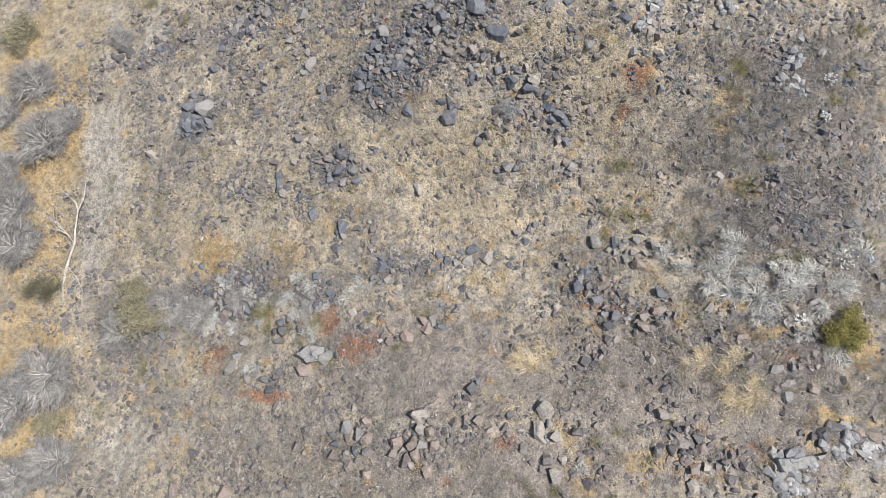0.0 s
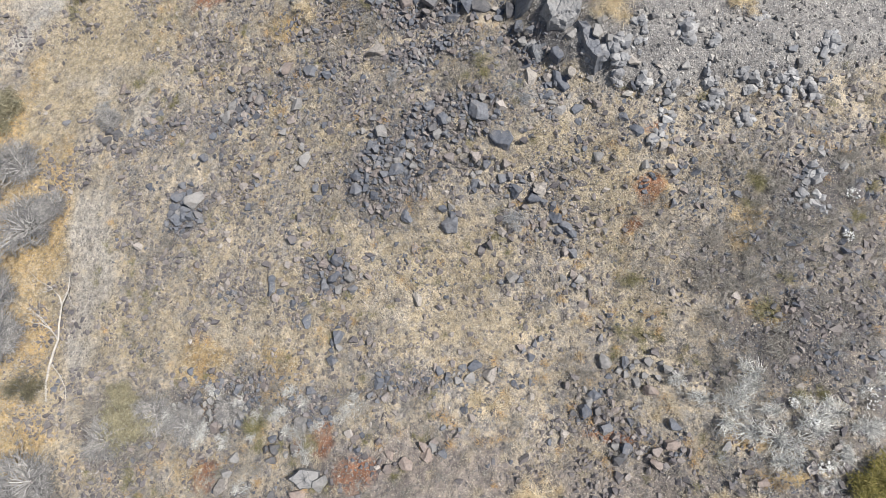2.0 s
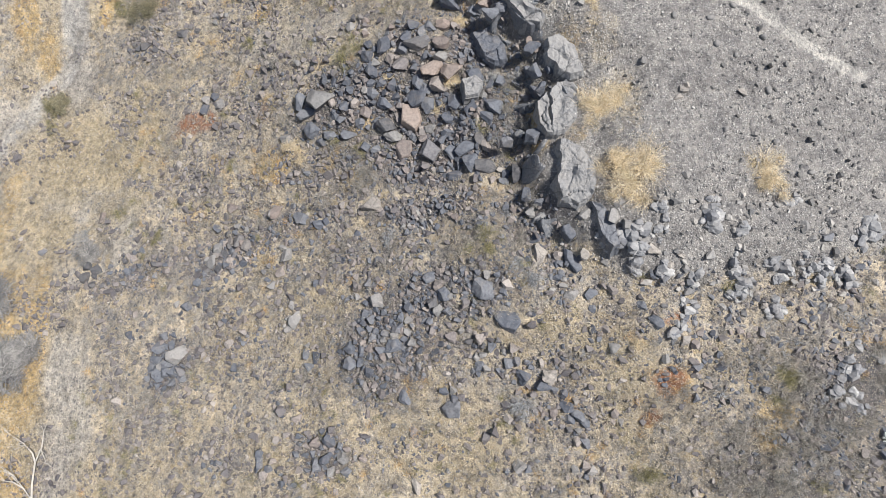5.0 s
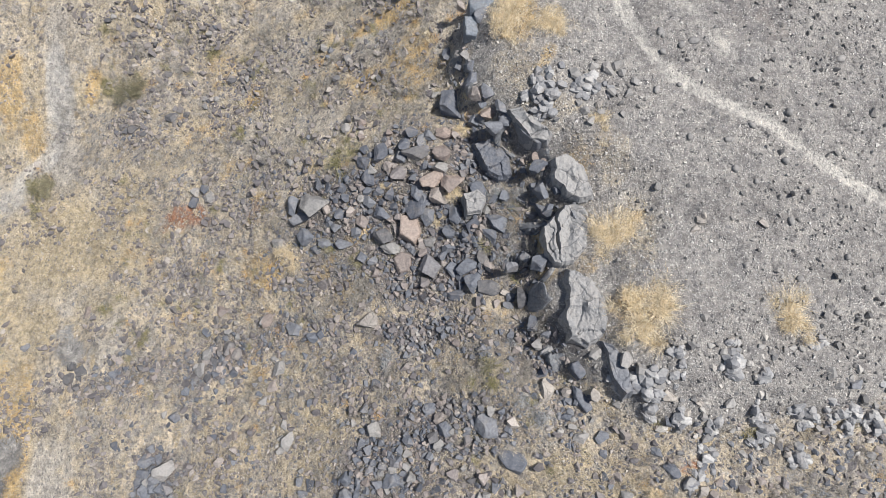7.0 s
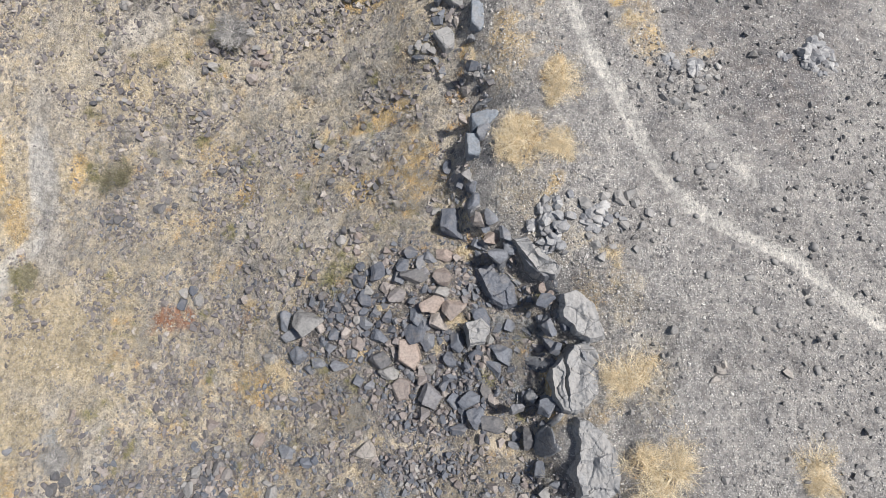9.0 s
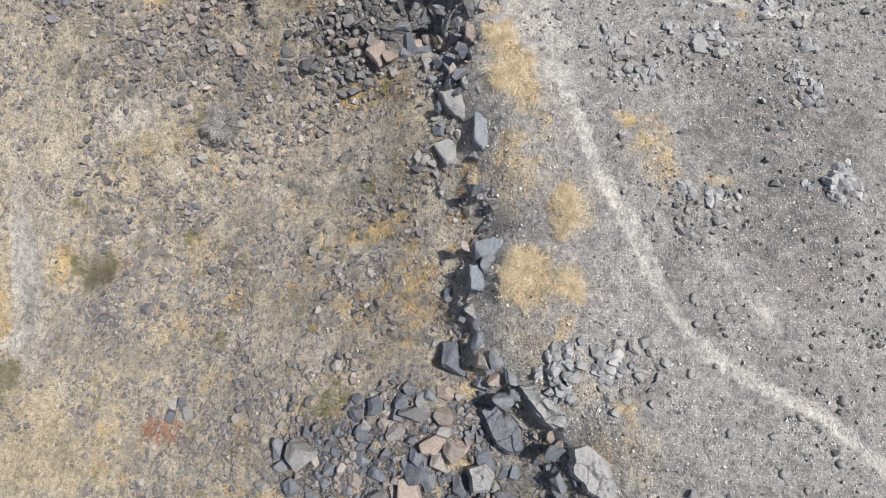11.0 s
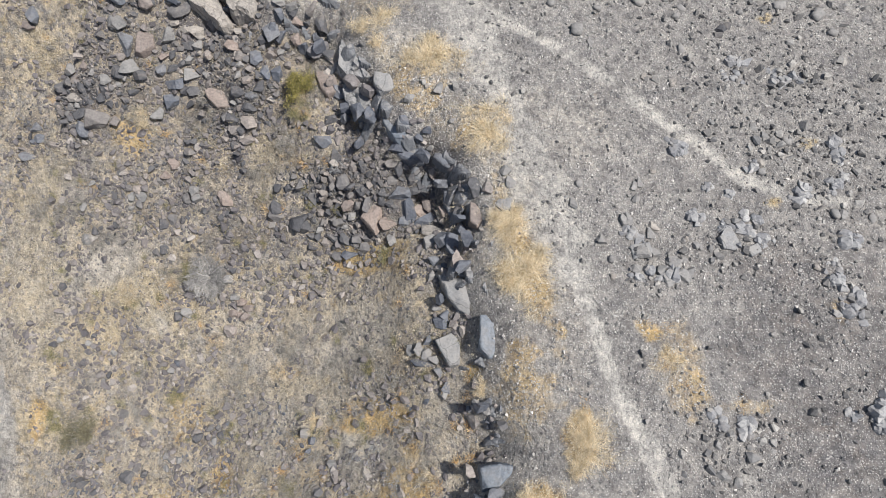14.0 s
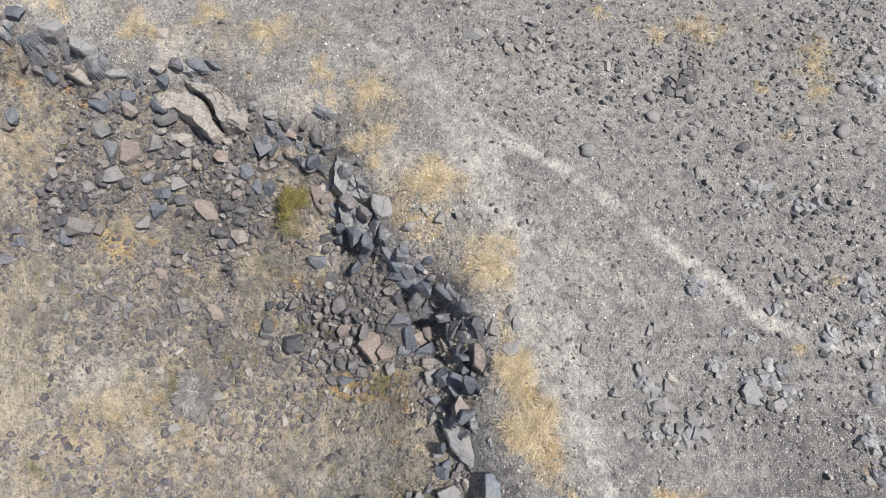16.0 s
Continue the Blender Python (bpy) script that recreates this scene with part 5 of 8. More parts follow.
# ---- plants ----
def tube(bm, points, r0, r1, sides=3):
    """A tapered round stick along the points."""
    rings = []
    for i, p in enumerate(points):
        p = Vector(p)
        d = (Vector(points[min(i + 1, len(points) - 1)]) - Vector(points[max(i - 1, 0)])).normalized()
        u = d.orthogonal().normalized()
        v = d.cross(u)
        r = r0 + (r1 - r0) * i / (len(points) - 1)
        rings.append([bm.verts.new(p + r * (math.cos(6.283 * k / sides) * u + math.sin(6.283 * k / sides) * v)) for k in range(sides)])
    for a, b in zip(rings, rings[1:]):
        for k in range(sides):
            bm.faces.new((a[k - 1], a[k], b[k], b[k - 1]))


def finish(name, bm, mat):
    me = bpy.data.meshes.new(name)
    bm.to_mesh(me)
    bm.free()
    me.materials.append(mat)
    return me


def part(name, bm, mat, parent, label=""):
    ob = new(name, finish(name, bm, mat))
    ob.parent = parent
    return tagged(ob, label)


def bunch(seed, blades, height, droop, width):
    """An uneven tussock of bent blades in several clumps, about 1 m in radius."""
    rng = random.Random(seed)
    bm = bmesh.new()
    clumps = [(rng.gauss(0, 0.12), rng.gauss(0, 0.12), rng.uniform(0.55, 0.8), 3)]
    for _ in range(rng.randint(4, 8)):
        a, r = rng.uniform(0, 6.283), rng.uniform(0.3, 0.8)
        clumps.append((r * math.cos(a), r * math.sin(a), rng.uniform(0.18, 0.5), rng.choice((1, 1, 2))))
    pool = [c for c in clumps for _ in range(c[3])]
    wind = rng.uniform(0, 6.283)
    for _ in range(blades):
        cx, cy, reach, _ = rng.choice(pool)
        a = rng.uniform(0, 6.283)
        r = reach * (0.15 + 1.2 * rng.random() ** 1.6) * (1 + 0.35 * math.cos(a - wind))
        foot = Vector((cx + rng.gauss(0, 0.09), cy + rng.gauss(0, 0.09), -0.05))
        out = Vector((math.cos(a), math.sin(a), 0))
        side = Vector((-out.y, out.x, 0)) * width * rng.uniform(0.5, 1.5)
        bend = rng.uniform(-0.28, 0.28)
        h = height * rng.uniform(0.3, 1.1) * (0.5 + reach)
        mid = foot + out * r * 0.5 + Vector((0, 0, h))
        tip = foot + (out + Vector((-out.y, out.x, 0)) * bend) * r + Vector((0, 0, h * (1 - droop * rng.uniform(0.4, 1.2))))
        v = [bm.verts.new(p) for p in (foot - side * 0.6, foot + side * 0.6, mid + side, mid - side, tip)]
        bm.faces.new((v[0], v[1], v[2], v[3]))
        bm.faces.new((v[3], v[2], v[4]))
    return bm


def bare_bush(seed, stems, mat, name, label):
    """A leafless desert shrub, 1 m in radius: stems and twigs."""
    rng = random.Random(seed)
    top, wood, fine = new(name), bmesh.new(), bmesh.new()
    for _ in range(stems):
        a, r = rng.uniform(0, 6.283), rng.uniform(0.35, 0.75)
        p = [Vector((rng.gauss(0, 0.06), rng.gauss(0, 0.06), -0.05))]
        for k in range(1, 4):
            a += rng.gauss(0, 0.25)
            p.append(p[-1] + Vector((math.cos(a) * r / 3, math.sin(a) * r / 3, rng.uniform(0.1, 0.28) / (0.6 + 0.5 * k))))
        tube(wood, p, 0.028, 0.014, 4)
        for start in (p[1], p[2], p[3], p[3]):
            for _ in range(rng.randint(2, 4)):
                b = a + rng.gauss(0, 0.7)
                q = [start]
                for k in range(3):
                    b += rng.gauss(0, 0.35)
                    q.append(q[-1] + Vector((math.cos(b), math.sin(b), rng.uniform(-0.1, 0.55))) * rng.uniform(0.08, 0.15))
                tube(fine, q, 0.010, 0.006)
                for _ in range(3):
                    c = b + rng.gauss(0, 0.9)
                    e = q[rng.randint(1, 3)]
                    tube(fine, [e, e + Vector((math.cos(c), math.sin(c), rng.uniform(-0.1, 0.6))) * rng.uniform(0.08, 0.2)], 0.006, 0.003)
    part("stem_clump", wood, mat, top)
    part("twig_clump", fine, mat, top)
    return tagged(top, label, "shrub", "desert shrubs")


def leafy_bush(seed, leaves, leaf_mat, wood_mat, name, label):
    """A small-leaved shrub, 1 m in radius, with clumps and gaps."""
    rng = random.Random(seed)
    top, wood, green = new(name), bmesh.new(), bmesh.new()
    ends = []
    lobes = [(rng.uniform(0, 6.283), rng.uniform(0.55, 1.1)) for _ in range(7)]
    for _ in range(30):
        a, far = rng.choice(lobes)
        a, r = a + rng.gauss(0, 0.3), far * rng.uniform(0.3, 1.0)
        p = [Vector((0, 0, -0.05)), Vector((math.cos(a) * r * 0.4, math.sin(a) * r * 0.4, rng.uniform(0.2, 0.4)))]
        p.append(Vector((math.cos(a) * r, math.sin(a) * r, rng.uniform(0.25, 0.65) * (1.2 - 0.5 * r))))
        tube(wood, p, 0.025, 0.008)
        ends += [(p[2], 0.13), (p[1].lerp(p[2], 0.6), 0.12)]
    for _ in range(leaves):
        c, spread = rng.choice(ends)
        q = c + Vector((rng.gauss(0, spread), rng.gauss(0, spread), rng.gauss(0, spread * 0.6)))
        u = Vector((rng.gauss(0, 1), rng.gauss(0, 1), rng.gauss(0, 0.6))).normalized()
        v = u.orthogonal().normalized() * 0.014
        u = u * rng.uniform(0.03, 0.07)
        f = [green.verts.new(q + w) for w in (-u, v, u, -v)]
        green.faces.new(f)
    part("stem_clump", wood, wood_mat, top)
    part("foliage", green, leaf_mat, top)
    return tagged(top, label, "shrub", "desert shrubs")


TUSSOCKS, SHRUBS = {}, {}
GRASS_KINDS = {
    "s": ("straw_tussock", "dry straw-yellow bunch grass tussock", TUFT_BLADES, 0.2, 0.65, 1500),
    "g": ("grey_tussock", "withered grey-brown bunch grass on the slope", GREY_BLADES, 0.26, 0.6, 520),
    "y": ("olive_tussock", "olive and straw coloured spiky bunch grass", OLIVE_BLADES, 0.24, 0.55, 650),
    "h": ("silver_tussock", "blue-grey spiky bunch grass among the rocks", SILVER_BLADES, 0.3, 0.5, 480),
    "w": ("white_tussock", "pale silvery-grey spiky tussock", WHITE_BLADES, 0.34, 0.45, 520)}


def tussock(kind, x, y, radius):
    name, label, mat, height, droop, blades = GRASS_KINDS[kind]
    rng = random.Random(round(x * 17 + y * 29, 2))
    k = rng.randrange(4)
    if (kind, k) not in TUSSOCKS:
        TUSSOCKS[kind, k] = finish(name, bunch(300 + k + 10 * ord(kind), blades, height, droop, {"w": 0.009, "s": 0.0028}.get(kind, 0.0045)), mat)
    ob = new(name, TUSSOCKS[kind, k])
    ob.matrix_basis = pose(x, y, float(ground_height(x, y)), 0, 0, rng.uniform(0, 360)) @ Matrix.Scale(radius * 1.1, 4)
    return tagged(ob, label, "grass tussock", "grass tussocks")


def shrub(kind, x, y, radius):
    if kind not in SHRUBS:
        made = {"b": lambda: bare_bush(7, 58, BARE_WOOD, "bare_shrub", "leafless grey-brown desert shrub with a tangle of twigs"),
                "l": lambda: leafy_bush(8, 4200, OLIVE_LEAVES, BARE_WOOD, "olive_shrub", "low olive-grey desert shrub with small leaves"),
                "v": lambda: leafy_bush(9, 5200, GREEN_LEAVES, BARE_WOOD, "green_shrub", "dense yellow-green desert shrub on dry ground")}
        ob = SHRUBS[kind] = made[kind]()
    else:
        ob = copy_thing(SHRUBS[kind], Matrix())
    ob.matrix_basis = pose(x, y, float(ground_height(x, y)), 0, 0, (x * 97 + y * 57) % 360) @ Matrix.Scale(radius, 4)
    return ob


# ---- bedrock of the rim: jointed rock that stands out of the soil in places ----
def rim_bedrock():
    line = [Vector((x, y)) for x, y in RIM[2:34]]
    for _ in range(2):
        line = [line[0]] + [a.lerp(b, k) for a, b in zip(line, line[1:]) for k in (0.25, 0.75)] + [line[-1]]
    path = []
    for a, b in zip(line, line[1:]):
        n = max(1, round((b - a).length / 0.055))
        path += [a.lerp(b, k / n) for k in range(n)]
    count = len(path)
    offs = np.linspace(-0.9, 2.0, 54)
    px, py = np.zeros((count, len(offs))), np.zeros((count, len(offs)))
    for i, q in enumerate(path):
        d = (path[min(i + 14, count - 1)] - path[max(i - 14, 0)]).normalized()
        n = Vector((d.y, -d.x))
        if float(rim_distance(*(q + 0.3 * n))) < 0:
            n = -n
        px[i], py[i] = q.x + n.x * offs, q.y + n.y * offs
    ground = ground_height(px, py)
    wide = np.exp(-((offs - 0.35) / 0.75) ** 2)[None] * (0.35 + 0.9 * fbm(px, py, 2.4, 133, 3))
    sunk = 0.3 + 0.1 * worn(py)
    co = []
    for i in range(count):
        for k in range(len(offs)):
            x, y = px[i, k], py[i, k]
            w = noise.noise_vector(Vector((x * 1.1, y * 1.1, 3.0))) * 0.3
            spots, seeds = noise.voronoi(Vector(((x + w.x) * 1.7, (y + w.y) * 1.7, 0.4)))
            c = seeds[0]
            high, tx, ty = noise.cell(c * 7.3), noise.cell(c * 5.1 + Vector((9, 0, 0))) - 0.5, noise.cell(c * 3.7 + Vector((0, 9, 0))) - 0.5
            gap = min(1.0, (spots[1] - spots[0]) / 0.12)
            lean = 0.5 * tx * (x * 1.7 - c.x) + 0.5 * ty * (y * 1.7 - c.y)
            fine = 0.05 * noise.noise(Vector((x * 4, y * 4, 0))) + 0.03 * noise.noise(Vector((x * 11, y * 11, 0)))
            z = ground[i, k] - sunk[i, k] + wide[i, k] * (0.25 + 0.6 * high + lean) + fine - 0.22 * (1 - gap)
            co.append((x + 0.4 * w.x * 0.2, y + 0.4 * w.y * 0.2, z))
    m = len(offs)
    a = (np.arange(count - 1)[:, None] * m + np.arange(m - 1)[None]).ravel()
    me = bpy.data.meshes.new("cliff_rim")
    me.from_pydata(co, [], np.stack([a, a + 1, a + m + 1, a + m], 1).tolist())
    me.materials.append(BEDROCK)
    me.update()
    tagged(new("cliff_rim", me), "broken bedrock rim of the plateau, jointed and half buried in soil", "cliff", kind="structure")


rim_bedrock()


# ---- blocks along the rim ----
def rim_blocks():
    """Jointed blocks in broken steps down the rim."""
    rng = random.Random(5)
    for (ax, ay), (bx, by) in zip(RIM[2:], RIM[3:-2]):
        length = math.hypot(bx - ax, by - ay)
        tx, ty = (bx - ax) / length, (by - ay) / length
        if ay < 18.5:
            continue
        steep = 1.0
        for off, drop, chance in ((0.25, 0.25, 0.08), (0.6, 0.6, 0.15), (1.1, 1.1, 0.18)):
            u = rng.uniform(-0.2, 0.3)
            while u < length:
                long = rng.choice((0.25, 0.3, 0.4, 0.5, 0.6, 0.75)) * (0.6 + 0.4 * steep)
                if rng.random() < chance * steep * (1 - 0.8 * float(worn(ay))):
                    o = off + rng.uniform(-0.15, 0.2)
                    x, y = ax + tx * (u + long / 2) + ty * o, ay + ty * (u + long / 2) - tx * o
                    if off > 0 and float(rim_distance(x, y)) < 0:
                        x, y = x - 2 * ty * o, y + 2 * tx * o
                    turn = math.degrees(math.atan2(ty, tx)) + rng.uniform(-22, 22)
                    ob = boulder("r0", x, y, long * 1.1, rng.uniform(0.35, 0.65), turn)
                    tall = rng.uniform(0.4, 0.7)
                    ob.scale.z = tall
                    brink = float(broad_height(ax + tx * u - ty * 0.9, ay + ty * u + tx * 0.9))
                    top = min(brink, float(plateau_height(x, y)) - 0.3) + 0.04 + rng.uniform(-0.12, 0.1) - drop * steep * rng.uniform(0.7, 1.2)
                    ob.location.z = max(top, float(ground_height(x, y)) + 0.12) - 0.65 * tall
                u += long * rng.uniform(0.75, 1.05)


rim_blocks()

# ---- slabs of the rim and the talus ----
ledge("g", [(3.86, 20.41), (3.71, 19.8), (3.79, 19.03), (4.34, 18.79), (4.83, 19.08), (4.99, 19.79), (4.88, 20.7), (4.33, 20.95), (3.83, 21.23)], -0.04, 1.3)
ledge("g", [(3.62, 22.86), (3.6, 22.11), (3.66, 21.4), (4.06, 21.3), (4.52, 21.95), (4.6, 22.84), (4.46, 23.36), (3.87, 23.42)], -0.04, 1.3)
ledge("g", [(3.22, 21.79), (3.48, 21.39), (3.72, 21.37), (3.51, 22.11), (3.59, 23.02), (3.19, 22.69)], 0.30, 1.2)
ledge("g", [(3.57, 24.18), (3.99, 23.67), (4.38, 23.48), (4.82, 23.57), (4.63, 24.34), (4.12, 25.08), (3.55, 24.94)], -0.04, 1.2)
ledge("g", [(2.51, 26.0), (2.93, 25.54), (3.39, 25.4), (3.54, 25.67), (2.96, 26.22), (2.47, 26.74), (2.07, 26.63)], 0.30, 1.2)
ledge("d", [(1.34, 25.2), (1.84, 24.73), (2.34, 24.82), (2.23, 25.48), (1.71, 26.31), (1.04, 26.04)], 0.33, 0.9)
ledge("g", [(0.78, 23.58), (1.28, 23.65), (1.44, 24.17), (1.11, 24.43), (0.65, 24.29)], 0.30, 0.7)
ledge("p", [(-1.67, 23.23), (-1.1, 22.87), (-0.79, 23.41), (-0.94, 23.97), (-1.66, 23.92)], 0.42, 1.0)
ledge("p", [(-1.73, 21.86), (-1.3, 21.93), (-1.18, 22.53), (-1.64, 22.66), (-1.93, 22.43)], 0.36, 0.9)
ledge("d", [(3.23, 23.36), (3.5, 23.06), (3.71, 23.35), (3.29, 23.69), (3.02, 23.73)], 0.24, 0.8)
ledge("d", [(1.66, 15.48), (1.93, 15.15), (2.37, 14.93), (2.58, 15.22), (2.68, 15.6), (1.75, 15.84)], 0.18, 0.6)
ledge("g", [(-5.31, 2.82), (-4.72, 2.86), (-4.64, 3.4), (-5.37, 3.52), (-5.78, 3.18)], -0.04, 0.5)
ledge("p", [(-5.62, 2.32), (-4.98, 2.25), (-5.18, 2.81), (-5.82, 2.68)], 0.18, 0.5)
ledge("b", [(0.86, 31.18), (1.4, 31.29), (1.84, 31.24), (1.75, 30.95), (1.39, 30.64), (0.94, 30.45)], 0.25, 0.9)
ledge("b", [(0.69, 30.41), (1.1, 30.35), (1.19, 29.72), (1.03, 29.28), (0.72, 29.56)], 0.2, 0.9)
ledge("g", [(10.36, -0.99), (11.27, -0.83), (11.76, -0.44), (11.1, -0.54), (10.17, -0.66)], -0.04, 0.5)
ledge("g", [(8.15, 37.21), (8.57, 37.05), (8.96, 37.43), (8.81, 37.98), (8.12, 37.75)], -0.04, 0.3)
ledge("g", [(9.05, 37.05), (9.56, 37.2), (9.58, 37.74), (9, 37.51)], -0.04, 0.3)

ledge("s", [(-3.62, 44.25), (-2.9, 44.04), (-2.58, 43.76), (-2.59, 42.98), (-2.76, 42.77), (-3.21, 42.93), (-3.57, 43.48), (-3.69, 43.88)], 0.55, 1.2)
ledge("p", [(-4.87, 44.95), (-4.23, 44.8), (-3.88, 44.46), (-3.9, 43.83), (-4.23, 43.79), (-4.74, 44.43)], 0.40, 0.9)
ledge("s", [(-3.76, 45.7), (-3.18, 45.0), (-2.77, 44.34), (-2.57, 44.02), (-2.9, 44.04), (-3.52, 44.33), (-3.81, 44.64)], 0.30, 1.0)
ledge("s", [(-2.47, 44.08), (-1.87, 43.95), (-1.66, 43.43), (-1.86, 43.28), (-2.22, 43.18), (-2.48, 43.69)], 0.20, 0.8)
ledge("b", [(-2.18, 42.48), (-1.68, 42.34), (-1.3, 41.79), (-1.61, 41.55), (-1.91, 41.82), (-2.09, 42.17)], 0.30, 0.8)
ledge("d", [(-1.72, 41.54), (-1.3, 41.69), (-0.83, 41.51), (-0.79, 41.11), (-1.24, 41.05), (-1.7, 41.24)], 0.35, 0.9)
ledge("d", [(-0.36, 41.26), (0.09, 41.03), (0.18, 40.51), (-0.09, 40.68), (-0.46, 41.06)], 0.30, 1.1)
ledge("w", [(-0.87, 38.96), (-0.43, 38.99), (0.08, 38.7), (-0.02, 38.5), (-0.49, 38.45), (-0.87, 38.71)], 0.50, 1.0)
ledge("d", [(-0.02, 38.5), (0.38, 38.36), (0.42, 37.77), (0.15, 37.67), (-0.06, 37.94)], 0.40, 1.0)
ledge("d", [(-0.1, 39.99), (0.18, 40.04), (0.27, 39.36), (0.13, 39.05), (-0.1, 39.57)], 0.45, 1.5)
ledge("p", [(0.74, 39.24), (1.05, 39.23), (1.13, 38.6), (0.95, 38.32), (0.7, 38.57)], 0.20, 1.3)
ledge("s", [(1.59, 39.2), (2.02, 39.19), (2.01, 38.79), (1.75, 38.76), (1.51, 38.97)], 0.10, 0.8)
ledge("b", [(0.1, 37.39), (0.41, 37.46), (0.74, 37.13), (0.73, 36.77), (0.31, 36.91)], 0.35, 1.0)
ledge("s", [(-0.31, 37.04), (0.23, 36.88), (0.64, 36.54), (0.88, 35.89), (0.63, 35.62), (0.3, 35.87), (-0.04, 36.3)], 0.45, 1.2)
ledge("b", [(0.97, 35.51), (1.29, 35.55), (1.52, 34.95), (1.5, 34.15), (1.19, 34.26), (0.92, 34.55)], 0.12, 0.8)
ledge("s", [(-0.46, 35.05), (0.12, 35.32), (0.42, 34.93), (0.37, 34.16), (0.02, 34.09), (-0.15, 34.52)], 0.60, 1.2)
ledge("d", [(-1.31, 34.46), (-0.97, 34.46), (-0.15, 34.23), (-0.6, 34.14), (-1.07, 34.22)], 0.12, 0.6)
ledge("w", [(-10.34, 48.41), (-9.73, 48.62), (-9.31, 48.6), (-8.9, 48.26), (-8.44, 47.74), (-7.94, 46.78), (-8.31, 46.72), (-9.11, 47.42), (-9.57, 47.77), (-9.97, 47.62), (-10.26, 48.03)], 0.45, 0.9)
ledge("w", [(-9.2, 48.58), (-8.72, 48.55), (-8.01, 48.27), (-7.33, 47.74), (-6.72, 47.06), (-6.99, 46.77), (-7.64, 46.84), (-7.99, 47.27), (-8.18, 47.74), (-8.82, 48.23)], 0.45, 0.9)
ledge("s", [(-14.48, 50.8), (-13.74, 50.84), (-13.42, 50.44), (-13.82, 50.16), (-14.49, 50.33)], 0.30, 0.8)
ledge("s", [(-13.32, 50.34), (-12.88, 50.09), (-12.26, 49.66), (-12.48, 49.32), (-13.26, 49.81)], 0.30, 0.9)
ledge("w", [(-13.6, 49.56), (-12.94, 49.21), (-12.43, 48.61), (-12.83, 48.65), (-13.75, 49.25)], 0.35, 0.7)
ledge("s", [(-12.36, 49.11), (-11.52, 49.12), (-10.98, 48.7), (-11.73, 48.68), (-12.44, 48.9)], 0.30, 0.8)
ledge("d", [(-9.04, 49.25), (-8.48, 49.29), (-8.13, 48.69), (-8.81, 48.86), (-8.99, 48.99)], 0.30, 0.8)
ledge("p", [(-11.72, 47.08), (-11.13, 46.86), (-11.07, 46.4), (-11.56, 46.08), (-11.87, 46.19), (-11.88, 46.71)], 0.30, 0.7)
ledge("p", [(-9.25, 44.84), (-8.3, 44.68), (-7.81, 44.39), (-8.14, 44.04), (-8.62, 44.01), (-8.97, 44.35)], 0.38, 0.7)
ledge("s", [(8.16, 37.74), (8.66, 37.9), (8.84, 37.58), (8.63, 37.28), (8.25, 37.36)], 0.10, 0.3)
ledge("s", [(8.88, 37.35), (9.31, 37.55), (9.42, 37.27), (9.06, 37.09)], 0.08, 0.3)
ledge("s", [(5.47, 37.53), (6.15, 37.6), (6.18, 37.22), (5.53, 37.04)], 0.12, 0.3)
ledge("d", [(4.77, 18.95), (5.04, 18.85), (5.46, 18.12), (5.59, 17.36), (5.33, 17.25), (5.04, 17.74)], 0.35, 1.0)
ledge("d", [(3.83, 18.27), (4.26, 18.47), (4.47, 18.0), (4.17, 17.8)], 0.30, 0.8)
ledge("d", [(4.01, 17.68), (4.34, 17.56), (4.66, 17.03), (4.51, 16.67), (4.07, 17.25)], 0.30, 0.9)
ledge("d", [(2.28, 26.4), (2.64, 26.14), (3.36, 25.39), (3.21, 25.27), (2.58, 25.8)], 0.50, 1.0)

# ---- crags ----
for place in (
        (11.73, 35.6, 0.61, 0.68, 0.18), (9.74, 43.84, 0.7, 0.54, 0.14), (11.39, 43.59, 0.7, 0.58, 0.14),
):
    crag(*place)
for place in (
        (13.78, 17.77, 0.89, 0.67, 0.15), (3.43, 26.89, 1.25, 1.21, 0.32), (4.72, 27.14, 0.8, 0.6, 0.23), (11.87, 32.4, 0.87, 0.87, 0.2), (7.87, 32.42, 0.75, 0.68, 0.14),
        (11.97, 32.57, 0.8, 0.8, 0.18), (10.84, -0.61, 1.21, 0.53, 0.21), (12.39, -0.16, 1.02, 0.61, 0.3), (13.62, -0.42, 0.83, 0.63, 0.24), (10.82, -1.34, 1.21, 0.73, 0.15),
        (13.58, 13.41, 1.72, 1.23, 0.18),
):
    crag(*place)
for place in (
        (7.29, 40.79, 0.6, 0.41, 0.16), (8.69, 37.74, 0.83, 0.63, 0.1), (5.93, 36.66, 0.81, 0.27, 0.2), (6.83, 36.62, 0.59, 0.34, 0.22), (11.03, 39.03, 0.41, 0.61, 0.16),
        (12.36, 40.68, 0.53, 0.55, 0.2), (12.29, 39.45, 0.55, 0.4, 0.14), (9.27, 38.33, 0.5, 0.35, 0.12), (7.46, 38.37, 0.44, 0.39, 0.12), (11.93, 37.55, 0.63, 0.45, 0.16),
        (9.69, 40.09, 0.52, 0.26, 0.14), (5.59, 37.76, 0.37, 0.42, 0.12), (8.08, 39.43, 0.24, 0.14, 0.1), (8.7, 39.17, 0.24, 0.14, 0.1), (9.54, 37.65, 0.4, 0.31, 0.12),
        (11.19, 36.21, 0.58, 0.61, 0.18), (14.51, 47.91, 0.81, 0.72, 0.2), (5.99, 17.49, 0.93, 0.82, 0.3),
):
    crag(*place)
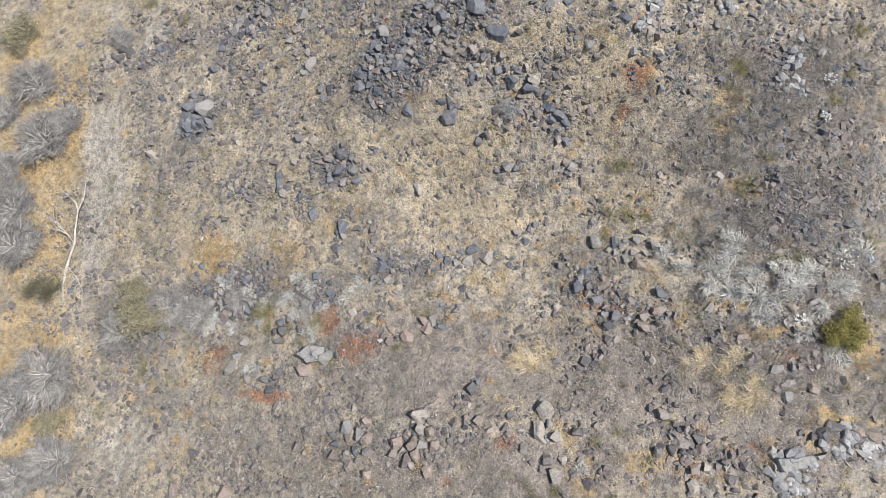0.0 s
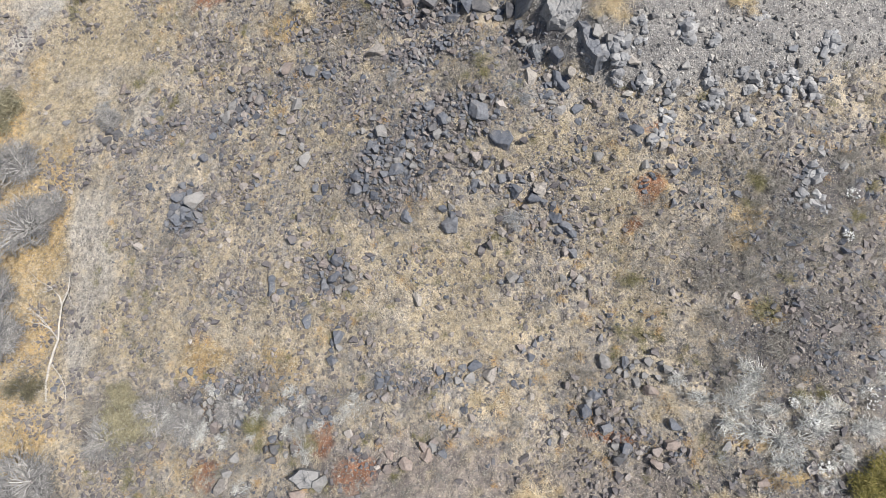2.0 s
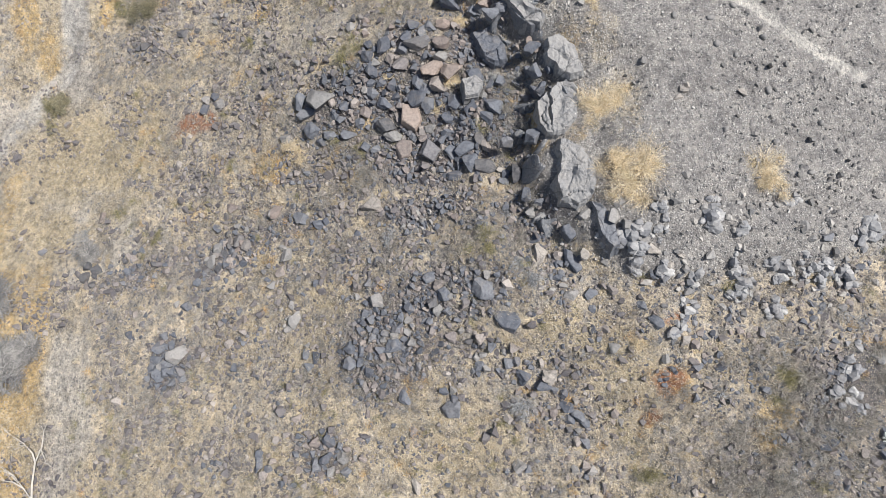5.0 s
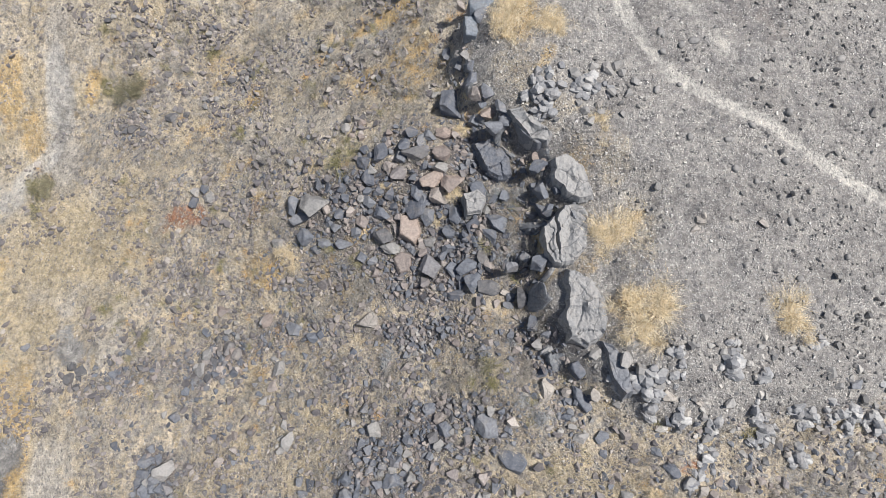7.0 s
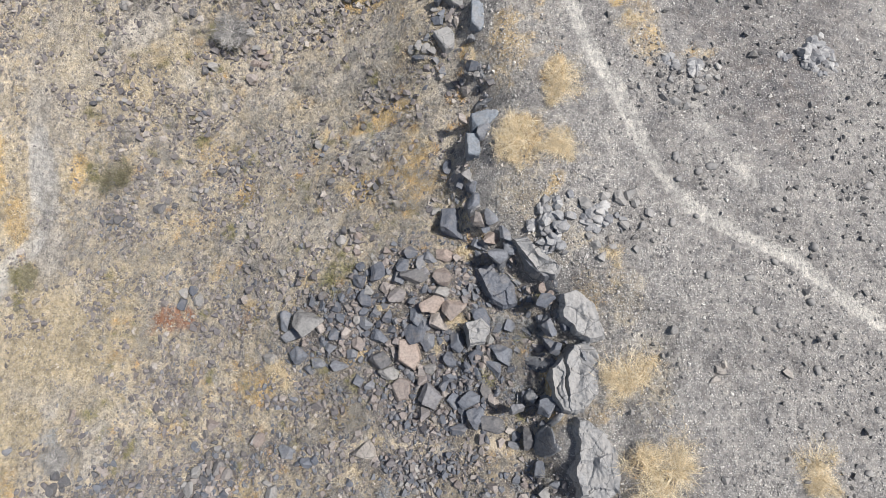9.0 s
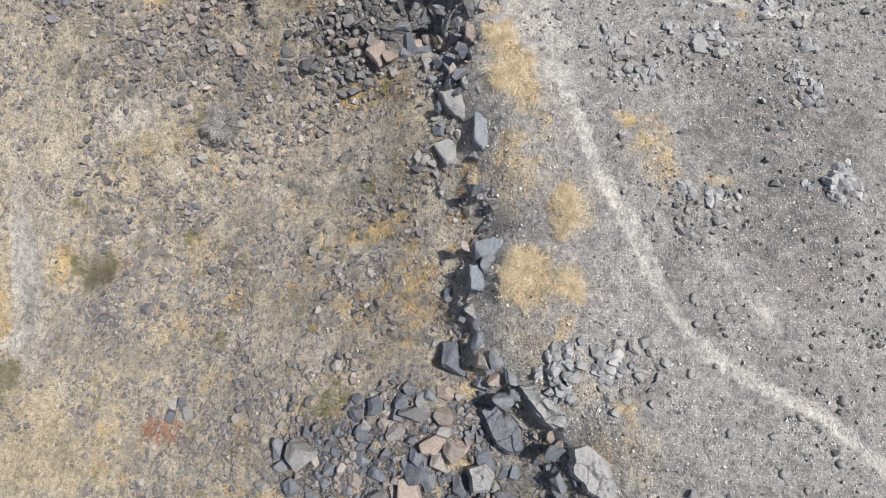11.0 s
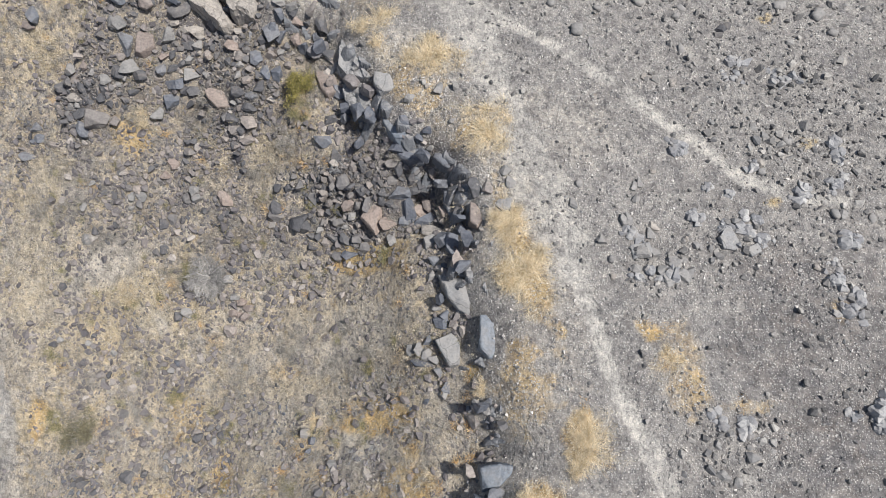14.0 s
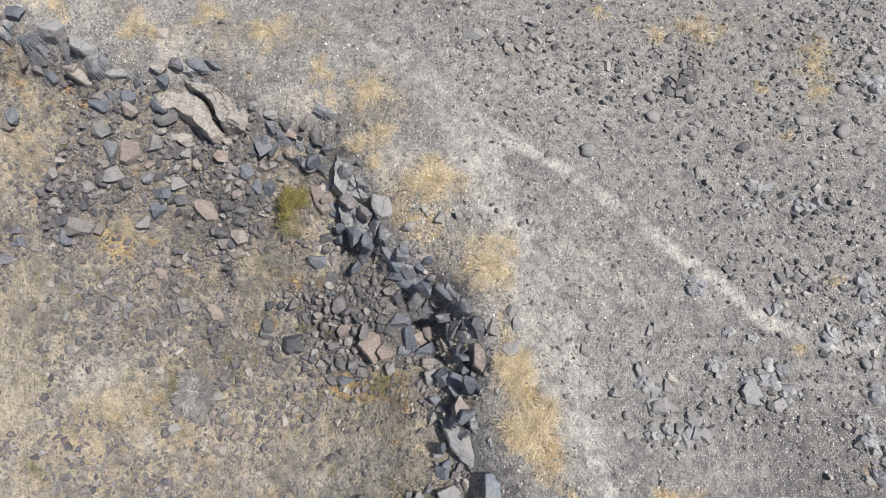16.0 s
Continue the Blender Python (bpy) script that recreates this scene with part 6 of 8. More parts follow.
for place in (
        (6.77, 18.37, 0.39, 0.45, 0.28), (8.44, 18.07, 0.53, 0.52, 0.3), (9.31, 17.74, 0.32, 0.37, 0.26), (8.39, 18.73, 0.36, 0.22, 0.16), (7.02, 16.53, 0.32, 0.49, 0.24),
        (6.1, 16.85, 0.4, 0.34, 0.22), (7.98, 16.43, 0.29, 0.42, 0.24), (9.16, 16.72, 0.54, 0.49, 0.3), (9.64, 16.13, 0.51, 0.42, 0.24), (11.0, 16.72, 0.87, 0.49, 0.24),
        (12.0, 16.53, 0.51, 0.46, 0.3), (12.28, 16.8, 0.43, 0.34, 0.26), (12.99, 16.49, 0.48, 0.46, 0.3), (11.11, 18.72, 0.36, 0.26, 0.14), (9.42, 15.84, 0.55, 0.31, 0.18),
        (10.6, 15.58, 0.55, 0.42, 0.14), (6.93, 17.75, 0.46, 0.26, 0.14), (7.96, 15.63, 0.4, 0.31, 0.2),
):
    crag(*place)
for place in (
        (7.57, 14.8, 0.47, 0.46, 0.18),
):
    crag(*place)

# ---- boulders and single stones ----
for place in (
        (3.59, 13.53, 0.53, 0.66, 0), (-8.67, 2.83, 0.52, 0.99, -20), (-0.8, 0.74, 0.84, 0.44, 10), (-0.77, 0.29, 0.43, 0.47, 0), (3.21, 0.19, 0.45, 0.79, 0),
        (3.46, 0.87, 0.61, 0.73, 20), (3.74, 0.01, 0.56, 0.33, -20), (3.64, -1.15, 0.47, 0.51, 30), (7.68, -1.45, 0.35, 0.38, 30), (1.77, 6.89, 0.59, 0.59, 10),
        (3.25, 6.09, 0.31, 0.31, 0), (4.48, 12.71, 0.31, 0.31, 0), (-1.03, 9.84, 0.37, 0.61, 0),
):
    boulder("w", *place)
for place in (
        (0.25, 12.5, 0.69, 0.78, 20), (-12.04, 15.29, 0.86, 0.54, 20), (-12.22, 14.7, 0.64, 0.54, 0), (-11.6, 14.53, 0.69, 0.53, 30), (-12.01, 14.05, 0.59, 0.59, 0),
        (-11.69, 14.21, 0.48, 0.48, 0), (-12.44, 14.43, 0.32, 0.48, 0), (-5.5, 9.19, 0.34, 0.86, -30), (-7.08, 10.63, 0.39, 0.64, 0), (-1.44, 12.92, 0.46, 0.6, 0),
        (1.16, 7.26, 0.55, 0.5, 0), (-12.79, 5.86, 0.51, 0.46, 0), (5.12, 5.52, 0.56, 0.56, 0), (5.75, 4.89, 0.47, 0.47, 0), (5.49, 6.09, 0.52, 0.44, 0),
        (6.33, 4.27, 0.5, 0.41, 0), (7.93, 5.03, 0.41, 0.49, 0), (-5.24, 6.4, 0.84, 0.23, -10),
):
    boulder("d", *place)
for place in (
        (6.71, 7.26, 0.35, 0.53, 0), (4.29, 12.14, 0.45, 0.4, 0), (4.8, 12.01, 0.45, 0.36, 0), (4.88, 11.34, 0.36, 0.45, 0), (2.72, 13.49, 0.53, 0.53, 0),
        (3.38, 13.31, 0.66, 0.57, 0),
):
    boulder("d", *place)
for place in (
        (-11.16, 14.89, 0.9, 0.85, 0), (-5.88, 15.99, 0.49, 0.79, 0), (-3.75, 10.83, 0.48, 0.57, 0), (-4.56, 3, 0.58, 0.62, 0), (-8.35, 3.88, 0.57, 0.47, 0),
        (10.69, 2.11, 0.44, 0.29, 0), (1, 6.81, 0.5, 0.45, 0), (-5.53, 5.11, 0.56, 0.69, 0), (-8.61, 3.25, 0.61, 0.38, -20), (-0.41, 4.29, 0.3, 0.57, 0),
        (9.28, 4.35, 0.28, 0.47, -30), (4.06, 2.62, 0.32, 0.24, 0), (11.01, 1.65, 0.4, 0.22, 0), (6.01, 7.34, 0.53, 0.58, 0),
):
    boulder("g", *place)
for place in (
        (-1.25, -0.74, 0.39, 0.55, 0), (-0.56, -1.07, 0.38, 0.46, 0), (-1.63, -0.18, 0.44, 0.48, 0), (-1.06, -0.18, 0.47, 0.47, 20), (-0.27, -0.27, 0.39, 0.39, 0),
        (-0.95, -0.55, 0.39, 0.47, 0), (-1.76, -0.46, 0.36, 0.43, 0), (-0.47, 0.2, 0.35, 0.35, 0), (8.07, -0.36, 0.46, 0.39, 0), (7.61, -0.67, 0.42, 0.35, 0),
        (7.86, -0.92, 0.39, 0.35, 0), (7.11, -0.67, 0.28, 0.43, 0), (-4, -0.62, 0.41, 0.41, 0), (-3.42, 0.07, 0.37, 0.49, 0), (-2.72, 0.01, 0.45, 0.41, 0),
        (-2.75, 0.6, 0.41, 0.29, 0), (-3.4, -0.96, 0.36, 0.49, -30), (-2.66, -1.23, 0.4, 0.36, 0),
):
    boulder("p", *place)
for place in (
        (-1.38, 3.7, 0.48, 0.56, 20), (-2.01, 4, 0.35, 0.39, 0), (-0.74, 4.3, 0.39, 0.39, 0), (-2.04, 3.54, 0.35, 0.35, 0), (7.16, 3.77, 0.28, 0.68, 40),
        (7.38, 6.24, 0.55, 0.47, 20), (7.73, 4.38, 0.49, 0.41, 0), (13.15, 0.18, 0.43, 0.36, 0), (13.85, 0.01, 0.47, 0.4, 0), (13.74, -0.51, 0.43, 0.47, 0),
        (11.75, 1.47, 0.39, 0.43, 20), (10.04, 3.27, 0.45, 0.3, 0), (-11.07, -2.07, 0.42, 0.65, 0), (-8.6, -2.07, 0.76, 0.58, 0),
):
    boulder("p", *place)
for place in (
        (7.51, -0.16, 0.57, 0.43, 10), (6.8, -0.42, 0.36, 0.36, 0), (7.16, 0.71, 0.48, 0.4, 0), (-6.54, 2.51, 0.36, 0.36, 0), (-7.29, 2.27, 0.5, 0.32, 0),
        (-6.86, 1.85, 0.45, 0.36, 0), (5.98, 3.85, 0.49, 0.41, 0), (12.33, 0.35, 0.53, 0.43, 0), (11.83, 0.09, 0.53, 0.53, 0), (1.02, 1.64, 0.4, 0.52, 20),
):
    boulder("n", *place)
for place in (
        (1.3, 16.46, 0.8, 0.8, 0),
):
    boulder("d", *place)
for place in (
        (-0.55, 17.02, 0.49, 0.41, 0), (-1.84, 14.72, 0.72, 0.55, 0), (-10.58, 17.94, 0.4, 0.4, 0), (-19.32, 20.15, 0.45, 0.39, 0), (1.21, 13.93, 0.41, 0.45, 0),
        (2.23, 13.97, 0.44, 0.4, 0),
):
    boulder("d", *place)
for place in (
        (-0.23, 15.87, 0.41, 0.49, 0), (-1.18, 14.87, 0.42, 0.46, 0), (-6.45, 18.71, 0.56, 0.61, 0), (-7.15, 20.74, 0.49, 0.69, -10),
):
    boulder("g", *place)
for place in (
        (1.11, 16.66, 0.32, 0.32, 0), (-8.73, 19.28, 0.44, 0.34, 0), (-8.57, 19.48, 0.39, 0.3, 0), (-9.23, 21.18, 0.56, 0.51, 0), (-16.29, 21.65, 0.39, 0.61, 0),
):
    boulder("p", *place)
for place in (
        (-2.84, 20.24, 0.94, 0.67, 0), (3.22, 17.58, 0.54, 0.62, -30), (8.45, 18.81, 0.3, 0.26, 0),
):
    boulder("w", *place)
for place in (
        (-7.08, 20.6, 0.45, 0.63, -20), (3.29, 24.9, 0.37, 0.49, 0),
):
    boulder("p", *place)
for place in (
        (8.69, 26.09, 0.27, 0.18, 0), (7.67, 19.49, 0.24, 0.27, 0),
):
    boulder("g", *place)
for place in (
        (-5.91, 20.18, 0.65, 0.56, 0), (-5.04, 19.8, 0.55, 0.47, 0), (1.27, 30.35, 0.51, 0.59, 0), (0.98, 29.93, 0.47, 0.51, 0), (7.19, 29.02, 0.26, 0.38, 0),
        (7.84, 28.52, 0.24, 0.23, 0),
):
    boulder("d", *place)
for place in (
        (8.28, 28.71, 0.41, 0.24, 0), (7.21, 28.3, 0.22, 0.21, 0), (6.88, 26.89, 0.24, 0.29, 0), (7.64, 27.09, 0.18, 0.18, 0), (7.79, 25.26, 0.22, 0.27, 0),
        (9.04, 25.18, 0.32, 0.22, 0), (9.86, 25.66, 0.22, 0.25, 0), (11.09, 26.11, 0.29, 0.31, 0), (13.11, 28.06, 0.36, 0.26, 0), (10.76, 24.44, 0.29, 0.27, 0),
        (9.14, 24.18, 0.25, 0.28, 0), (9.73, 23.73, 0.19, 0.19, 0), (10.66, 22.45, 0.21, 0.3, 0), (12.29, 21.34, 0.24, 0.21, 0), (10.71, 20.64, 0.27, 0.21, 0),
        (11.74, 19.63, 0.27, 0.2, 0), (9.09, 21.06, 0.22, 0.21, 0),
):
    boulder("d", *place)
for place in (
        (7.82, 22.45, 0.28, 0.35, 30), (7.66, 22.2, 0.38, 0.21, 0), (7.98, 22.63, 0.17, 0.24, 0), (9.76, 22.35, 0.24, 0.42, 20),
):
    boulder("w", *place)
for place in (
        (-6.45, 40.19, 0.66, 0.57, 0), (-5.49, 39.75, 0.82, 0.78, 20), (-8.58, 36.12, 0.56, 0.56, 0),
):
    boulder("n", *place)
for place in (
        (-8.04, 37.15, 0.46, 0.37, 20), (-7.79, 36.91, 0.46, 0.32, 20), (-7.94, 36.6, 0.41, 0.37, 0), (-8.44, 36.76, 0.42, 0.32, 0), (-10.86, 42.55, 0.51, 0.46, 0),
        (-8.74, 41.11, 0.37, 0.78, 20),
):
    boulder("p", *place)
for place in (
        (-14.52, 39.9, 0.48, 0.48, 0), (-9.92, 35.11, 0.33, 0.52, 0), (11.86, 37.78, 0.29, 0.25, 0),
):
    boulder("w", *place)
for place in (
        (12.99, 38.3, 0.26, 0.37, 0), (7.27, 28.93, 0.19, 0.25, 0),
):
    boulder("d", *place)
for place in (
        (-8.28, 37.38, 0.46, 0.28, 0), (-9.98, 41.45, 0.46, 0.51, 0), (-12.29, 41.4, 0.52, 0.47, 0),
):
    boulder("g", *place)
for place in (
        (0.99, 49.92, 0.86, 0.51, 0), (2.5, 49.34, 0.35, 0.35, 0), (3.1, 50.48, 0.44, 0.44, 0), (2.7, 50.61, 0.4, 0.36, 0), (1.85, 47.06, 0.26, 0.22, 0),
        (4.9, 44.79, 0.25, 0.36, 0), (5.49, 38.32, 0.32, 0.48, 0), (5.67, 37.89, 0.32, 0.48, 0), (5.78, 37.33, 0.66, 0.51, 0), (6.2, 37.27, 0.32, 0.35, 0),
        (5.59, 36.75, 0.37, 0.31, 0), (5.94, 36.74, 0.34, 0.28, 0), (6.33, 36.69, 0.31, 0.31, 0), (6.73, 36.96, 0.38, 0.47, 30), (6.94, 36.53, 0.4, 0.53, 20),
        (6.51, 36.42, 0.37, 0.47, 0), (7.19, 36.62, 0.31, 0.44, 0), (7.06, 37.05, 0.22, 0.28, 0),
):
    boulder("g", *place)
for place in (
        (4.59, 37.73, 0.29, 0.22, 0), (5.99, 39.54, 0.21, 0.33, 0), (3.9, 38.9, 0.23, 0.55, 20), (-10.44, 36.89, 0.56, 0.48, 0), (-9.86, 41.22, 0.46, 0.42, 0),
        (-14.77, 39.93, 0.58, 0.49, 20), (-14.84, 41.14, 0.35, 0.48, 0),
):
    boulder("g", *place)
for place in (
        (2.15, 49.36, 0.39, 0.43, 0), (2.93, 49.39, 0.35, 0.47, 0), (3.64, 49.74, 0.35, 0.27, 0), (2.02, 46.73, 0.33, 0.26, -30), (1.02, 47.51, 0.23, 0.19, 0),
        (4.89, 47.37, 0.26, 0.19, 0), (7.5, 43.19, 0.25, 0.33, 0), (6.56, 43.43, 0.21, 0.25, 0), (6.24, 38.08, 0.26, 0.38, 20), (4.89, 36.52, 0.19, 0.2, 0),
        (10.89, 36.73, 0.22, 0.31, 20), (9.86, 40.2, 0.33, 0.3, 0), (6.46, 39.95, 0.2, 0.2, 0), (7.21, 37.68, 0.16, 0.22, 0),
):
    boulder("w", *place)
for place in (
        (6.79, 47.38, 0.42, 0.42, 0), (6.79, 46.61, 0.6, 0.52, 0), (8.94, 47.07, 0.34, 0.25, 0), (7.74, 46.71, 0.34, 0.26, 0), (8.25, 46.34, 0.37, 0.26, -30),
        (8.01, 45.95, 0.33, 0.26, 0), (4.51, 45.3, 0.44, 0.47, 0), (5.3, 46.27, 0.33, 0.26, 0), (5.54, 47.26, 0.26, 0.26, 0), (8.15, 47.71, 0.34, 0.34, 0),
):
    boulder("r", *place)
for place in (
        (9.25, 47.16, 0.23, 0.26, 0), (8.16, 48.41, 0.48, 0.39, 0), (7.73, 48.17, 0.43, 0.38, 0), (8.41, 48.18, 0.43, 0.53, 0), (7.45, 47.55, 0.52, 0.33, 0),
        (7.87, 47.53, 0.43, 0.38, 0), (8.02, 47.9, 0.38, 0.38, 0), (7.63, 47.85, 0.29, 0.29, 0), (8.16, 47.31, 0.47, 0.38, 0), (7.42, 47.78, 0.33, 0.33, 0),
        (9.5, 45.39, 0.4, 0.37, 0), (-6.37, 40.4, 0.63, 0.56, 0), (-5.34, 39.64, 0.59, 0.55, 0),
):
    boulder("n", *place)
for place in (
        (-5.48, 46.83, 0.42, 0.46, 0), (-4.51, 46.55, 0.51, 0.78, 0), (-4.83, 46.86, 0.5, 0.58, 0), (7.96, 48.13, 0.35, 0.31, 0), (7.76, 47.71, 0.3, 0.27, 0),
        (7.51, 48.08, 0.31, 0.27, 0), (9.71, 45.54, 0.29, 0.29, 0), (9.37, 45.18, 0.29, 0.26, 0),
):
    boulder("n", *place)
for place in (
        (3.68, 46.46, 0.37, 0.33, 0), (7.98, 44.56, 0.22, 0.4, 0), (11.79, 46.48, 0.45, 0.37, 0), (13.03, 46.06, 0.41, 0.52, -40), (10.29, 46.14, 0.26, 0.22, 0),
        (11.91, 50.11, 0.32, 0.32, 0), (12.49, 50.89, 0.28, 0.32, 0), (10.59, 48.63, 0.31, 0.27, 0), (11.37, 49.48, 0.36, 0.32, 0), (13.21, 50.01, 0.52, 0.4, 0),
        (13.44, 47.73, 0.46, 0.38, 0), (14.54, 48.92, 0.47, 0.43, 0), (13.41, 45.32, 0.41, 0.33, 0), (9.89, 39.93, 0.27, 0.23, 0), (10.98, 41.07, 0.2, 0.41, 30),
        (11.84, 38.44, 0.29, 0.39, 0), (4.11, 39.56, 0.23, 0.26, 0), (7.58, 37.44, 0.16, 0.25, 0),
):
    boulder("d", *place)
for place in (
        (-8.62, 41.03, 0.42, 0.67, 20), (-11.22, 42.21, 0.47, 0.47, 0), (-5.35, 46.55, 0.46, 0.43, 0), (-5.46, 46.01, 0.47, 0.51, 0),
):
    boulder("p", *place)
for place in (
        (-4.19, 45.34, 0.53, 0.55, 0), (-3.31, 41.32, 0.34, 0.44, 0), (-3.74, 40.88, 0.34, 1.1, 5), (-1.64, 40.95, 0.42, 0.6, 0), (-1.26, 40.75, 0.33, 0.52, 0),
        (-0.92, 40.62, 0.29, 0.6, 0), (-1.39, 41.04, 0.29, 0.3, 0), (-1.05, 40.92, 0.29, 0.26, 0), (-1.17, 40.39, 0.58, 0.34, 20), (-2.24, 40.27, 0.29, 0.35, 0),
        (-2.77, 39.94, 0.46, 0.61, 0), (-2.28, 40.0, 0.29, 0.35, 0), (-1.98, 39.89, 0.38, 0.3, 0), (-3.44, 40.34, 0.34, 0.26, 0), (-3.15, 40.0, 0.3, 0.35, 0),
        (-3.93, 39.6, 0.48, 0.4, 0), (-3.16, 39.4, 0.34, 0.36, 0), (-4.18, 39.12, 0.53, 0.36, 0),
):
    boulder("n", *place)
for place in (
        (-3.23, 38.97, 0.43, 0.4, 0), (-2.89, 38.95, 0.3, 0.27, 0), (-4.02, 38.48, 0.49, 0.46, 0), (-2.97, 38.65, 0.39, 0.45, 0), (-4.51, 39.04, 0.31, 0.41, 0),
        (-4.98, 38.96, 0.4, 0.37, 0), (0.39, 39.11, 0.32, 0.62, 0), (0.89, 39.7, 0.39, 0.81, 0), (1.28, 39.64, 0.27, 0.88, 5), (-4.15, 43.08, 0.56, 0.45, 0),
        (-0.47, 40.85, 0.32, 0.46, 0), (-0.04, 40.42, 0.28, 0.5, 0), (-9.4, 49.02, 0.53, 0.55, 0), (-12.72, 45.72, 0.56, 0.58, 0), (-12.53, 46.21, 0.49, 0.32, 0),
        (-9.97, 47.55, 1.31, 0.45, 5), (-9.78, 46.42, 0.48, 0.45, 0), (-7.54, 45.6, 0.47, 0.4, 0),
):
    boulder("n", *place)
for place in (
        (-6.88, 44.48, 0.42, 0.44, 0), (-7.71, 44.39, 0.55, 0.44, 0), (-9.79, 44.99, 0.84, 0.37, 0), (-8.05, 43.6, 0.52, 0.49, 0), (-7.4, 43.45, 0.6, 0.67, 0),
        (-8.02, 43.25, 0.52, 0.45, 0), (-7.57, 42.95, 0.69, 0.45, 0), (-7.33, 43.89, 0.77, 0.31, 0), (-14.5, 45.49, 0.55, 0.48, 0), (-14.65, 44.55, 0.7, 0.48, 0),
        (-13.87, 44.18, 1.06, 0.86, -20), (-13.1, 44.09, 0.55, 0.47, 0), (-15.58, 45.75, 0.59, 0.49, 0), (-14.08, 44.86, 0.32, 0.29, 0), (-13.57, 44.91, 0.36, 0.38, 0),
        (-13.25, 44.67, 0.32, 0.33, 0), (-16.18, 43.72, 0.38, 0.35, 0), (-6.7, 46.06, 0.34, 0.44, 0),
):
    boulder("n", *place)
for place in (
        (-11.06, 47.86, 0.44, 0.36, 0), (-0.21, 24.45, 0.73, 0.66, 0), (-2.29, 23.31, 0.85, 0.74, 0), (-1.06, 25.91, 0.99, 0.58, 15), (1.3, 22.15, 0.36, 0.75, 0),
        (1.54, 21.05, 0.9, 0.57, 0), (2.61, 20.63, 0.58, 0.81, -20), (0.81, 28.0, 0.55, 0.35, 0), (0.46, 29.32, 0.26, 0.45, 0),
):
    boulder("n", *place)
for place in (
        (-4.04, 41.48, 0.34, 0.31, 0), (-0.63, 43.2, 0.2, 0.21, 0), (-2.96, 42.62, 0.21, 0.26, 0), (-9.95, 48.89, 0.53, 0.44, -30), (-9.88, 50.07, 0.38, 0.4, 0),
        (-10.28, 47.18, 0.48, 0.36, 0), (-9.86, 46.98, 0.52, 0.41, -10), (-9.44, 46.87, 0.52, 0.54, 0), (-8.17, 46.78, 0.61, 0.49, -30), (-7.61, 46.57, 0.47, 0.31, 0),
        (-14.97, 45.27, 0.88, 0.43, -10), (6.61, 17.28, 0.44, 0.53, 20), (4.66, 17.38, 0.3, 0.63, -20), (7.52, 17.05, 0.29, 0.19, 0), (7.76, 14.49, 0.26, 0.5, -25),
        (10.34, 15.58, 0.3, 0.23, 0), (7.17, 16.76, 0.26, 0.27, 0), (3.59, 13.58, 0.47, 0.61, -20),
):
    boulder("w", *place)
for place in (
        (10.13, 15.96, 0.26, 0.23, 0), (2.03, 20.82, 0.27, 0.41, 40), (4.99, 26.43, 0.28, 0.29, 0),
):
    boulder("w", *place)
for place in (
        (-4.39, 42.3, 0.81, 0.53, -10), (-1.67, 40.27, 1.04, 0.48, 15), (-1.37, 39.67, 0.58, 0.97, 10), (-0.69, 39.26, 0.93, 0.53, 0), (-1.47, 39.28, 0.46, 0.43, 0),
        (-3.54, 38.43, 0.7, 0.45, -5), (-0.21, 38.3, 0.45, 0.5, 0), (0.5, 38.6, 0.4, 0.52, 0), (-0.23, 35.53, 0.5, 0.48, 0), (-0.64, 35.0, 0.31, 0.36, 0),
        (-0.07, 33.5, 0.3, 0.39, 0), (-1.73, 32.17, 0.23, 0.36, 0), (-1.4, 42.2, 0.36, 0.38, 0), (-0.93, 41.69, 0.32, 0.37, 0), (-15.36, 51.14, 0.87, 0.5, -30),
        (-16.58, 48.42, 0.42, 0.97, 20), (-12.39, 48.02, 0.88, 0.55, 0), (-11.32, 48.18, 0.56, 0.81, 0),
):
    boulder("d", *place)
for place in (
        (-10.17, 47.96, 0.48, 1.26, 35), (-12.22, 46.62, 0.55, 1.15, 10), (-10.97, 45.69, 0.44, 0.46, 0), (-6.91, 45.43, 0.51, 0.66, 0), (-6.61, 44.92, 0.34, 0.65, 0),
        (-6.21, 44.88, 0.46, 0.65, 0), (-6.36, 46.26, 0.55, 1.31, 10), (-7.18, 44.22, 0.51, 0.35, 0), (-10.49, 45.23, 0.8, 0.55, 0), (-10.69, 44.7, 0.67, 0.65, 0),
        (-14.59, 43.95, 0.7, 0.77, 0), (-17.09, 44.58, 0.49, 0.4, 0), (-17.62, 43.54, 0.74, 0.46, 0), (-6.0, 46.13, 0.51, 0.74, 10), (4.89, 37.07, 0.24, 0.28, 0),
        (10.91, 41.04, 0.26, 0.47, 20), (5.79, 17.63, 0.48, 0.5, 0), (12.11, 17.55, 0.44, 0.27, 0),
):
    boulder("d", *place)
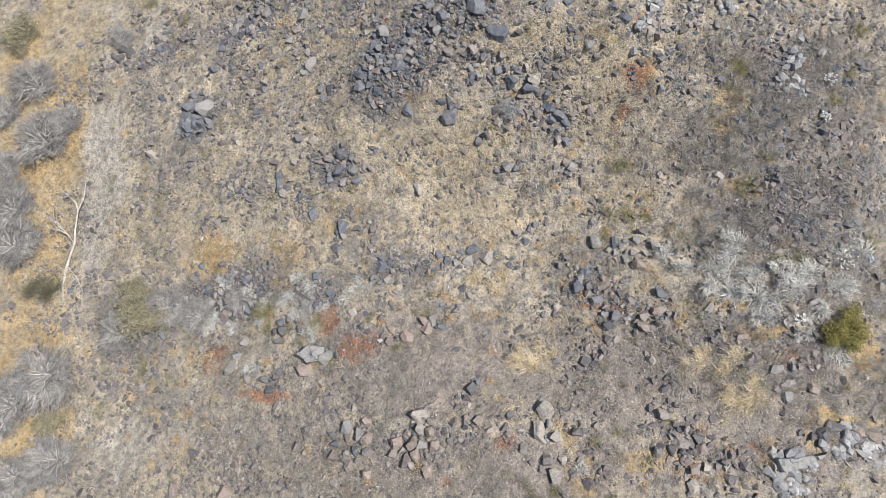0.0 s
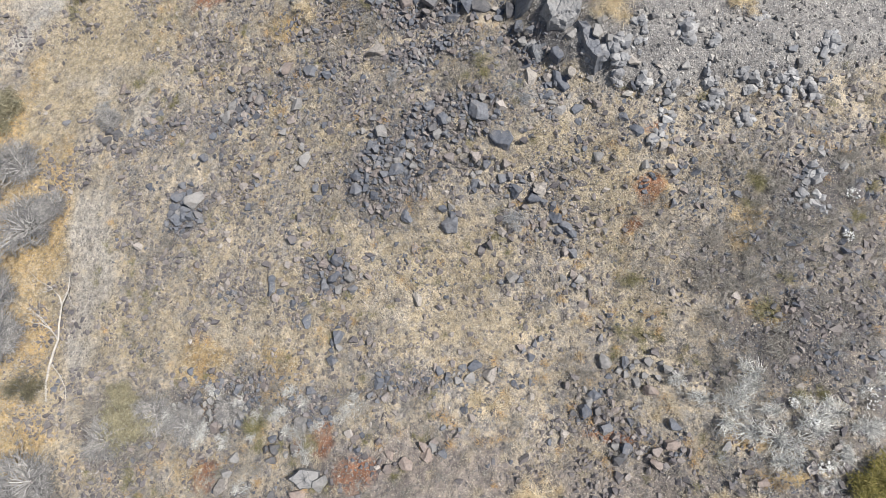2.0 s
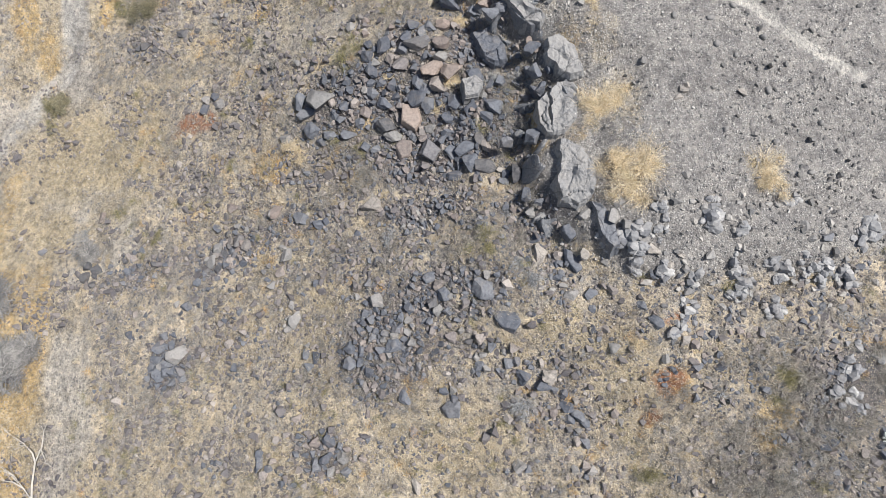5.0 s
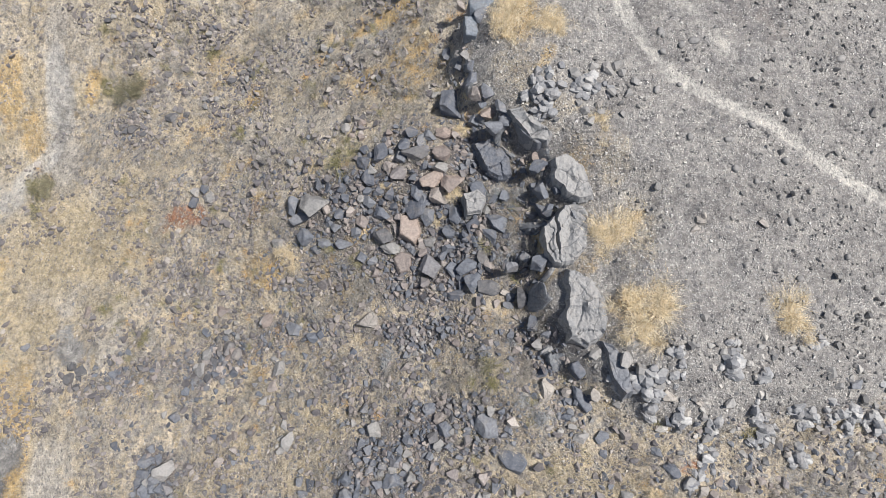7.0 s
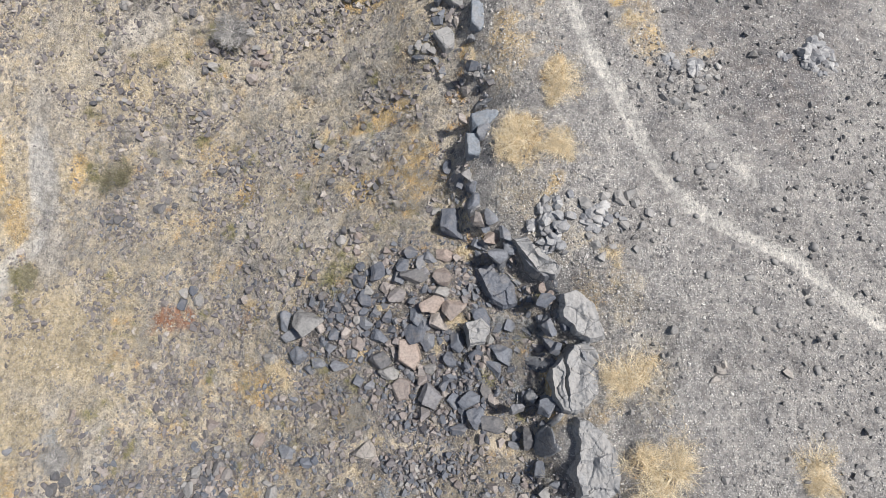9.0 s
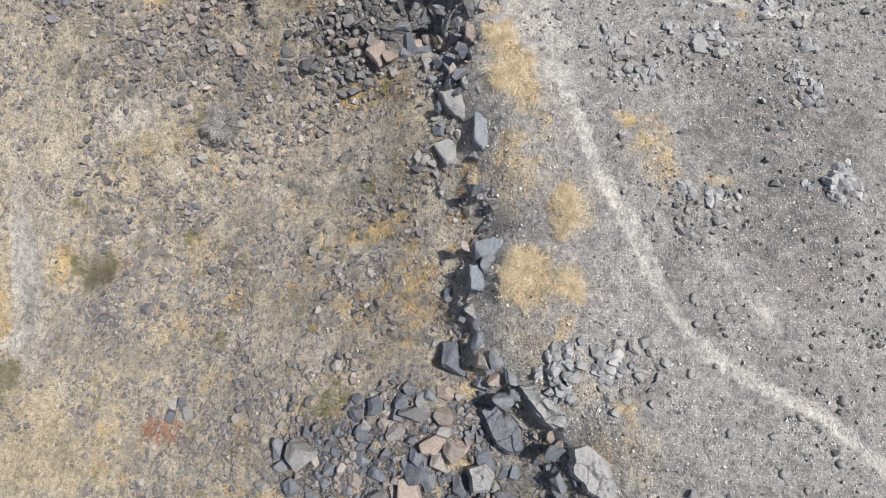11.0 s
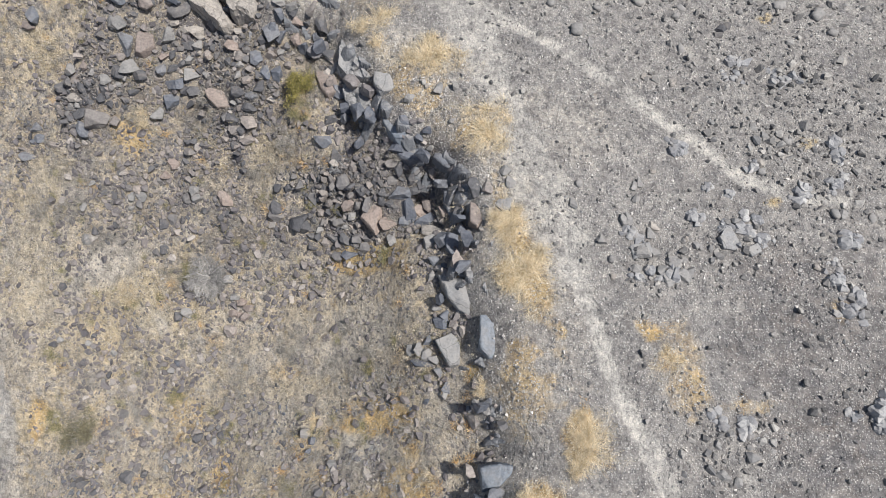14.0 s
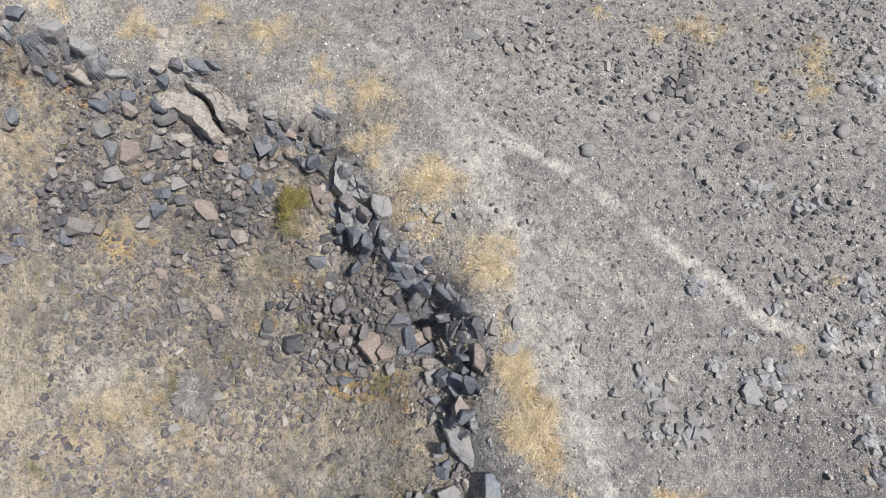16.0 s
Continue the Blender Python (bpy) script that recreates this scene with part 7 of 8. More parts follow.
for place in (
        (4.84, 16.1, 0.45, 0.47, 0), (6.44, 15.65, 0.6, 0.23, -40), (6.87, 15.13, 0.56, 0.39, -45), (7.8, 15.24, 0.26, 0.23, 0), (7.4, 14.76, 0.48, 0.39, 0),
        (4.85, 15.58, 0.26, 0.31, 0), (-1.04, 24.13, 0.92, 0.81, 0), (-0.62, 23.88, 0.56, 0.81, 0), (-0.68, 24.45, 0.43, 0.58, 30), (-1.46, 26.41, 0.43, 0.77, 0),
        (-0.84, 26.3, 0.38, 0.62, 0), (1.2, 24.46, 0.5, 0.95, 30), (1.84, 23.31, 0.53, 1.05, 45), (0.41, 23.75, 0.5, 0.87, 0), (0.15, 23.19, 0.54, 0.56, 0),
        (1.61, 22.81, 0.44, 0.67, 25), (0.75, 21.85, 0.77, 0.63, 0), (1.02, 21.25, 0.71, 0.91, 10),
):
    boulder("d", *place)
for place in (
        (2.15, 20.43, 0.39, 0.32, 0), (-5.92, 24.87, 0.48, 0.96, 10), (-5.66, 24.32, 0.96, 0.5, 0), (-2.33, 24.08, 0.63, 0.51, 0), (1.84, 25.03, 0.79, 0.52, -10),
        (2.11, 24.13, 0.49, 0.43, 0), (0.28, 27.61, 0.99, 1.12, 0), (1.02, 28.12, 0.5, 0.87, -20), (0.08, 29.75, 0.35, 0.68, 0), (0.52, 28.85, 0.43, 0.45, 0),
        (1.48, 27.43, 0.5, 0.56, 0), (1.26, 27.29, 0.34, 0.57, 20), (1.92, 26.92, 0.41, 0.73, 20), (1.09, 26.84, 0.55, 0.44, 0), (2.03, 26.48, 0.42, 0.52, 0),
        (5.03, 26.15, 0.28, 0.21, 0),
):
    boulder("d", *place)
for place in (
        (-0.94, 39.67, 0.58, 0.6, 0), (-0.58, 39.82, 0.83, 0.47, -35), (-0.1, 39.35, 0.45, 0.42, -20), (-2.62, 39.49, 0.89, 1.23, 0), (-2.03, 39.27, 0.63, 0.57, 0),
        (-3.55, 40.07, 0.51, 0.58, 0), (-2.62, 43.49, 0.25, 0.43, 0), (-2.5, 42.8, 0.29, 0.3, 0), (-16.83, 48.14, 0.59, 0.44, 0), (-10.79, 46.12, 0.48, 0.41, 0),
        (-7.9, 46.06, 0.68, 0.53, 0), (-14.27, 46.22, 0.27, 0.43, 0), (-0.09, 25.84, 0.72, 0.7, 0), (-0.45, 25.02, 0.98, 0.66, 35), (0.29, 24.81, 0.88, 0.87, 0),
        (-0.02, 26.55, 0.63, 0.48, 0), (-3.17, 27.67, 0.37, 0.34, 0), (-3.57, 27.2, 0.33, 0.24, 0),
):
    boulder("p", *place)
for place in (
        (-3.15, 27.07, 0.32, 0.33, 0), (-2.03, 26.94, 0.27, 0.23, 0), (3.1, 25.26, 0.32, 0.55, 0), (1.49, 26.92, 0.55, 0.48, 0),
):
    boulder("p", *place)
for place in (
        (-1.95, 38.78, 0.34, 0.61, 0), (-0.58, 38.35, 0.45, 0.55, 0), (1.87, 40.13, 0.39, 0.36, 0), (2.03, 39.73, 0.31, 0.44, 0), (-1.2, 34.76, 0.35, 0.41, 0),
        (-0.69, 34.57, 0.35, 0.48, 0), (-0.95, 34.73, 0.35, 0.44, 0), (-0.45, 34.38, 0.38, 0.32, 0), (0.86, 32.97, 0.39, 0.22, -30), (1.17, 32.74, 0.35, 0.26, 0),
        (-1.2, 42.86, 0.4, 0.34, 0), (-0.26, 43.08, 0.36, 0.42, 0), (-0.55, 41.41, 0.36, 0.33, 0), (-1.23, 41.39, 0.41, 0.38, 0), (0.2, 41.98, 0.24, 0.21, 0),
        (-12.59, 47.39, 0.57, 1.24, 30), (-12.14, 45.87, 0.98, 0.55, 10), (-10.53, 46.78, 0.55, 0.64, 0),
):
    boulder("g", *place)
for place in (
        (-11.29, 44.35, 0.56, 0.58, 0), (-9.72, 45.47, 0.66, 0.57, 0), (-15.12, 46.31, 0.6, 0.63, 0), (-5.95, 47.03, 0.45, 0.34, 0), (-6.5, 47.34, 0.41, 0.3, 0),
        (-5.54, 46.95, 0.49, 0.47, 0), (-13.92, 45.89, 0.27, 0.28, 0), (5.39, 38.31, 0.31, 0.43, 0), (6.16, 37.88, 0.24, 0.43, 0), (6.75, 36.95, 0.51, 0.44, 0),
        (5.79, 39.44, 0.21, 0.4, 0), (5.82, 39.0, 0.31, 0.22, 20), (4.64, 37.69, 0.31, 0.32, 0), (12.09, 38.42, 0.28, 0.4, 0), (7.46, 37.47, 0.24, 0.25, 0),
        (7.1, 37.64, 0.17, 0.25, 0), (7.91, 37.36, 0.2, 0.32, 0), (8.11, 37.13, 0.24, 0.35, 20),
):
    boulder("g", *place)
for place in (
        (14.15, 46.56, 0.2, 0.17, 0), (5.61, 18.8, 0.48, 0.5, 0), (5.42, 18.31, 0.48, 0.5, 0), (5.88, 18.03, 0.44, 0.42, 0), (6.16, 17.67, 0.4, 0.38, 0),
        (6.36, 17.46, 0.37, 0.38, 0), (7.07, 16.42, 0.3, 0.54, 0), (11.34, 17.86, 0.29, 0.42, 0), (7.38, 18.68, 0.26, 0.23, 0), (4.22, 16.04, 0.56, 0.35, 0),
        (3.97, 16.39, 0.3, 0.23, 0), (4.58, 14.26, 0.23, 0.36, 0), (5.59, 14.34, 0.38, 0.39, 0), (11.29, 16.32, 0.26, 0.23, 0), (12.74, 16.32, 0.23, 0.35, 0),
        (9.58, 16.72, 0.22, 0.31, 0), (8.63, 18.53, 0.22, 0.23, 0), (9.36, 17.9, 0.25, 0.3, 0),
):
    boulder("g", *place)
for place in (
        (5.25, 17.05, 0.26, 0.23, 0), (-0.11, 25.4, 0.84, 0.44, 0), (-1.93, 22.85, 1.02, 0.55, 0), (1.46, 23.76, 0.33, 0.34, 0), (-0.56, 22.92, 0.47, 0.4, 0),
        (-4.99, 24.66, 1.23, 1.13, 0), (-3.1, 24.67, 0.36, 0.33, 0), (-3.82, 27.64, 0.42, 0.44, 0), (-6.18, 26.74, 0.35, 0.31, 0), (-6.67, 23.55, 0.49, 0.46, 0),
        (-2.65, 25.61, 0.36, 0.37, 0), (0.74, 29.01, 0.43, 0.44, 0), (-0.35, 28.25, 0.53, 0.32, 30), (4.3, 27.53, 0.45, 0.51, 0), (5.35, 27.69, 0.41, 0.55, 0),
        (5.66, 27.81, 0.37, 0.42, 0), (5.8, 27.47, 0.28, 0.29, 0), (6.23, 27.18, 0.48, 0.23, -35),
):
    boulder("g", *place)
for place in (
        (5.39, 26.79, 0.32, 0.29, 0), (5.96, 26.77, 0.28, 0.33, 0), (4.87, 27.74, 0.41, 0.34, 0), (5.72, 26.07, 0.2, 0.29, 0), (4.36, 26.52, 0.28, 0.25, 0),
        (4.55, 26.24, 0.32, 0.29, 0),
):
    boulder("g", *place)
for place in (
        (-1.67, 25.43, 0.66, 0.59, 0), (-2.31, 26.24, 0.62, 0.69, 0), (-1.13, 26.76, 0.6, 0.49, 0), (-0.55, 26.49, 0.51, 0.44, 0), (-2.02, 24.72, 0.44, 0.55, 0),
        (-1.03, 24.67, 0.39, 0.81, -10), (-0.53, 22.02, 0.88, 0.92, 0), (0.24, 21.84, 0.49, 0.68, 0), (0.36, 20.88, 0.56, 0.46, 0), (-5.4, 23.58, 0.76, 0.69, 0),
        (-4.5, 24.48, 0.38, 0.49, 0), (-3.99, 24.24, 0.42, 0.48, 0), (-4.11, 23.76, 0.46, 0.48, 0), (-4.58, 23.26, 0.59, 0.44, 0), (-3.1, 23.88, 0.5, 0.66, 0),
        (-3.72, 24.77, 0.32, 0.43, 0), (-3.79, 23.18, 0.69, 0.48, 0), (-2.87, 24.93, 0.41, 0.33, 0),
):
    boulder("t", *place)
for place in (
        (-4.94, 23.1, 0.52, 0.44, 0), (-2.68, 22.42, 0.45, 0.37, 0), (-3.13, 22.61, 0.5, 0.52, 0), (-3.54, 24.23, 0.37, 0.43, 0), (-3.33, 23.52, 0.41, 0.38, 0),
):
    boulder("t", *place)

# ---- heaps of stones ----
for place in (
        (-7.88, 37.04, 0.51, 0.61, 16), (-0.86, -0.27, 0.89, 0.86, 30), (0.89, 0.47, 0.5, 0.41, 9), (-2.04, 3.64, 0.48, 0.32, 5), (-0.52, 4.16, 0.43, 0.32, 5),
):
    heap("p", *place)
for place in (
        (-8.36, 35.91, 0.47, 0.29, 9), (-14.95, 36.0, 0.54, 0.31, 8), (-14.0, 34.51, 0.62, 0.39, 8), (-13.0, 36.32, 0.29, 0.26, 4), (-14.25, 35.51, 0.44, 0.26, 6),
        (-10.6, 36.88, 0.48, 0.35, 6), (-14.77, 30.89, 0.87, 0.56, 22), (-16.31, 29.9, 0.34, 0.26, 4), (-9.1, 31.66, 0.45, 0.43, 12), (-13.67, 33.05, 0.49, 0.36, 8),
        (-10.12, 32.44, 0.42, 0.29, 6), (-5.42, 31.33, 0.29, 0.18, 5), (-2.86, 29.53, 0.37, 0.35, 12), (-1.9, 28.62, 0.57, 0.37, 14), (-6.4, 28.61, 0.25, 0.26, 4),
        (-4.23, 30.31, 0.28, 0.29, 5), (-5.55, 29.53, 0.29, 0.21, 4), (-16.4, 36.14, 0.35, 0.37, 7),
):
    heap("n", *place)
for place in (
        (-16.14, 38.03, 0.45, 0.42, 9), (-15.07, 37.32, 0.39, 0.26, 5), (-14.06, 30.0, 0.38, 0.35, 7), (-6.88, 31.53, 0.26, 0.18, 3), (-3.88, 31.13, 0.32, 0.21, 4),
        (-14.61, 42.72, 0.32, 0.24, 4), (-14.3, 41.86, 0.23, 0.48, 5), (-11.65, 42.15, 0.56, 0.35, 7), (-10.33, 41.3, 0.67, 0.33, 9), (-8.78, 40.87, 0.31, 0.32, 3),
        (-11.14, 40.44, 0.56, 0.47, 8), (-8.43, 38.31, 0.33, 0.46, 6), (-7.95, 42.95, 0.38, 0.31, 5), (-9.97, 43.17, 0.35, 0.32, 5), (-12.42, 41.36, 0.45, 0.48, 7),
        (-9.77, 42.14, 0.44, 0.28, 6), (-11.56, 39.42, 0.36, 0.24, 4), (-6.16, 41.04, 0.41, 0.3, 6),
):
    heap("n", *place)
for place in (
        (-5.44, 41.09, 0.45, 0.39, 8), (-4.13, 39.9, 0.6, 0.46, 14), (-3.5, 39.27, 0.68, 0.55, 16), (-4.61, 39.42, 0.49, 0.47, 10), (-1.37, 40.61, 0.66, 0.53, 12),
        (-1.97, 40.96, 0.27, 0.61, 6), (-9.91, 45.85, 1.08, 0.81, 22), (-7.25, 45.3, 0.7, 0.87, 20), (-5.99, 45.91, 0.71, 0.87, 20), (-7.88, 43.48, 0.46, 0.8, 10),
        (-12.69, 45.67, 0.88, 0.83, 16), (-14.9, 45.02, 0.68, 0.62, 14), (-9.2, 19.85, 1.02, 1.07, 34), (0.02, 16.64, 0.85, 0.77, 46), (-9.68, 18.48, 0.82, 0.48, 14),
        (-12.79, 19.08, 0.72, 0.3, 9), (-15.71, 17.97, 0.49, 0.36, 7), (-14.55, 19.4, 0.55, 0.26, 6),
):
    heap("n", *place)
for place in (
        (0.77, 14.96, 0.67, 0.51, 14), (-3.69, 27.81, 0.66, 0.37, 12), (-9.39, 32.21, 0.78, 0.38, 8), (-15.19, 30.35, 0.66, 0.4, 7), (-12.43, 30.43, 0.53, 0.45, 6),
        (-5.71, 28.01, 0.47, 0.24, 6), (-7.86, 27.34, 0.53, 0.3, 6), (-10.72, 26.41, 0.75, 0.37, 7), (5.33, 5.72, 0.78, 0.59, 18), (6.31, 4.26, 0.66, 0.43, 16),
        (7.48, 4.17, 0.65, 0.55, 14), (7.44, -0.41, 0.71, 0.63, 20), (-3.35, -0.09, 0.94, 0.64, 14), (12.25, 0.09, 1.13, 0.44, 26), (11.5, 2.18, 0.47, 0.28, 7),
        (-9.63, 18.97, 0.91, 0.51, 12), (4.63, 11.7, 0.36, 0.37, 5), (11.53, 8.85, 0.54, 0.39, 6),
):
    heap("n", *place)
for place in (
        (10.81, 1.29, 0.36, 0.37, 6), (-6.32, 4.32, 0.78, 0.53, 9), (-16.37, 19.06, 0.58, 0.55, 5),
):
    heap("n", *place)
for place in (
        (-11.02, 34.82, 0.34, 0.3, 6), (-10.86, 31.15, 0.46, 0.39, 9), (-5.01, 31.94, 0.38, 0.44, 6), (-16.93, 43.98, 0.57, 0.5, 9), (-17.86, 43.68, 0.33, 0.2, 3),
        (-0.97, 39.48, 0.84, 0.48, 12), (-0.01, 39.69, 0.34, 0.79, 10), (-1.02, 41.87, 0.56, 0.51, 14), (-1.71, 41.83, 0.38, 0.52, 8), (-0.4, 37.46, 0.41, 0.43, 8),
        (-0.13, 35.75, 0.43, 0.56, 10), (-0.06, 33.86, 0.24, 0.73, 10), (0.94, 32.68, 0.33, 0.59, 10), (1.39, 32.34, 0.23, 0.57, 8), (3.83, 16.94, 0.38, 0.44, 8),
        (-4.27, 8.0, 0.21, 0.99, 9), (-2.14, 6.68, 0.59, 0.36, 9), (1.12, 1.84, 0.2, 0.34, 4),
):
    heap("d", *place)
for place in (
        (-11.6, 14.93, 0.8, 0.95, 14), (13.67, 13.19, 0.63, 0.44, 12), (3.31, 7.72, 0.32, 0.48, 5),
):
    heap("d", *place)
for place in (
        (-1.93, 15.15, 1.35, 0.81, 44), (0.8, 19.05, 0.54, 0.48, 14), (-6.01, 21.99, 0.56, 0.28, 8), (-6.39, 18.98, 0.48, 0.36, 6), (-7.06, 17.96, 0.56, 0.45, 8),
        (-11.32, 16.93, 0.46, 0.34, 5), (-8.09, 15.43, 0.3, 0.32, 5), (-5.15, 14.6, 0.37, 0.47, 6), (-4.97, 19.71, 0.55, 0.36, 7), (-2.79, 16.74, 0.78, 0.45, 14),
        (1.33, 16.61, 0.36, 0.45, 8), (2.43, 13.69, 0.55, 0.46, 12), (-2.95, 14.18, 0.78, 0.54, 18), (-1.82, 26.13, 1.45, 0.95, 40), (1.8, 20.71, 0.73, 0.38, 10),
        (2.88, 19.32, 0.43, 0.38, 6), (-4.38, 10.96, 1.14, 0.75, 22), (-6.97, 10.58, 0.49, 0.57, 7),
):
    heap("t", *place)
for place in (
        (-5.66, 9.27, 0.34, 0.5, 6), (0.14, 12.82, 0.27, 0.43, 4), (-2.46, 15.02, 1.39, 1.07, 44), (1.49, 14.29, 0.67, 0.7, 14), (3.94, 12.3, 0.76, 0.37, 9),
        (0.37, 16.01, 1.33, 0.61, 26), (7.38, 13.86, 0.34, 0.31, 5), (2.65, 10.62, 0.68, 0.29, 7), (4.9, 10.32, 0.54, 0.28, 6),
):
    heap("t", *place)
for place in (
        (-0.96, 19.21, 0.69, 0.5, 22), (-9.38, 5.75, 1.86, 0.67, 40), (0.14, 6.85, 0.59, 0.38, 9), (-6.21, 16.15, 0.39, 0.52, 6), (5.9, 12.18, 0.31, 0.32, 5),
        (7.24, 6.93, 0.86, 0.59, 12),
):
    heap("g", *place)
for place in (
        (3.47, 0.19, 0.41, 0.39, 7),
):
    heap("w", *place)

# ---- tussocks and shrubs ----
for place in (
        (5.43, 22.36, 1.07), (6.08, 20.01, 1.09), (2.39, 29.95, 0.95), (3.53, 29.48, 0.67), (0.79, 26.65, 0.42), (0.4, 24.56, 0.46), (3.93, 31.53, 0.79),
        (3.7, 32.38, 0.47), (5.09, 25.99, 0.47), (10.28, 19.3, 0.83), (-10.81, 50.48, 0.87), (-8.31, 51, 0.75), (-6.11, 50.1, 0.89), (-2.61, 47.79, 0.82),
        (-4.37, 48.64, 0.68), (-2.44, 45.6, 0.93), (-0.4, 44.18, 1.08), (1.32, 41.65, 1.04), (2.03, 38.15, 0.9), (2.34, 36.65, 1.11), (11.17, 45.86, 0.33),
        (8.92, 50.05, 0.9), (12.93, 49.37, 0.7), (12.73, 48.52, 0.69), (12.58, 47.47, 0.58), (7.38, 49.91, 0.6), (10.57, 47.67, 0.38), (5.48, 50.89, 0.45),
        (2.91, 35.74, 0.31), (2.36, 29.9, 0.8),
):
    tussock("s", *place)
for place in (
        (3.74, 29.42, 0.52), (3.85, 31.99, 0.75), (6.29, 34.11, 0.43), (11.61, 40.88, 0.33), (10, 38.89, 0.32), (5.97, 19.47, 1.1), (10.32, 19.91, 0.81),
        (5.38, 22.1, 0.84), (6.31, 14.7, 0.63), (9.92, 1.32, 0.82), (9.64, 2.34, 0.75), (3.17, 2.45, 0.97), (1.7, 5.69, 1.01), (1.05, 33.48, 0.44),
        (0.78, 26.72, 0.44), (0.46, 24.56, 0.47), (-0.19, 23.77, 0.4), (-2.03, 25.03, 0.36), (-5.97, 22.98, 0.79), (1.97, 38.54, 0.77), (2.54, 36.88, 0.7),
        (2.15, 36.39, 0.55), (3.86, 32.16, 0.55), (3.55, 31.28, 0.48), (2.23, 30.01, 0.64), (2.36, 29.25, 0.56), (3.67, 29.38, 0.43), (6.02, 22.4, 0.78),
        (6.41, 20.07, 0.75), (6.12, 19.4, 0.61),
):
    tussock("s", *place)
for place in (
        (2.18, 29.67, 0.73), (3.59, 29.43, 0.65), (10.42, 19.48, 0.58), (-0.28, 44.42, 0.97), (1.5, 41.99, 0.83), (2.23, 36.69, 0.86), (1.98, 38.15, 0.68),
        (-2.75, 47.89, 0.68), (-1.91, 46.15, 0.54), (9.39, 1.08, 0.79), (-4.64, 32.27, 0.39), (-3.74, 29.96, 0.49), (3, 2.67, 0.74), (8.67, 2.47, 0.65),
        (-11.9, 44.44, 0.78), (-12.93, 37.98, 0.72), (-4.64, 32.51, 0.54), (0.72, 26.66, 0.33), (-0.11, 23.89, 0.26),
):
    tussock("s", *place)
for place in (
        (-7.78, 2.69, 0.47), (4.46, -0.95, 0.4), (10.24, 5.88, 0.57), (10.81, 4.57, 0.58), (11.15, 3.84, 0.49), (11.86, 4.71, 0.54), (12.62, 5.3, 0.54),
        (13.39, 4.84, 0.5), (10.83, 5.43, 0.52), (9.55, 5.9, 0.49), (12.37, 3.89, 0.45), (12.73, 2.71, 0.48), (11.76, 5.77, 0.47), (10.2, 4.84, 0.47),
        (11.83, 3.13, 0.37), (8.84, 5.88, 0.5), (8.39, 6.51, 0.47), (12.62, 4.19, 0.38), (-4.94, 5.1, 0.37), (-5.37, 5.97, 0.42), (-5.66, 4.79, 0.46),
        (-3.3, 5.84, 0.5),
):
    tussock("w", *place)
for place in (
        (3.1, 16.48, 0.7), (2.56, 12.75, 0.66), (2.71, 16.98, 0.47), (2.75, 12.69, 0.68),
):
    tussock("h", *place)
for place in (
        (12.45, 12.05, 0.58), (15.3, 14.23, 0.65), (14.02, 14.44, 0.64), (13.05, 10.87, 0.59),
):
    tussock("g", *place)
for place in (
        (9.81, 4.83, 0.78), (11.79, 5.11, 0.69), (11.24, 4.54, 0.69), (12.37, 5.39, 0.61), (10.35, 6.26, 0.64), (9.73, 5.68, 0.56), (10.7, 3.97, 0.57),
        (13.34, 4.88, 0.49), (10.57, 6.57, 0.68), (14.55, 6.09, 0.66),
):
    tussock("w", *place)
for place in (
        (-17.21, 20.86, 0.74), (2.07, 24.32, 0.43), (2.31, 22.2, 0.63), (-2.55, 31.51, 0.67), (-1.99, 18.59, 0.58), (2.46, 17.36, 0.45), (1.69, 24.23, 0.38),
        (2.71, 24.06, 0.38), (2.02, 23.17, 0.34),
):
    tussock("h", *place)
for place in (
        (14.09, 10.65, 0.59), (15.96, 11.34, 0.56), (11.85, 10.94, 0.55), (14.45, 11.57, 0.59), (15.34, 10.79, 0.63), (14.3, 14.25, 0.63), (15.32, 13.99, 0.6),
        (12.59, 15.65, 0.63), (10.09, 14.57, 0.61), (14.56, 7.9, 0.48), (11.66, 7.85, 0.68),
):
    tussock("g", *place)
for place in (
        (13.59, 6.07, 0.4),
):
    tussock("w", *place)
for place in (
        (10.22, 9.71, 0.66), (11.34, 12.76, 0.52), (15, 7.16, 0.57), (9.74, 6.82, 0.63), (11.53, 11.82, 0.68), (9.87, 8.89, 0.74), (11.81, 13.52, 0.65),
        (14.47, 14.26, 0.64), (11.64, 7.61, 0.74), (10.29, 14.25, 0.68), (14.46, 13.65, 0.44), (13.67, 12.06, 0.44), (11.14, 11.08, 0.65), (15.53, 10.6, 0.44),
        (11.33, 10.32, 0.69), (16.16, 13.99, 0.46), (13.45, 7.62, 0.65), (12.25, 11.11, 0.74), (12.09, 6.66, 0.5), (12.91, 8.95, 0.64), (11.94, 11.47, 0.6),
        (16.42, 9.11, 0.44), (15.4, 8.74, 0.57), (10.27, 13.69, 0.55), (11, 10, 0.6), (11.74, 13.43, 0.65), (9.62, 9.92, 0.61), (12.11, 12.29, 0.62),
        (9.57, 10.1, 0.45),
):
    tussock("g", *place)
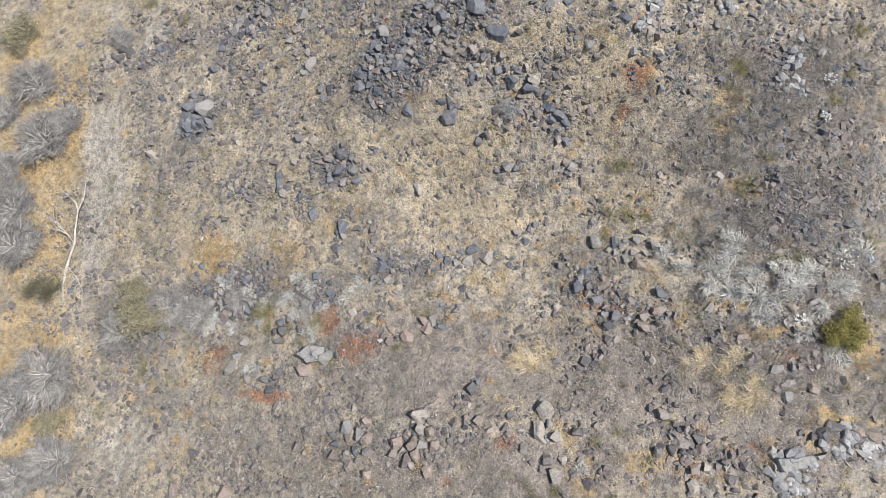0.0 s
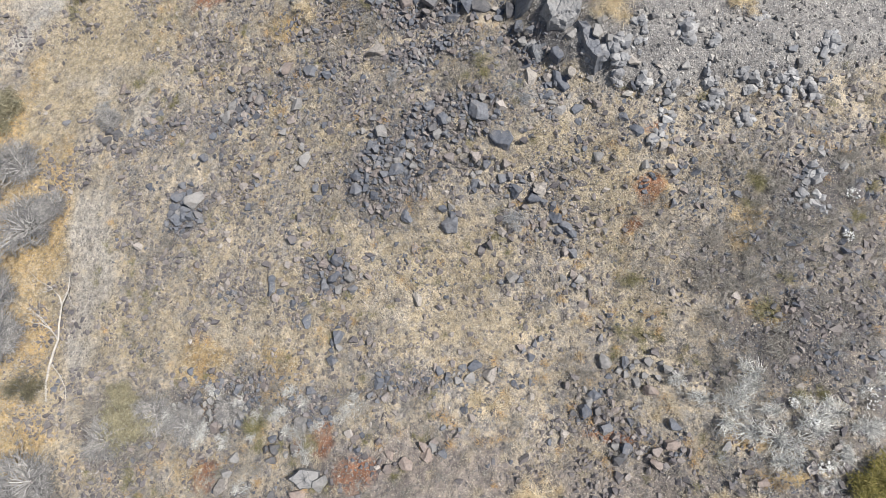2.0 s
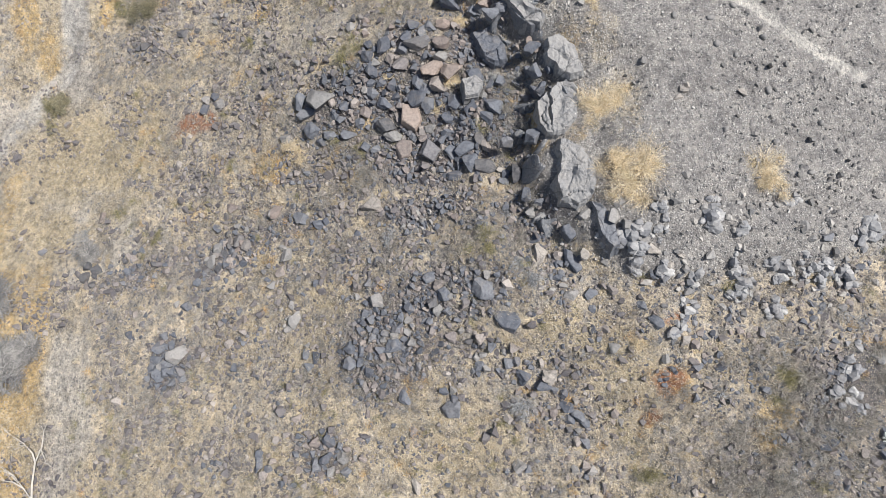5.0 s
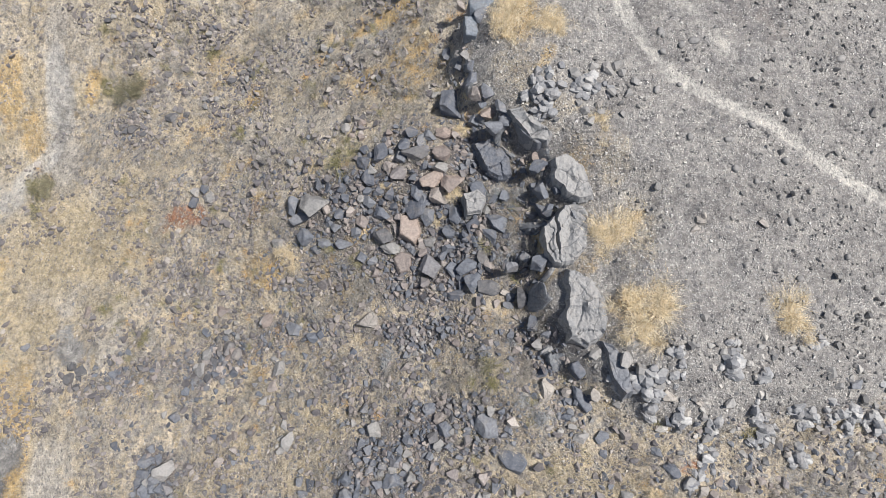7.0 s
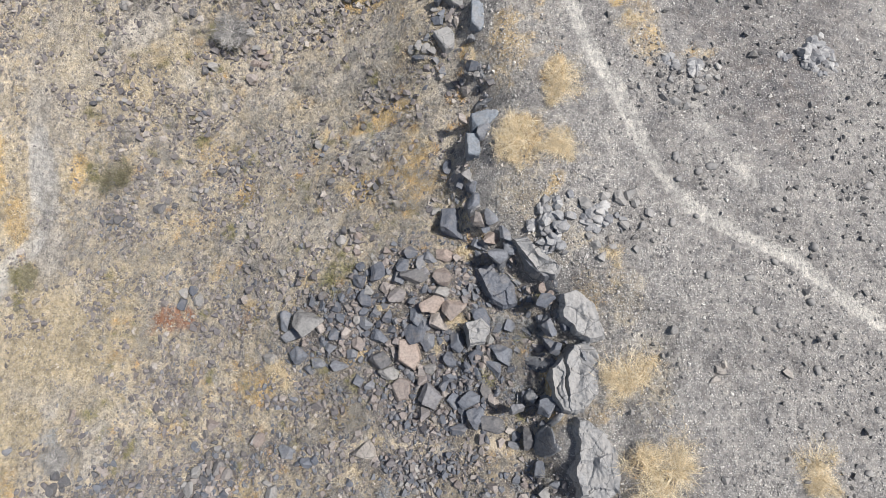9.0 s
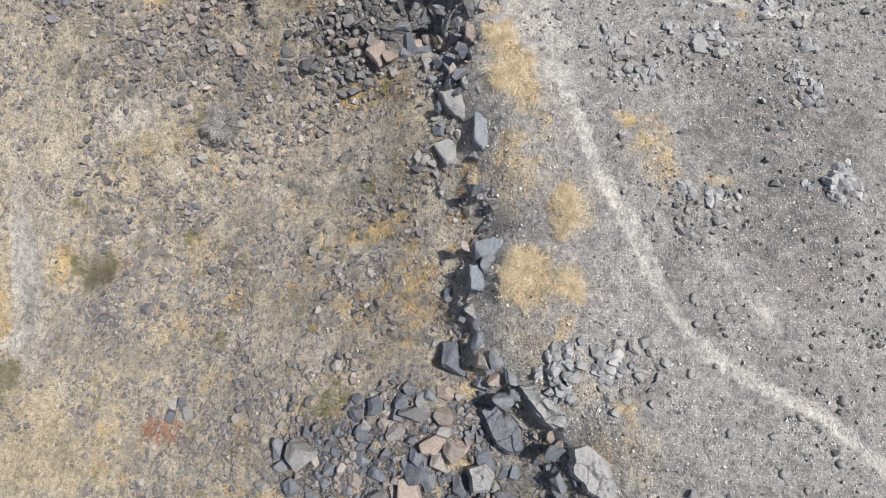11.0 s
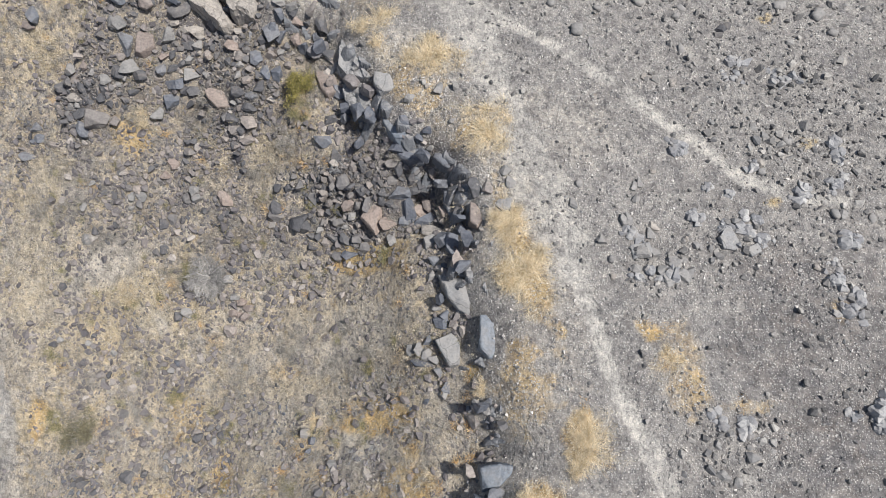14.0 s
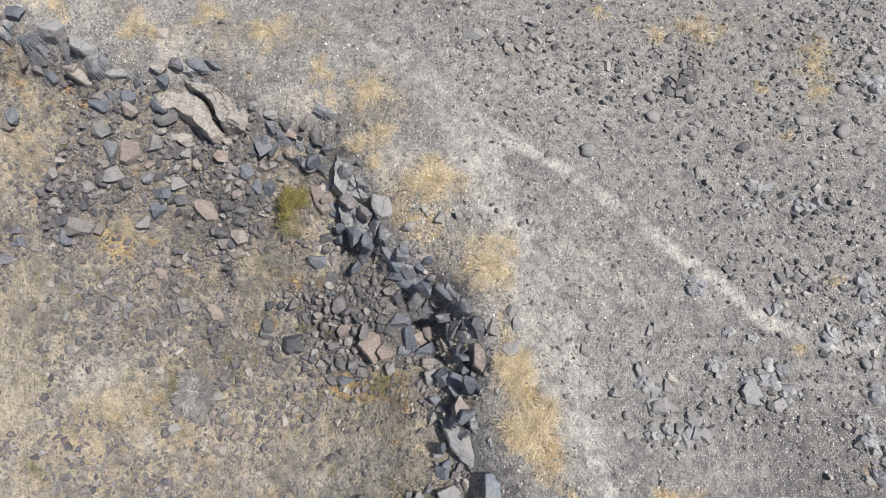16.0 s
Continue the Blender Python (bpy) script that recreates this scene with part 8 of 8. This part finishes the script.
for place in (
        (-10.22, 4.67, 0.4), (-8.86, 4.61, 0.41), (-5.95, 6.36, 0.42), (-7.58, 4.86, 0.47), (-7.37, 5.54, 0.42), (-5.36, 4.1, 0.49), (-6.63, 5.41, 0.37),
        (-3.86, 5.46, 0.44), (-6.11, 4.96, 0.41), (-9.98, 4.84, 0.54), (-11.07, 5.27, 0.62), (-6.33, 5.65, 0.42), (-11.49, 5.59, 0.56), (-10.23, 4.75, 0.59),
        (-8.11, 6.07, 0.49), (-9.55, 6.57, 0.45),
):
    tussock("w", *place)
for place in (
        (-1.52, 27.45, 0.34), (-1.68, 30.68, 0.47), (-3.94, 41.6, 0.49), (2.0, 24.32, 0.47), (2.71, 24.27, 0.4), (2.15, 19.06, 0.4),
):
    tussock("h", *place)
for place in (
        (1.43, 18.2, 0.67), (7.13, 8.46, 0.93), (11.13, 13.58, 0.64), (11.37, 8.97, 0.71), (-7.23, 5.07, 0.81), (-3.44, 26.54, 0.69), (-20.14, 28.17, 0.81),
        (1.48, 22.56, 0.46), (-12.95, 20.18, 0.56), (-9.75, 38.24, 0.92), (-20.13, 28.26, 0.79), (-20.12, 26.95, 0.73), (-4.07, 26.27, 0.75), (-2.1, 38.35, 0.52),
        (-12.91, 37.43, 0.58), (-16.6, 35.48, 0.65), (7.19, 10.37, 0.66), (15.53, 13.42, 0.54), (15.81, 15.05, 0.54), (11.85, 5.79, 0.56), (12.46, 5.82, 0.52),
        (14.92, 6.45, 0.51), (12.19, 10.04, 0.44), (14.65, 12.29, 0.41), (10.85, 12.76, 0.41), (14.73, 12.09, 0.42), (-7.18, 4.54, 0.66), (-13.23, 3.04, 0.71),
        (-10.03, 38.3, 0.75), (-10.85, 33.76, 0.61),
):
    tussock("y", *place)
for place in (
        (-5.29, 43.75, 0.63), (-16.45, 33, 0.74), (3.13, 25.04, 0.32),
):
    tussock("y", *place)
for place in (
        (-2.24, 17.62, 0.64), (-2.93, 21.49, 0.69), (7.08, 10.24, 0.54), (5.36, 1.68, 0.66), (13.95, 2.04, 0.63), (-1.74, 1.5, 0.62), (-13.38, 3.04, 0.66),
        (-3.01, 21.17, 0.82), (-4.75, 20.85, 0.65), (-13.04, 38.02, 0.63), (-14.9, 34.44, 0.67), (-15.55, 41.31, 0.8), (-5.44, 35.16, 0.68), (-11.94, 44.54, 0.76),
        (-16.23, 49.84, 0.77), (-5.87, 42.81, 0.59), (-16.67, 41.58, 0.74), (-0.46, 23.51, 0.28), (3.06, 22.16, 0.44), (11.18, 13.92, 0.56), (12.55, 12.36, 0.58),
        (11.28, 7.58, 0.43), (12.86, 11.87, 0.77), (14.11, 13.18, 0.54), (14.69, 12.55, 0.63), (10.03, 6.57, 0.51), (11.64, 12.72, 0.63), (11.79, 14.64, 0.44),
        (9.81, 6.15, 0.55), (10.89, 5.88, 0.61),
):
    tussock("g", *place)
for place in (
        (12.93, 12.76, 0.57), (10.01, 6.25, 0.63), (13.75, 6.36, 0.46), (9.85, 10.45, 0.61), (9.82, 11.72, 0.46), (9.21, 14.06, 0.62), (10.5, 12.07, 0.66),
        (-6.68, 5.71, 0.59), (-5.31, 5.03, 0.58), (-2.81, 30.88, 0.55), (-1.24, 28.64, 0.55), (-6.1, 27.08, 0.55), (-2.17, 29.09, 0.49), (-0.88, 29.53, 0.54),
        (-0.57, 29.42, 0.39), (-0.55, 31.67, 0.43), (-5.73, 32.16, 0.39), (-0.57, 31.23, 0.47), (-7.18, 27.21, 0.66), (-2.9, 32.73, 0.39), (-1.48, 33.81, 0.42),
        (-15.38, 5.44, 0.68), (-12.78, 4.02, 0.71), (-8.5, 1.92, 0.51), (-2.84, 1.74, 0.55), (5.44, 2.18, 0.59), (7.83, 1.72, 0.53), (14.23, 2.23, 0.56),
        (-5.84, 42.75, 0.64), (-17.08, 41.23, 0.83),
):
    tussock("g", *place)
for place in (
        (-5.98, 35.61, 0.66), (-14.03, 40, 0.57), (-7.16, 41.65, 0.53), (-1.94, 31.42, 0.66), (-1.37, 32.29, 0.48), (2.51, 23.11, 0.53), (2.67, 18.28, 0.43),
        (3.24, 19.45, 0.4),
):
    tussock("g", *place)
for place in ((-20.19, 14.44, 1.66), (-21.32, 17.77, 1.42), (-21.51, 11.01, 1.42), (-21.24, 9.13, 1.54), (-18.23, 2.76, 1.62), (-19.77, 1.51, 1.56), (-17.13, -0.95, 1.3), (-19.16, -1.68, 1.14), (-16.68, 19.82, 0.7), (-18.95, 15.47, 0.88), (-9.49, 38.18, 0.97), (-22.27, 13.11, 1.04), (-22.84, 16.27, 1), (-14.63, 4.57, 1.13), (-12.23, 5.58, 1.01), (-10.72, 5.1, 0.84), (-8.8, 5.69, 0.63)):
    shrub("b", *place)
for place in ((-22.95, 20.85, 1.49), (-19.26, 6.78, 1.09), (-17.56, 0.75, 0.87), (-13.08, 5.26, 1.48), (-15.3, 32.14, 0.99), (-19.63, 27.95, 0.72), (-13.82, 6.34, 0.93)):
    shrub("l", *place)
for place in ((13.1, 3.3, 0.96), (-5.38, 44.31, 0.77)):
    shrub("v", *place)


# ---- white blossoming plants ----
def blossom(x, y, radius):
    rng = random.Random(round(x * 31 + y * 13, 2))
    top = new("flowering_plant")
    top.location = (x, y, float(ground_height(x, y)))
    stems, heads = bmesh.new(), bmesh.new()
    for _ in range(26):
        a, r = rng.uniform(0, 6.283), radius * math.sqrt(rng.random())
        end = Vector((r * math.cos(a), r * math.sin(a), rng.uniform(0.2, 0.34)))
        tube(stems, [Vector((0, 0, -0.03)), end * 0.6, end], 0.006, 0.004)
        for _ in range(4):
            spot = end + Vector((rng.gauss(0, 0.02), rng.gauss(0, 0.02), rng.uniform(0, 0.02)))
            bmesh.ops.create_icosphere(heads, subdivisions=1, radius=rng.uniform(0.012, 0.024), matrix=Matrix.Translation(spot))
    part("stem_clump", stems, GREY_BLADES, top)
    part("blossom_clump", heads, BLOSSOM, top, "small white blossoms")
    tagged(top, "small plant with clusters of white blossoms among grey scrub", "flowering plant")


for place in ((13.72, 5.82, 0.37), (11.73, 3.73, 0.22), (11.75, 5.10, 0.14), (14.51, 12.90, 0.27), (14.18, 11.43, 0.21), (11.37, 5.72, 0.16)):
    blossom(*place)


# ---- fallen dead tree at the foot of the slope ----
def dead_tree():
    top, rng = new("dead_tree"), random.Random(31)
    limbs = [
    ([(-18.13, 6.21, -11.51), (-18.27, 7.05, -11.45), (-18.19, 7.84, -11.34), (-18.04, 8.49, -11.23), (-17.85, 9.01, -11.1), (-17.86, 9.67, -10.97), (-17.7, 10.56, -10.66), (-17.35, 11.17, -10.37), (-17.28, 11.81, -10.2)], 0.075, 0.02),
    ([(-17.85, 9.01, -11.1), (-18.23, 9.48, -11.01), (-18.73, 9.73, -11.01), (-19.1, 9.77, -11.04)], 0.05, 0.012),
    ([(-18.26, 9.49, -11.02), (-18.68, 9.99, -10.94), (-19.25, 10.21, -10.92)], 0.035, 0.01),
    ([(-18.5, 9.68, -11.02), (-18.8, 10.06, -10.9)], 0.022, 0.008),
    ([(-17.7, 10.56, -10.66), (-17.8, 10.93, -10.52), (-18.23, 11.34, -10.47), (-18.96, 11.72, -10.53)], 0.042, 0.01),
    ([(-18.17, 11.27, -10.51), (-18.4, 11.15, -10.49)], 0.02, 0.007),
    ([(-18.07, 7.88, -11.32), (-17.56, 7.4, -11.18), (-17.16, 6.79, -11.16)], 0.04, 0.012),
    ([(-18.27, 7.05, -11.45), (-18.54, 6.71, -11.48), (-19.21, 6.36, -11.68)], 0.045, 0.012),
    ([(-17.41, 11.12, -10.4), (-17.17, 10.53, -10.58)], 0.018, 0.006),
    ]
    ax, ay, _ = limbs[0][0][0]
    foot = Vector((ax, ay, float(ground_height(ax, ay))))
    top.location = foot
    for k, (points, thick, thin) in enumerate(limbs):
        bm = bmesh.new()
        tube(bm, [Vector(p) - foot for p in points], thick, thin, 6)
        limb = part("trunk" if k == 0 else "limb", bm, DEAD_WOOD, top)
        twigs = bmesh.new()
        for j in range(4):
            at = Vector(points[-1 - j % 2]) - foot
            run = (Vector(points[-1]) - Vector(points[-2])).normalized()
            bend = Vector((rng.gauss(0, 0.6), rng.gauss(0, 0.6), rng.uniform(-0.1, 0.4)))
            mid = at + (run + bend) * rng.uniform(0.15, 0.3)
            tube(twigs, [at, mid, mid + (run + bend * 1.6) * rng.uniform(0.1, 0.25)], 0.014, 0.005)
        part("twigs", twigs, DEAD_WOOD, limb)
    tagged(top, "bleached leafless dead tree lying on dry straw", "dead tree")


dead_tree()

rng = random.Random(77)
for _ in range(90):
    x, y = rng.uniform(-17, 13), rng.uniform(0, 46)
    if float(rim_distance(x, y)) > 1.5:
        tussock(rng.choice("ggy"), x, y, rng.uniform(0.25, 0.5))


# ---- loose stone ----
def settle(x, y, size, gap):
    """Which of these rocks find room, the largest first."""
    grid, kept = {}, []
    for i in np.argsort(-size):
        cell = (int(x[i] // 0.5), int(y[i] // 0.5))
        near = [j for a in (-1, 0, 1) for b in (-1, 0, 1) for j in grid.get((cell[0] + a, cell[1] + b), ())]
        if all(math.hypot(x[i] - x[j], y[i] - y[j]) > gap * (size[i] + size[j]) for j in near):
            grid.setdefault(cell, []).append(i)
            kept.append(i)
    return np.array(kept)


def talus():
    rng = np.random.default_rng(8)
    x, y = throw(300000, lambda a, b: np.clip(talus_density(a, b), 0, 1.2) / 1.2 * fade(-0.2, 0.5, rim_distance(a, b)) * fade(0.34, 0.6, fbm(a, b, 1.1, 83, 3) + 0.3 * talus_density(a, b) - 0.17 * fade(32, 36, b) * 1.0), 9)
    dense = np.clip(talus_density(x, y), 0, 1.2)
    size = np.clip(np.exp(rng.normal(-2.05, 0.5, len(x))), 0.06, 0.5) * (0.5 + 0.5 * dense)
    free = clear_of(x, y, size)
    x, y, size, dense = x[free], y[free], size[free], dense[free]
    kept = settle(x, y, size, 0.3)
    x, y, size, dense = x[kept], y[kept], size[kept], dense[kept]
    sink = 0.22 - 0.22 * fade(0.4, 0.9, dense)
    u, v = throw(60000, lambda a, b: fade(0.8, 1.05, talus_density(a, b)) * fade(0.3, 0.9, rim_distance(a, b)) * fade(0.46, 0.6, fbm(a, b, 0.9, 183, 3)), 91)
    over = np.clip(np.exp(rng.normal(-1.75, 0.35, len(u))), 0.1, 0.4)
    free = clear_of(u, v, over)
    u, v, over = u[free], v[free], over[free]
    kept = settle(u, v, over, 0.5)
    x, y, size, sink = np.append(x, u[kept]), np.append(y, v[kept]), np.append(size, over[kept]), np.append(sink, np.full(len(kept), -0.5))
    north = np.abs(y + rng.normal(0, 1.2, len(y)) - 17.5) > 17.0
    for pick, mat, label, seed in ((~north, TALUS, "angular dark blue-grey basalt rubble spread down the hillside", 2), (north, BROWN_TALUS, "angular brownish-grey basalt rubble below the rim", 25)):
        strew("talus_rubble", SHAPES, x[pick], y[pick], size[pick], mat, label, "rubble", sink=sink[pick], seed=seed)


talus()
for tone, mat in (("dark", TALUS), ("brown", HILL_STONE), ("pale", OUTCROP)):
    x, y, size = np.array(HEAPED[tone]).T
    strew("heaped_stones", SHAPES, x, y, size, mat, "small angular " + tone + " stones lying in heaps on the hillside", "stones", sink=0.02, seed=len(tone))

hill_of = lambda x, y: fade(-0.2, 0.8, rim_distance(x, y))
def clustered(seed, groups, density, spread, box=(-26, 18, -7, 55)):
    """Stones in loose heaps: places of the heaps, then of the stones in each."""
    rng = np.random.default_rng(seed)
    cx, cy = throw(groups, density, seed, box)
    many = rng.integers(4, 15, len(cx))
    x, y = np.repeat(cx, many), np.repeat(cy, many)
    reach = np.repeat(rng.uniform(0.4, 1.0, len(cx)), many) * spread
    return x + rng.normal(0, 1, len(x)) * reach, y + rng.normal(0, 1, len(x)) * reach


x, y = clustered(21, 3600, lambda a, b: hill_of(a, b) * np.clip(0.2 + 2.6 * (fbm(a, b, 2.6, 99, 3) - 0.5) + 0.5 * talus_density(a, b) - 0.5 * patches(a, b, PALE_SPOTS), 0, 1) * fade(-19, -15, a), 0.32)
size = np.clip(np.exp(np.random.default_rng(22).normal(-1.75, 0.4, len(x))), 0.07, 0.42)
kept = settle(x, y, size, 0.36)
x, y, size = x[kept], y[kept], size[kept]
dark = np.abs(y + 2.0 * fbm(x, y, 3.0, 161, 3) - 13) < 8
strew("stone_heaps", SHAPES, x[dark], y[dark], size[dark], TALUS, "small heaps of dark blue-grey stones half sunk in the hillside", "stones", sink=0.1, seed=7)
strew("stone_heaps", SHAPES, x[~dark], y[~dark], size[~dark], HILL_STONE, "small heaps of grey-brown stones half sunk in the hillside", "stones", sink=0.12, seed=26)

def stony(x, y):
    """Where stones gather on the hillside: clumps within broad bands."""
    band = 0.6 * fade(0.45, 0.58, fbm(x, y, 5.0, 81, 3)) + 0.16 + 0.3 * fade(29, 37, y) * fade(-2, -5, x)
    clump = fade(0.48, 0.62, fbm(x, y, 0.9, 82, 3))
    more = 0.3 * patches(x, y, DARK_SPOTS) + 0.2 * talus_density(x, y) - 0.3 * patches(x, y, MAUVE_SPOTS)
    return hill_of(x, y) * np.clip((band + more) * (0.12 + 1.1 * clump) - 0.4 * patches(x, y, PALE_SPOTS) - 0.25 * fade(-15, -19, x), 0, 1)


x, y = throw(190000, stony, 12)
size = np.clip(np.exp(np.random.default_rng(3).normal(-1.95, 0.45, len(x))), 0.06, 0.42)
free = clear_of(x, y, size)
x, y, size = x[free], y[free], size[free]
kept = settle(x, y, size, 0.34)
x, y, size = x[kept], y[kept], size[kept]
large = size > 0.13
strew("hillside_stones", SHAPES, x[large], y[large], size[large], HILL_STONE, "scattered mauve-grey stones half sunk in the dry hillside", "stones", sink=0.1, seed=3)
strew("hillside_rubble", CHIPS, x[~large], y[~large], size[~large] * 1.1, HILL_STONE, "small mauve-grey stones between the larger ones on the hillside", "stones", sink=0.05, seed=35)
x, y = throw(45000, lambda a, b: hill_of(a, b) * (0.12 + 0.9 * fade(0.45, 0.62, fbm(a, b, 1.2, 85, 3))), 13)
strew("hillside_gravel", CHIPS, x, y, np.random.default_rng(4).uniform(0.045, 0.13, len(x)), HILL_GRAVEL, "small tan and grey gravel on the hillside", "gravel", seed=4)
x, y = throw(80000, lambda a, b: (1 - hill_of(a, b)) * (0.2 + 0.8 * fade(0.42, 0.62, fbm(a, b, 1.2, 87, 4))) * (1 - 0.85 * trail_weight(a, b)), 14, (-18, 18.5, 15, 55.5))
strew("plateau_gravel", CHIPS, x, y, np.clip(np.exp(np.random.default_rng(5).normal(-2.85, 0.4, len(x))), 0.03, 0.15), TOP_GRAVEL, "fine pale grey gravel covering the flat plateau", "gravel", seed=5, flat=(0.6, 1.0))
x, y = throw(50000, lambda a, b: (1 - hill_of(a, b)) * (0.008 + 0.03 * fade(38, 42, b) + 0.22 * fade(0, 2, b - 47.5 + 0.83 * a) + 0.22 * fade(0.52, 0.7, fbm(a, b, 2.4, 89, 4)) + 0.6 * patches(a, b, RUBBLE_SPOTS)) * (1 - trail_weight(a, b)), 15, (-18, 18.5, 15, 55.5))
size = np.clip(np.exp(np.random.default_rng(6).normal(-2.35, 0.45, len(x))), 0.05, 0.32)
kept = settle(x, y, size, 0.36)
x, y, size = x[kept], y[kept], size[kept]
large = size > 0.085
strew("plateau_stones", SHAPES, x[large], y[large], size[large], TOP_STONE, "loose grey basalt stones lying on the plateau gravel", "stones", seed=6, sink=-0.05, flat=(0.6, 1.0))
strew("plateau_rubble", CHIPS, x[~large], y[~large], size[~large], TOP_STONE, "small loose basalt stones between the larger ones on the plateau", "stones", seed=37, flat=(0.6, 1.0))


x, y = throw(60000, lambda a, b: np.clip(patches(a, b, OUTCROP_SPOTS), 0, 1) * fade(0.38, 0.62, fbm(a, b, 1.2, 103, 3) + 0.2), 23)
size = np.clip(np.exp(np.random.default_rng(24).normal(-2.15, 0.5, len(x))), 0.06, 0.42)
free = clear_of(x, y, size)
x, y, size = x[free], y[free], size[free]
kept = settle(x, y, size, 0.4)
x, y, size = x[kept], y[kept], size[kept]
for i in range(110):
    boulder("o", float(x[i]), float(y[i]), float(size[i]), float(size[i]) * 0.75, float(i * 47 % 360))
strew("outcrop_rubble", SHAPES, x[110:], y[110:], size[110:], OUTCROP, "pale grey weathered rock rubble along the plateau", "rubble", sink=0.25, seed=8)


# ---- small dry grass ----
def grass_sheet(name, count, density, seed, mat, label, size, per=20, spread=0.08):
    x, y = throw(count, density, seed)
    rng = np.random.default_rng(seed)
    n = len(x)
    z = ground_height(x, y)
    a = rng.uniform(0, 6.283, (n, per))
    r = size * rng.uniform(0.4, 1.0, (n, per)) * rng.uniform(0.5, 1.3, (n, 1))
    fx, fy = x[:, None] + rng.normal(0, spread, (n, per)), y[:, None] + rng.normal(0, spread, (n, per))
    ox, oy, w = np.cos(a), np.sin(a), rng.uniform(0.0025, 0.0075, (n, per))
    foot_l = np.stack([fx - oy * w, fy + ox * w, np.repeat(z[:, None] - 0.02, per, 1)], 2)
    foot_r = np.stack([fx + oy * w, fy - ox * w, np.repeat(z[:, None] - 0.02, per, 1)], 2)
    tip = np.stack([fx + ox * r, fy + oy * r, z[:, None] + rng.uniform(0.3, 0.9, (n, per)) * size], 2)
    co = np.stack([foot_l, foot_r, tip], 2).reshape(-1, 3)
    me = bpy.data.meshes.new(name)
    me.vertices.add(len(co))
    me.vertices.foreach_set("co", co.ravel())
    me.loops.add(len(co))
    me.loops.foreach_set("vertex_index", np.arange(len(co)))
    me.polygons.add(len(co) // 3)
    me.polygons.foreach_set("loop_start", np.arange(0, len(co), 3))
    me.materials.append(mat)
    me.update(calc_edges=True)
    return tagged(new(name, me), label, "grass", kind="stuff")


grass_sheet("dry_grass", 80000, lambda a, b: hill_of(a, b) * np.clip(0.0 + 0.6 * patches(a, b, STRAW_SPOTS) + 3.0 * (fbm(a, b, 1.6, 91, 4) - 0.5) - 0.4 * patches(a, b, PALE_SPOTS) - 0.3 * talus_density(a, b) - 0.4 * patches(a, b, MAUVE_SPOTS), 0, 1), 16, STRAW_BLADES, "sparse short straw-yellow dry grass on the slope", 0.19)
grass_sheet("grey_grass", 70000, lambda a, b: hill_of(a, b) * np.clip(0.02 + 0.5 * patches(a, b, DARK_SPOTS) + 3.0 * (fbm(a, b, 1.8, 95, 4) - 0.5) - 0.3 * patches(a, b, PALE_SPOTS) - 0.3 * patches(a, b, MAUVE_SPOTS), 0, 1), 17, GREY_BLADES, "withered grey-brown grass and low scrub on the slope", 0.2)
grass_sheet("olive_grass", 30000, lambda a, b: hill_of(a, b) * np.clip(1.8 * (fbm(a, b, 2.6, 97, 4) - 0.58) - 0.4 * patches(a, b, PALE_SPOTS), 0, 1), 19, OLIVE_BLADES, "low olive-brown grass tufts on the slope", 0.18)
grass_sheet("rim_grass", 24000, lambda a, b: (1 - hill_of(a, b)) * np.clip(0.8 * patches(a, b, STRAW_SPOTS) + 0.3 * patches(a, b, ORANGE_SPOTS) - 0.1, 0, 1) * (1 - trail_weight(a, b)), 18, STRAW_BLADES, "straw-yellow dry grass along the rim of the plateau", 0.2)
grass_sheet("orange_grass", 30000, lambda a, b: np.clip(0.7 * patches(a, b, ORANGE_SPOTS) - 0.1, 0, 1), 20, ORANGE_BLADES, "orange-brown withered grass and leaf litter", 0.17)
free_of = lambda a, b: hill_of(a, b) * (1 - 0.7 * np.clip(talus_density(a, b), 0, 1)) * fade(-17, -15, a)
grass_sheet("straw_tufts", 2400, lambda a, b: free_of(a, b) * fade(0.45, 0.6, fbm(a, b, 3.0, 201, 3)), 31, STRAW_BLADES, "loose tufts of straw-coloured dry grass on the slope", 0.26, 70, 0.09)
grass_sheet("olive_tufts", 2000, lambda a, b: free_of(a, b) * fade(0.47, 0.6, fbm(a, b, 3.0, 202, 3)), 32, OLIVE_BLADES, "loose tufts of olive-brown grass on the slope", 0.25, 70, 0.09)
grass_sheet("orange_tufts", 1900, lambda a, b: free_of(a, b) * np.clip(fade(0.5, 0.62, fbm(a, b, 3.0, 203, 3)) + patches(a, b, ORANGE_SPOTS), 0, 1), 33, ORANGE_BLADES, "loose tufts of orange-brown withered grass on the slope", 0.22, 70, 0.1)
grass_sheet("grey_tufts", 7000, lambda a, b: free_of(a, b) * np.clip(fade(0.48, 0.6, fbm(a, b, 3.0, 204, 3)) + patches(a, b, DARK_SPOTS), 0, 1), 34, GREY_BLADES, "loose tufts of withered grey grass and twigs on the slope", 0.28, 80, 0.1)
grass_sheet("silver_tufts", 9000, lambda a, b: free_of(a, b) * fade(8, 10, a) * fade(0, 2, b) * (1 - fade(14, 16, b)) * fade(0.42, 0.55, fbm(a, b, 1.6, 205, 3)), 36, SILVER_BLADES, "loose tufts of silver-grey twigs and grass among dark stones", 0.28, 60, 0.1)
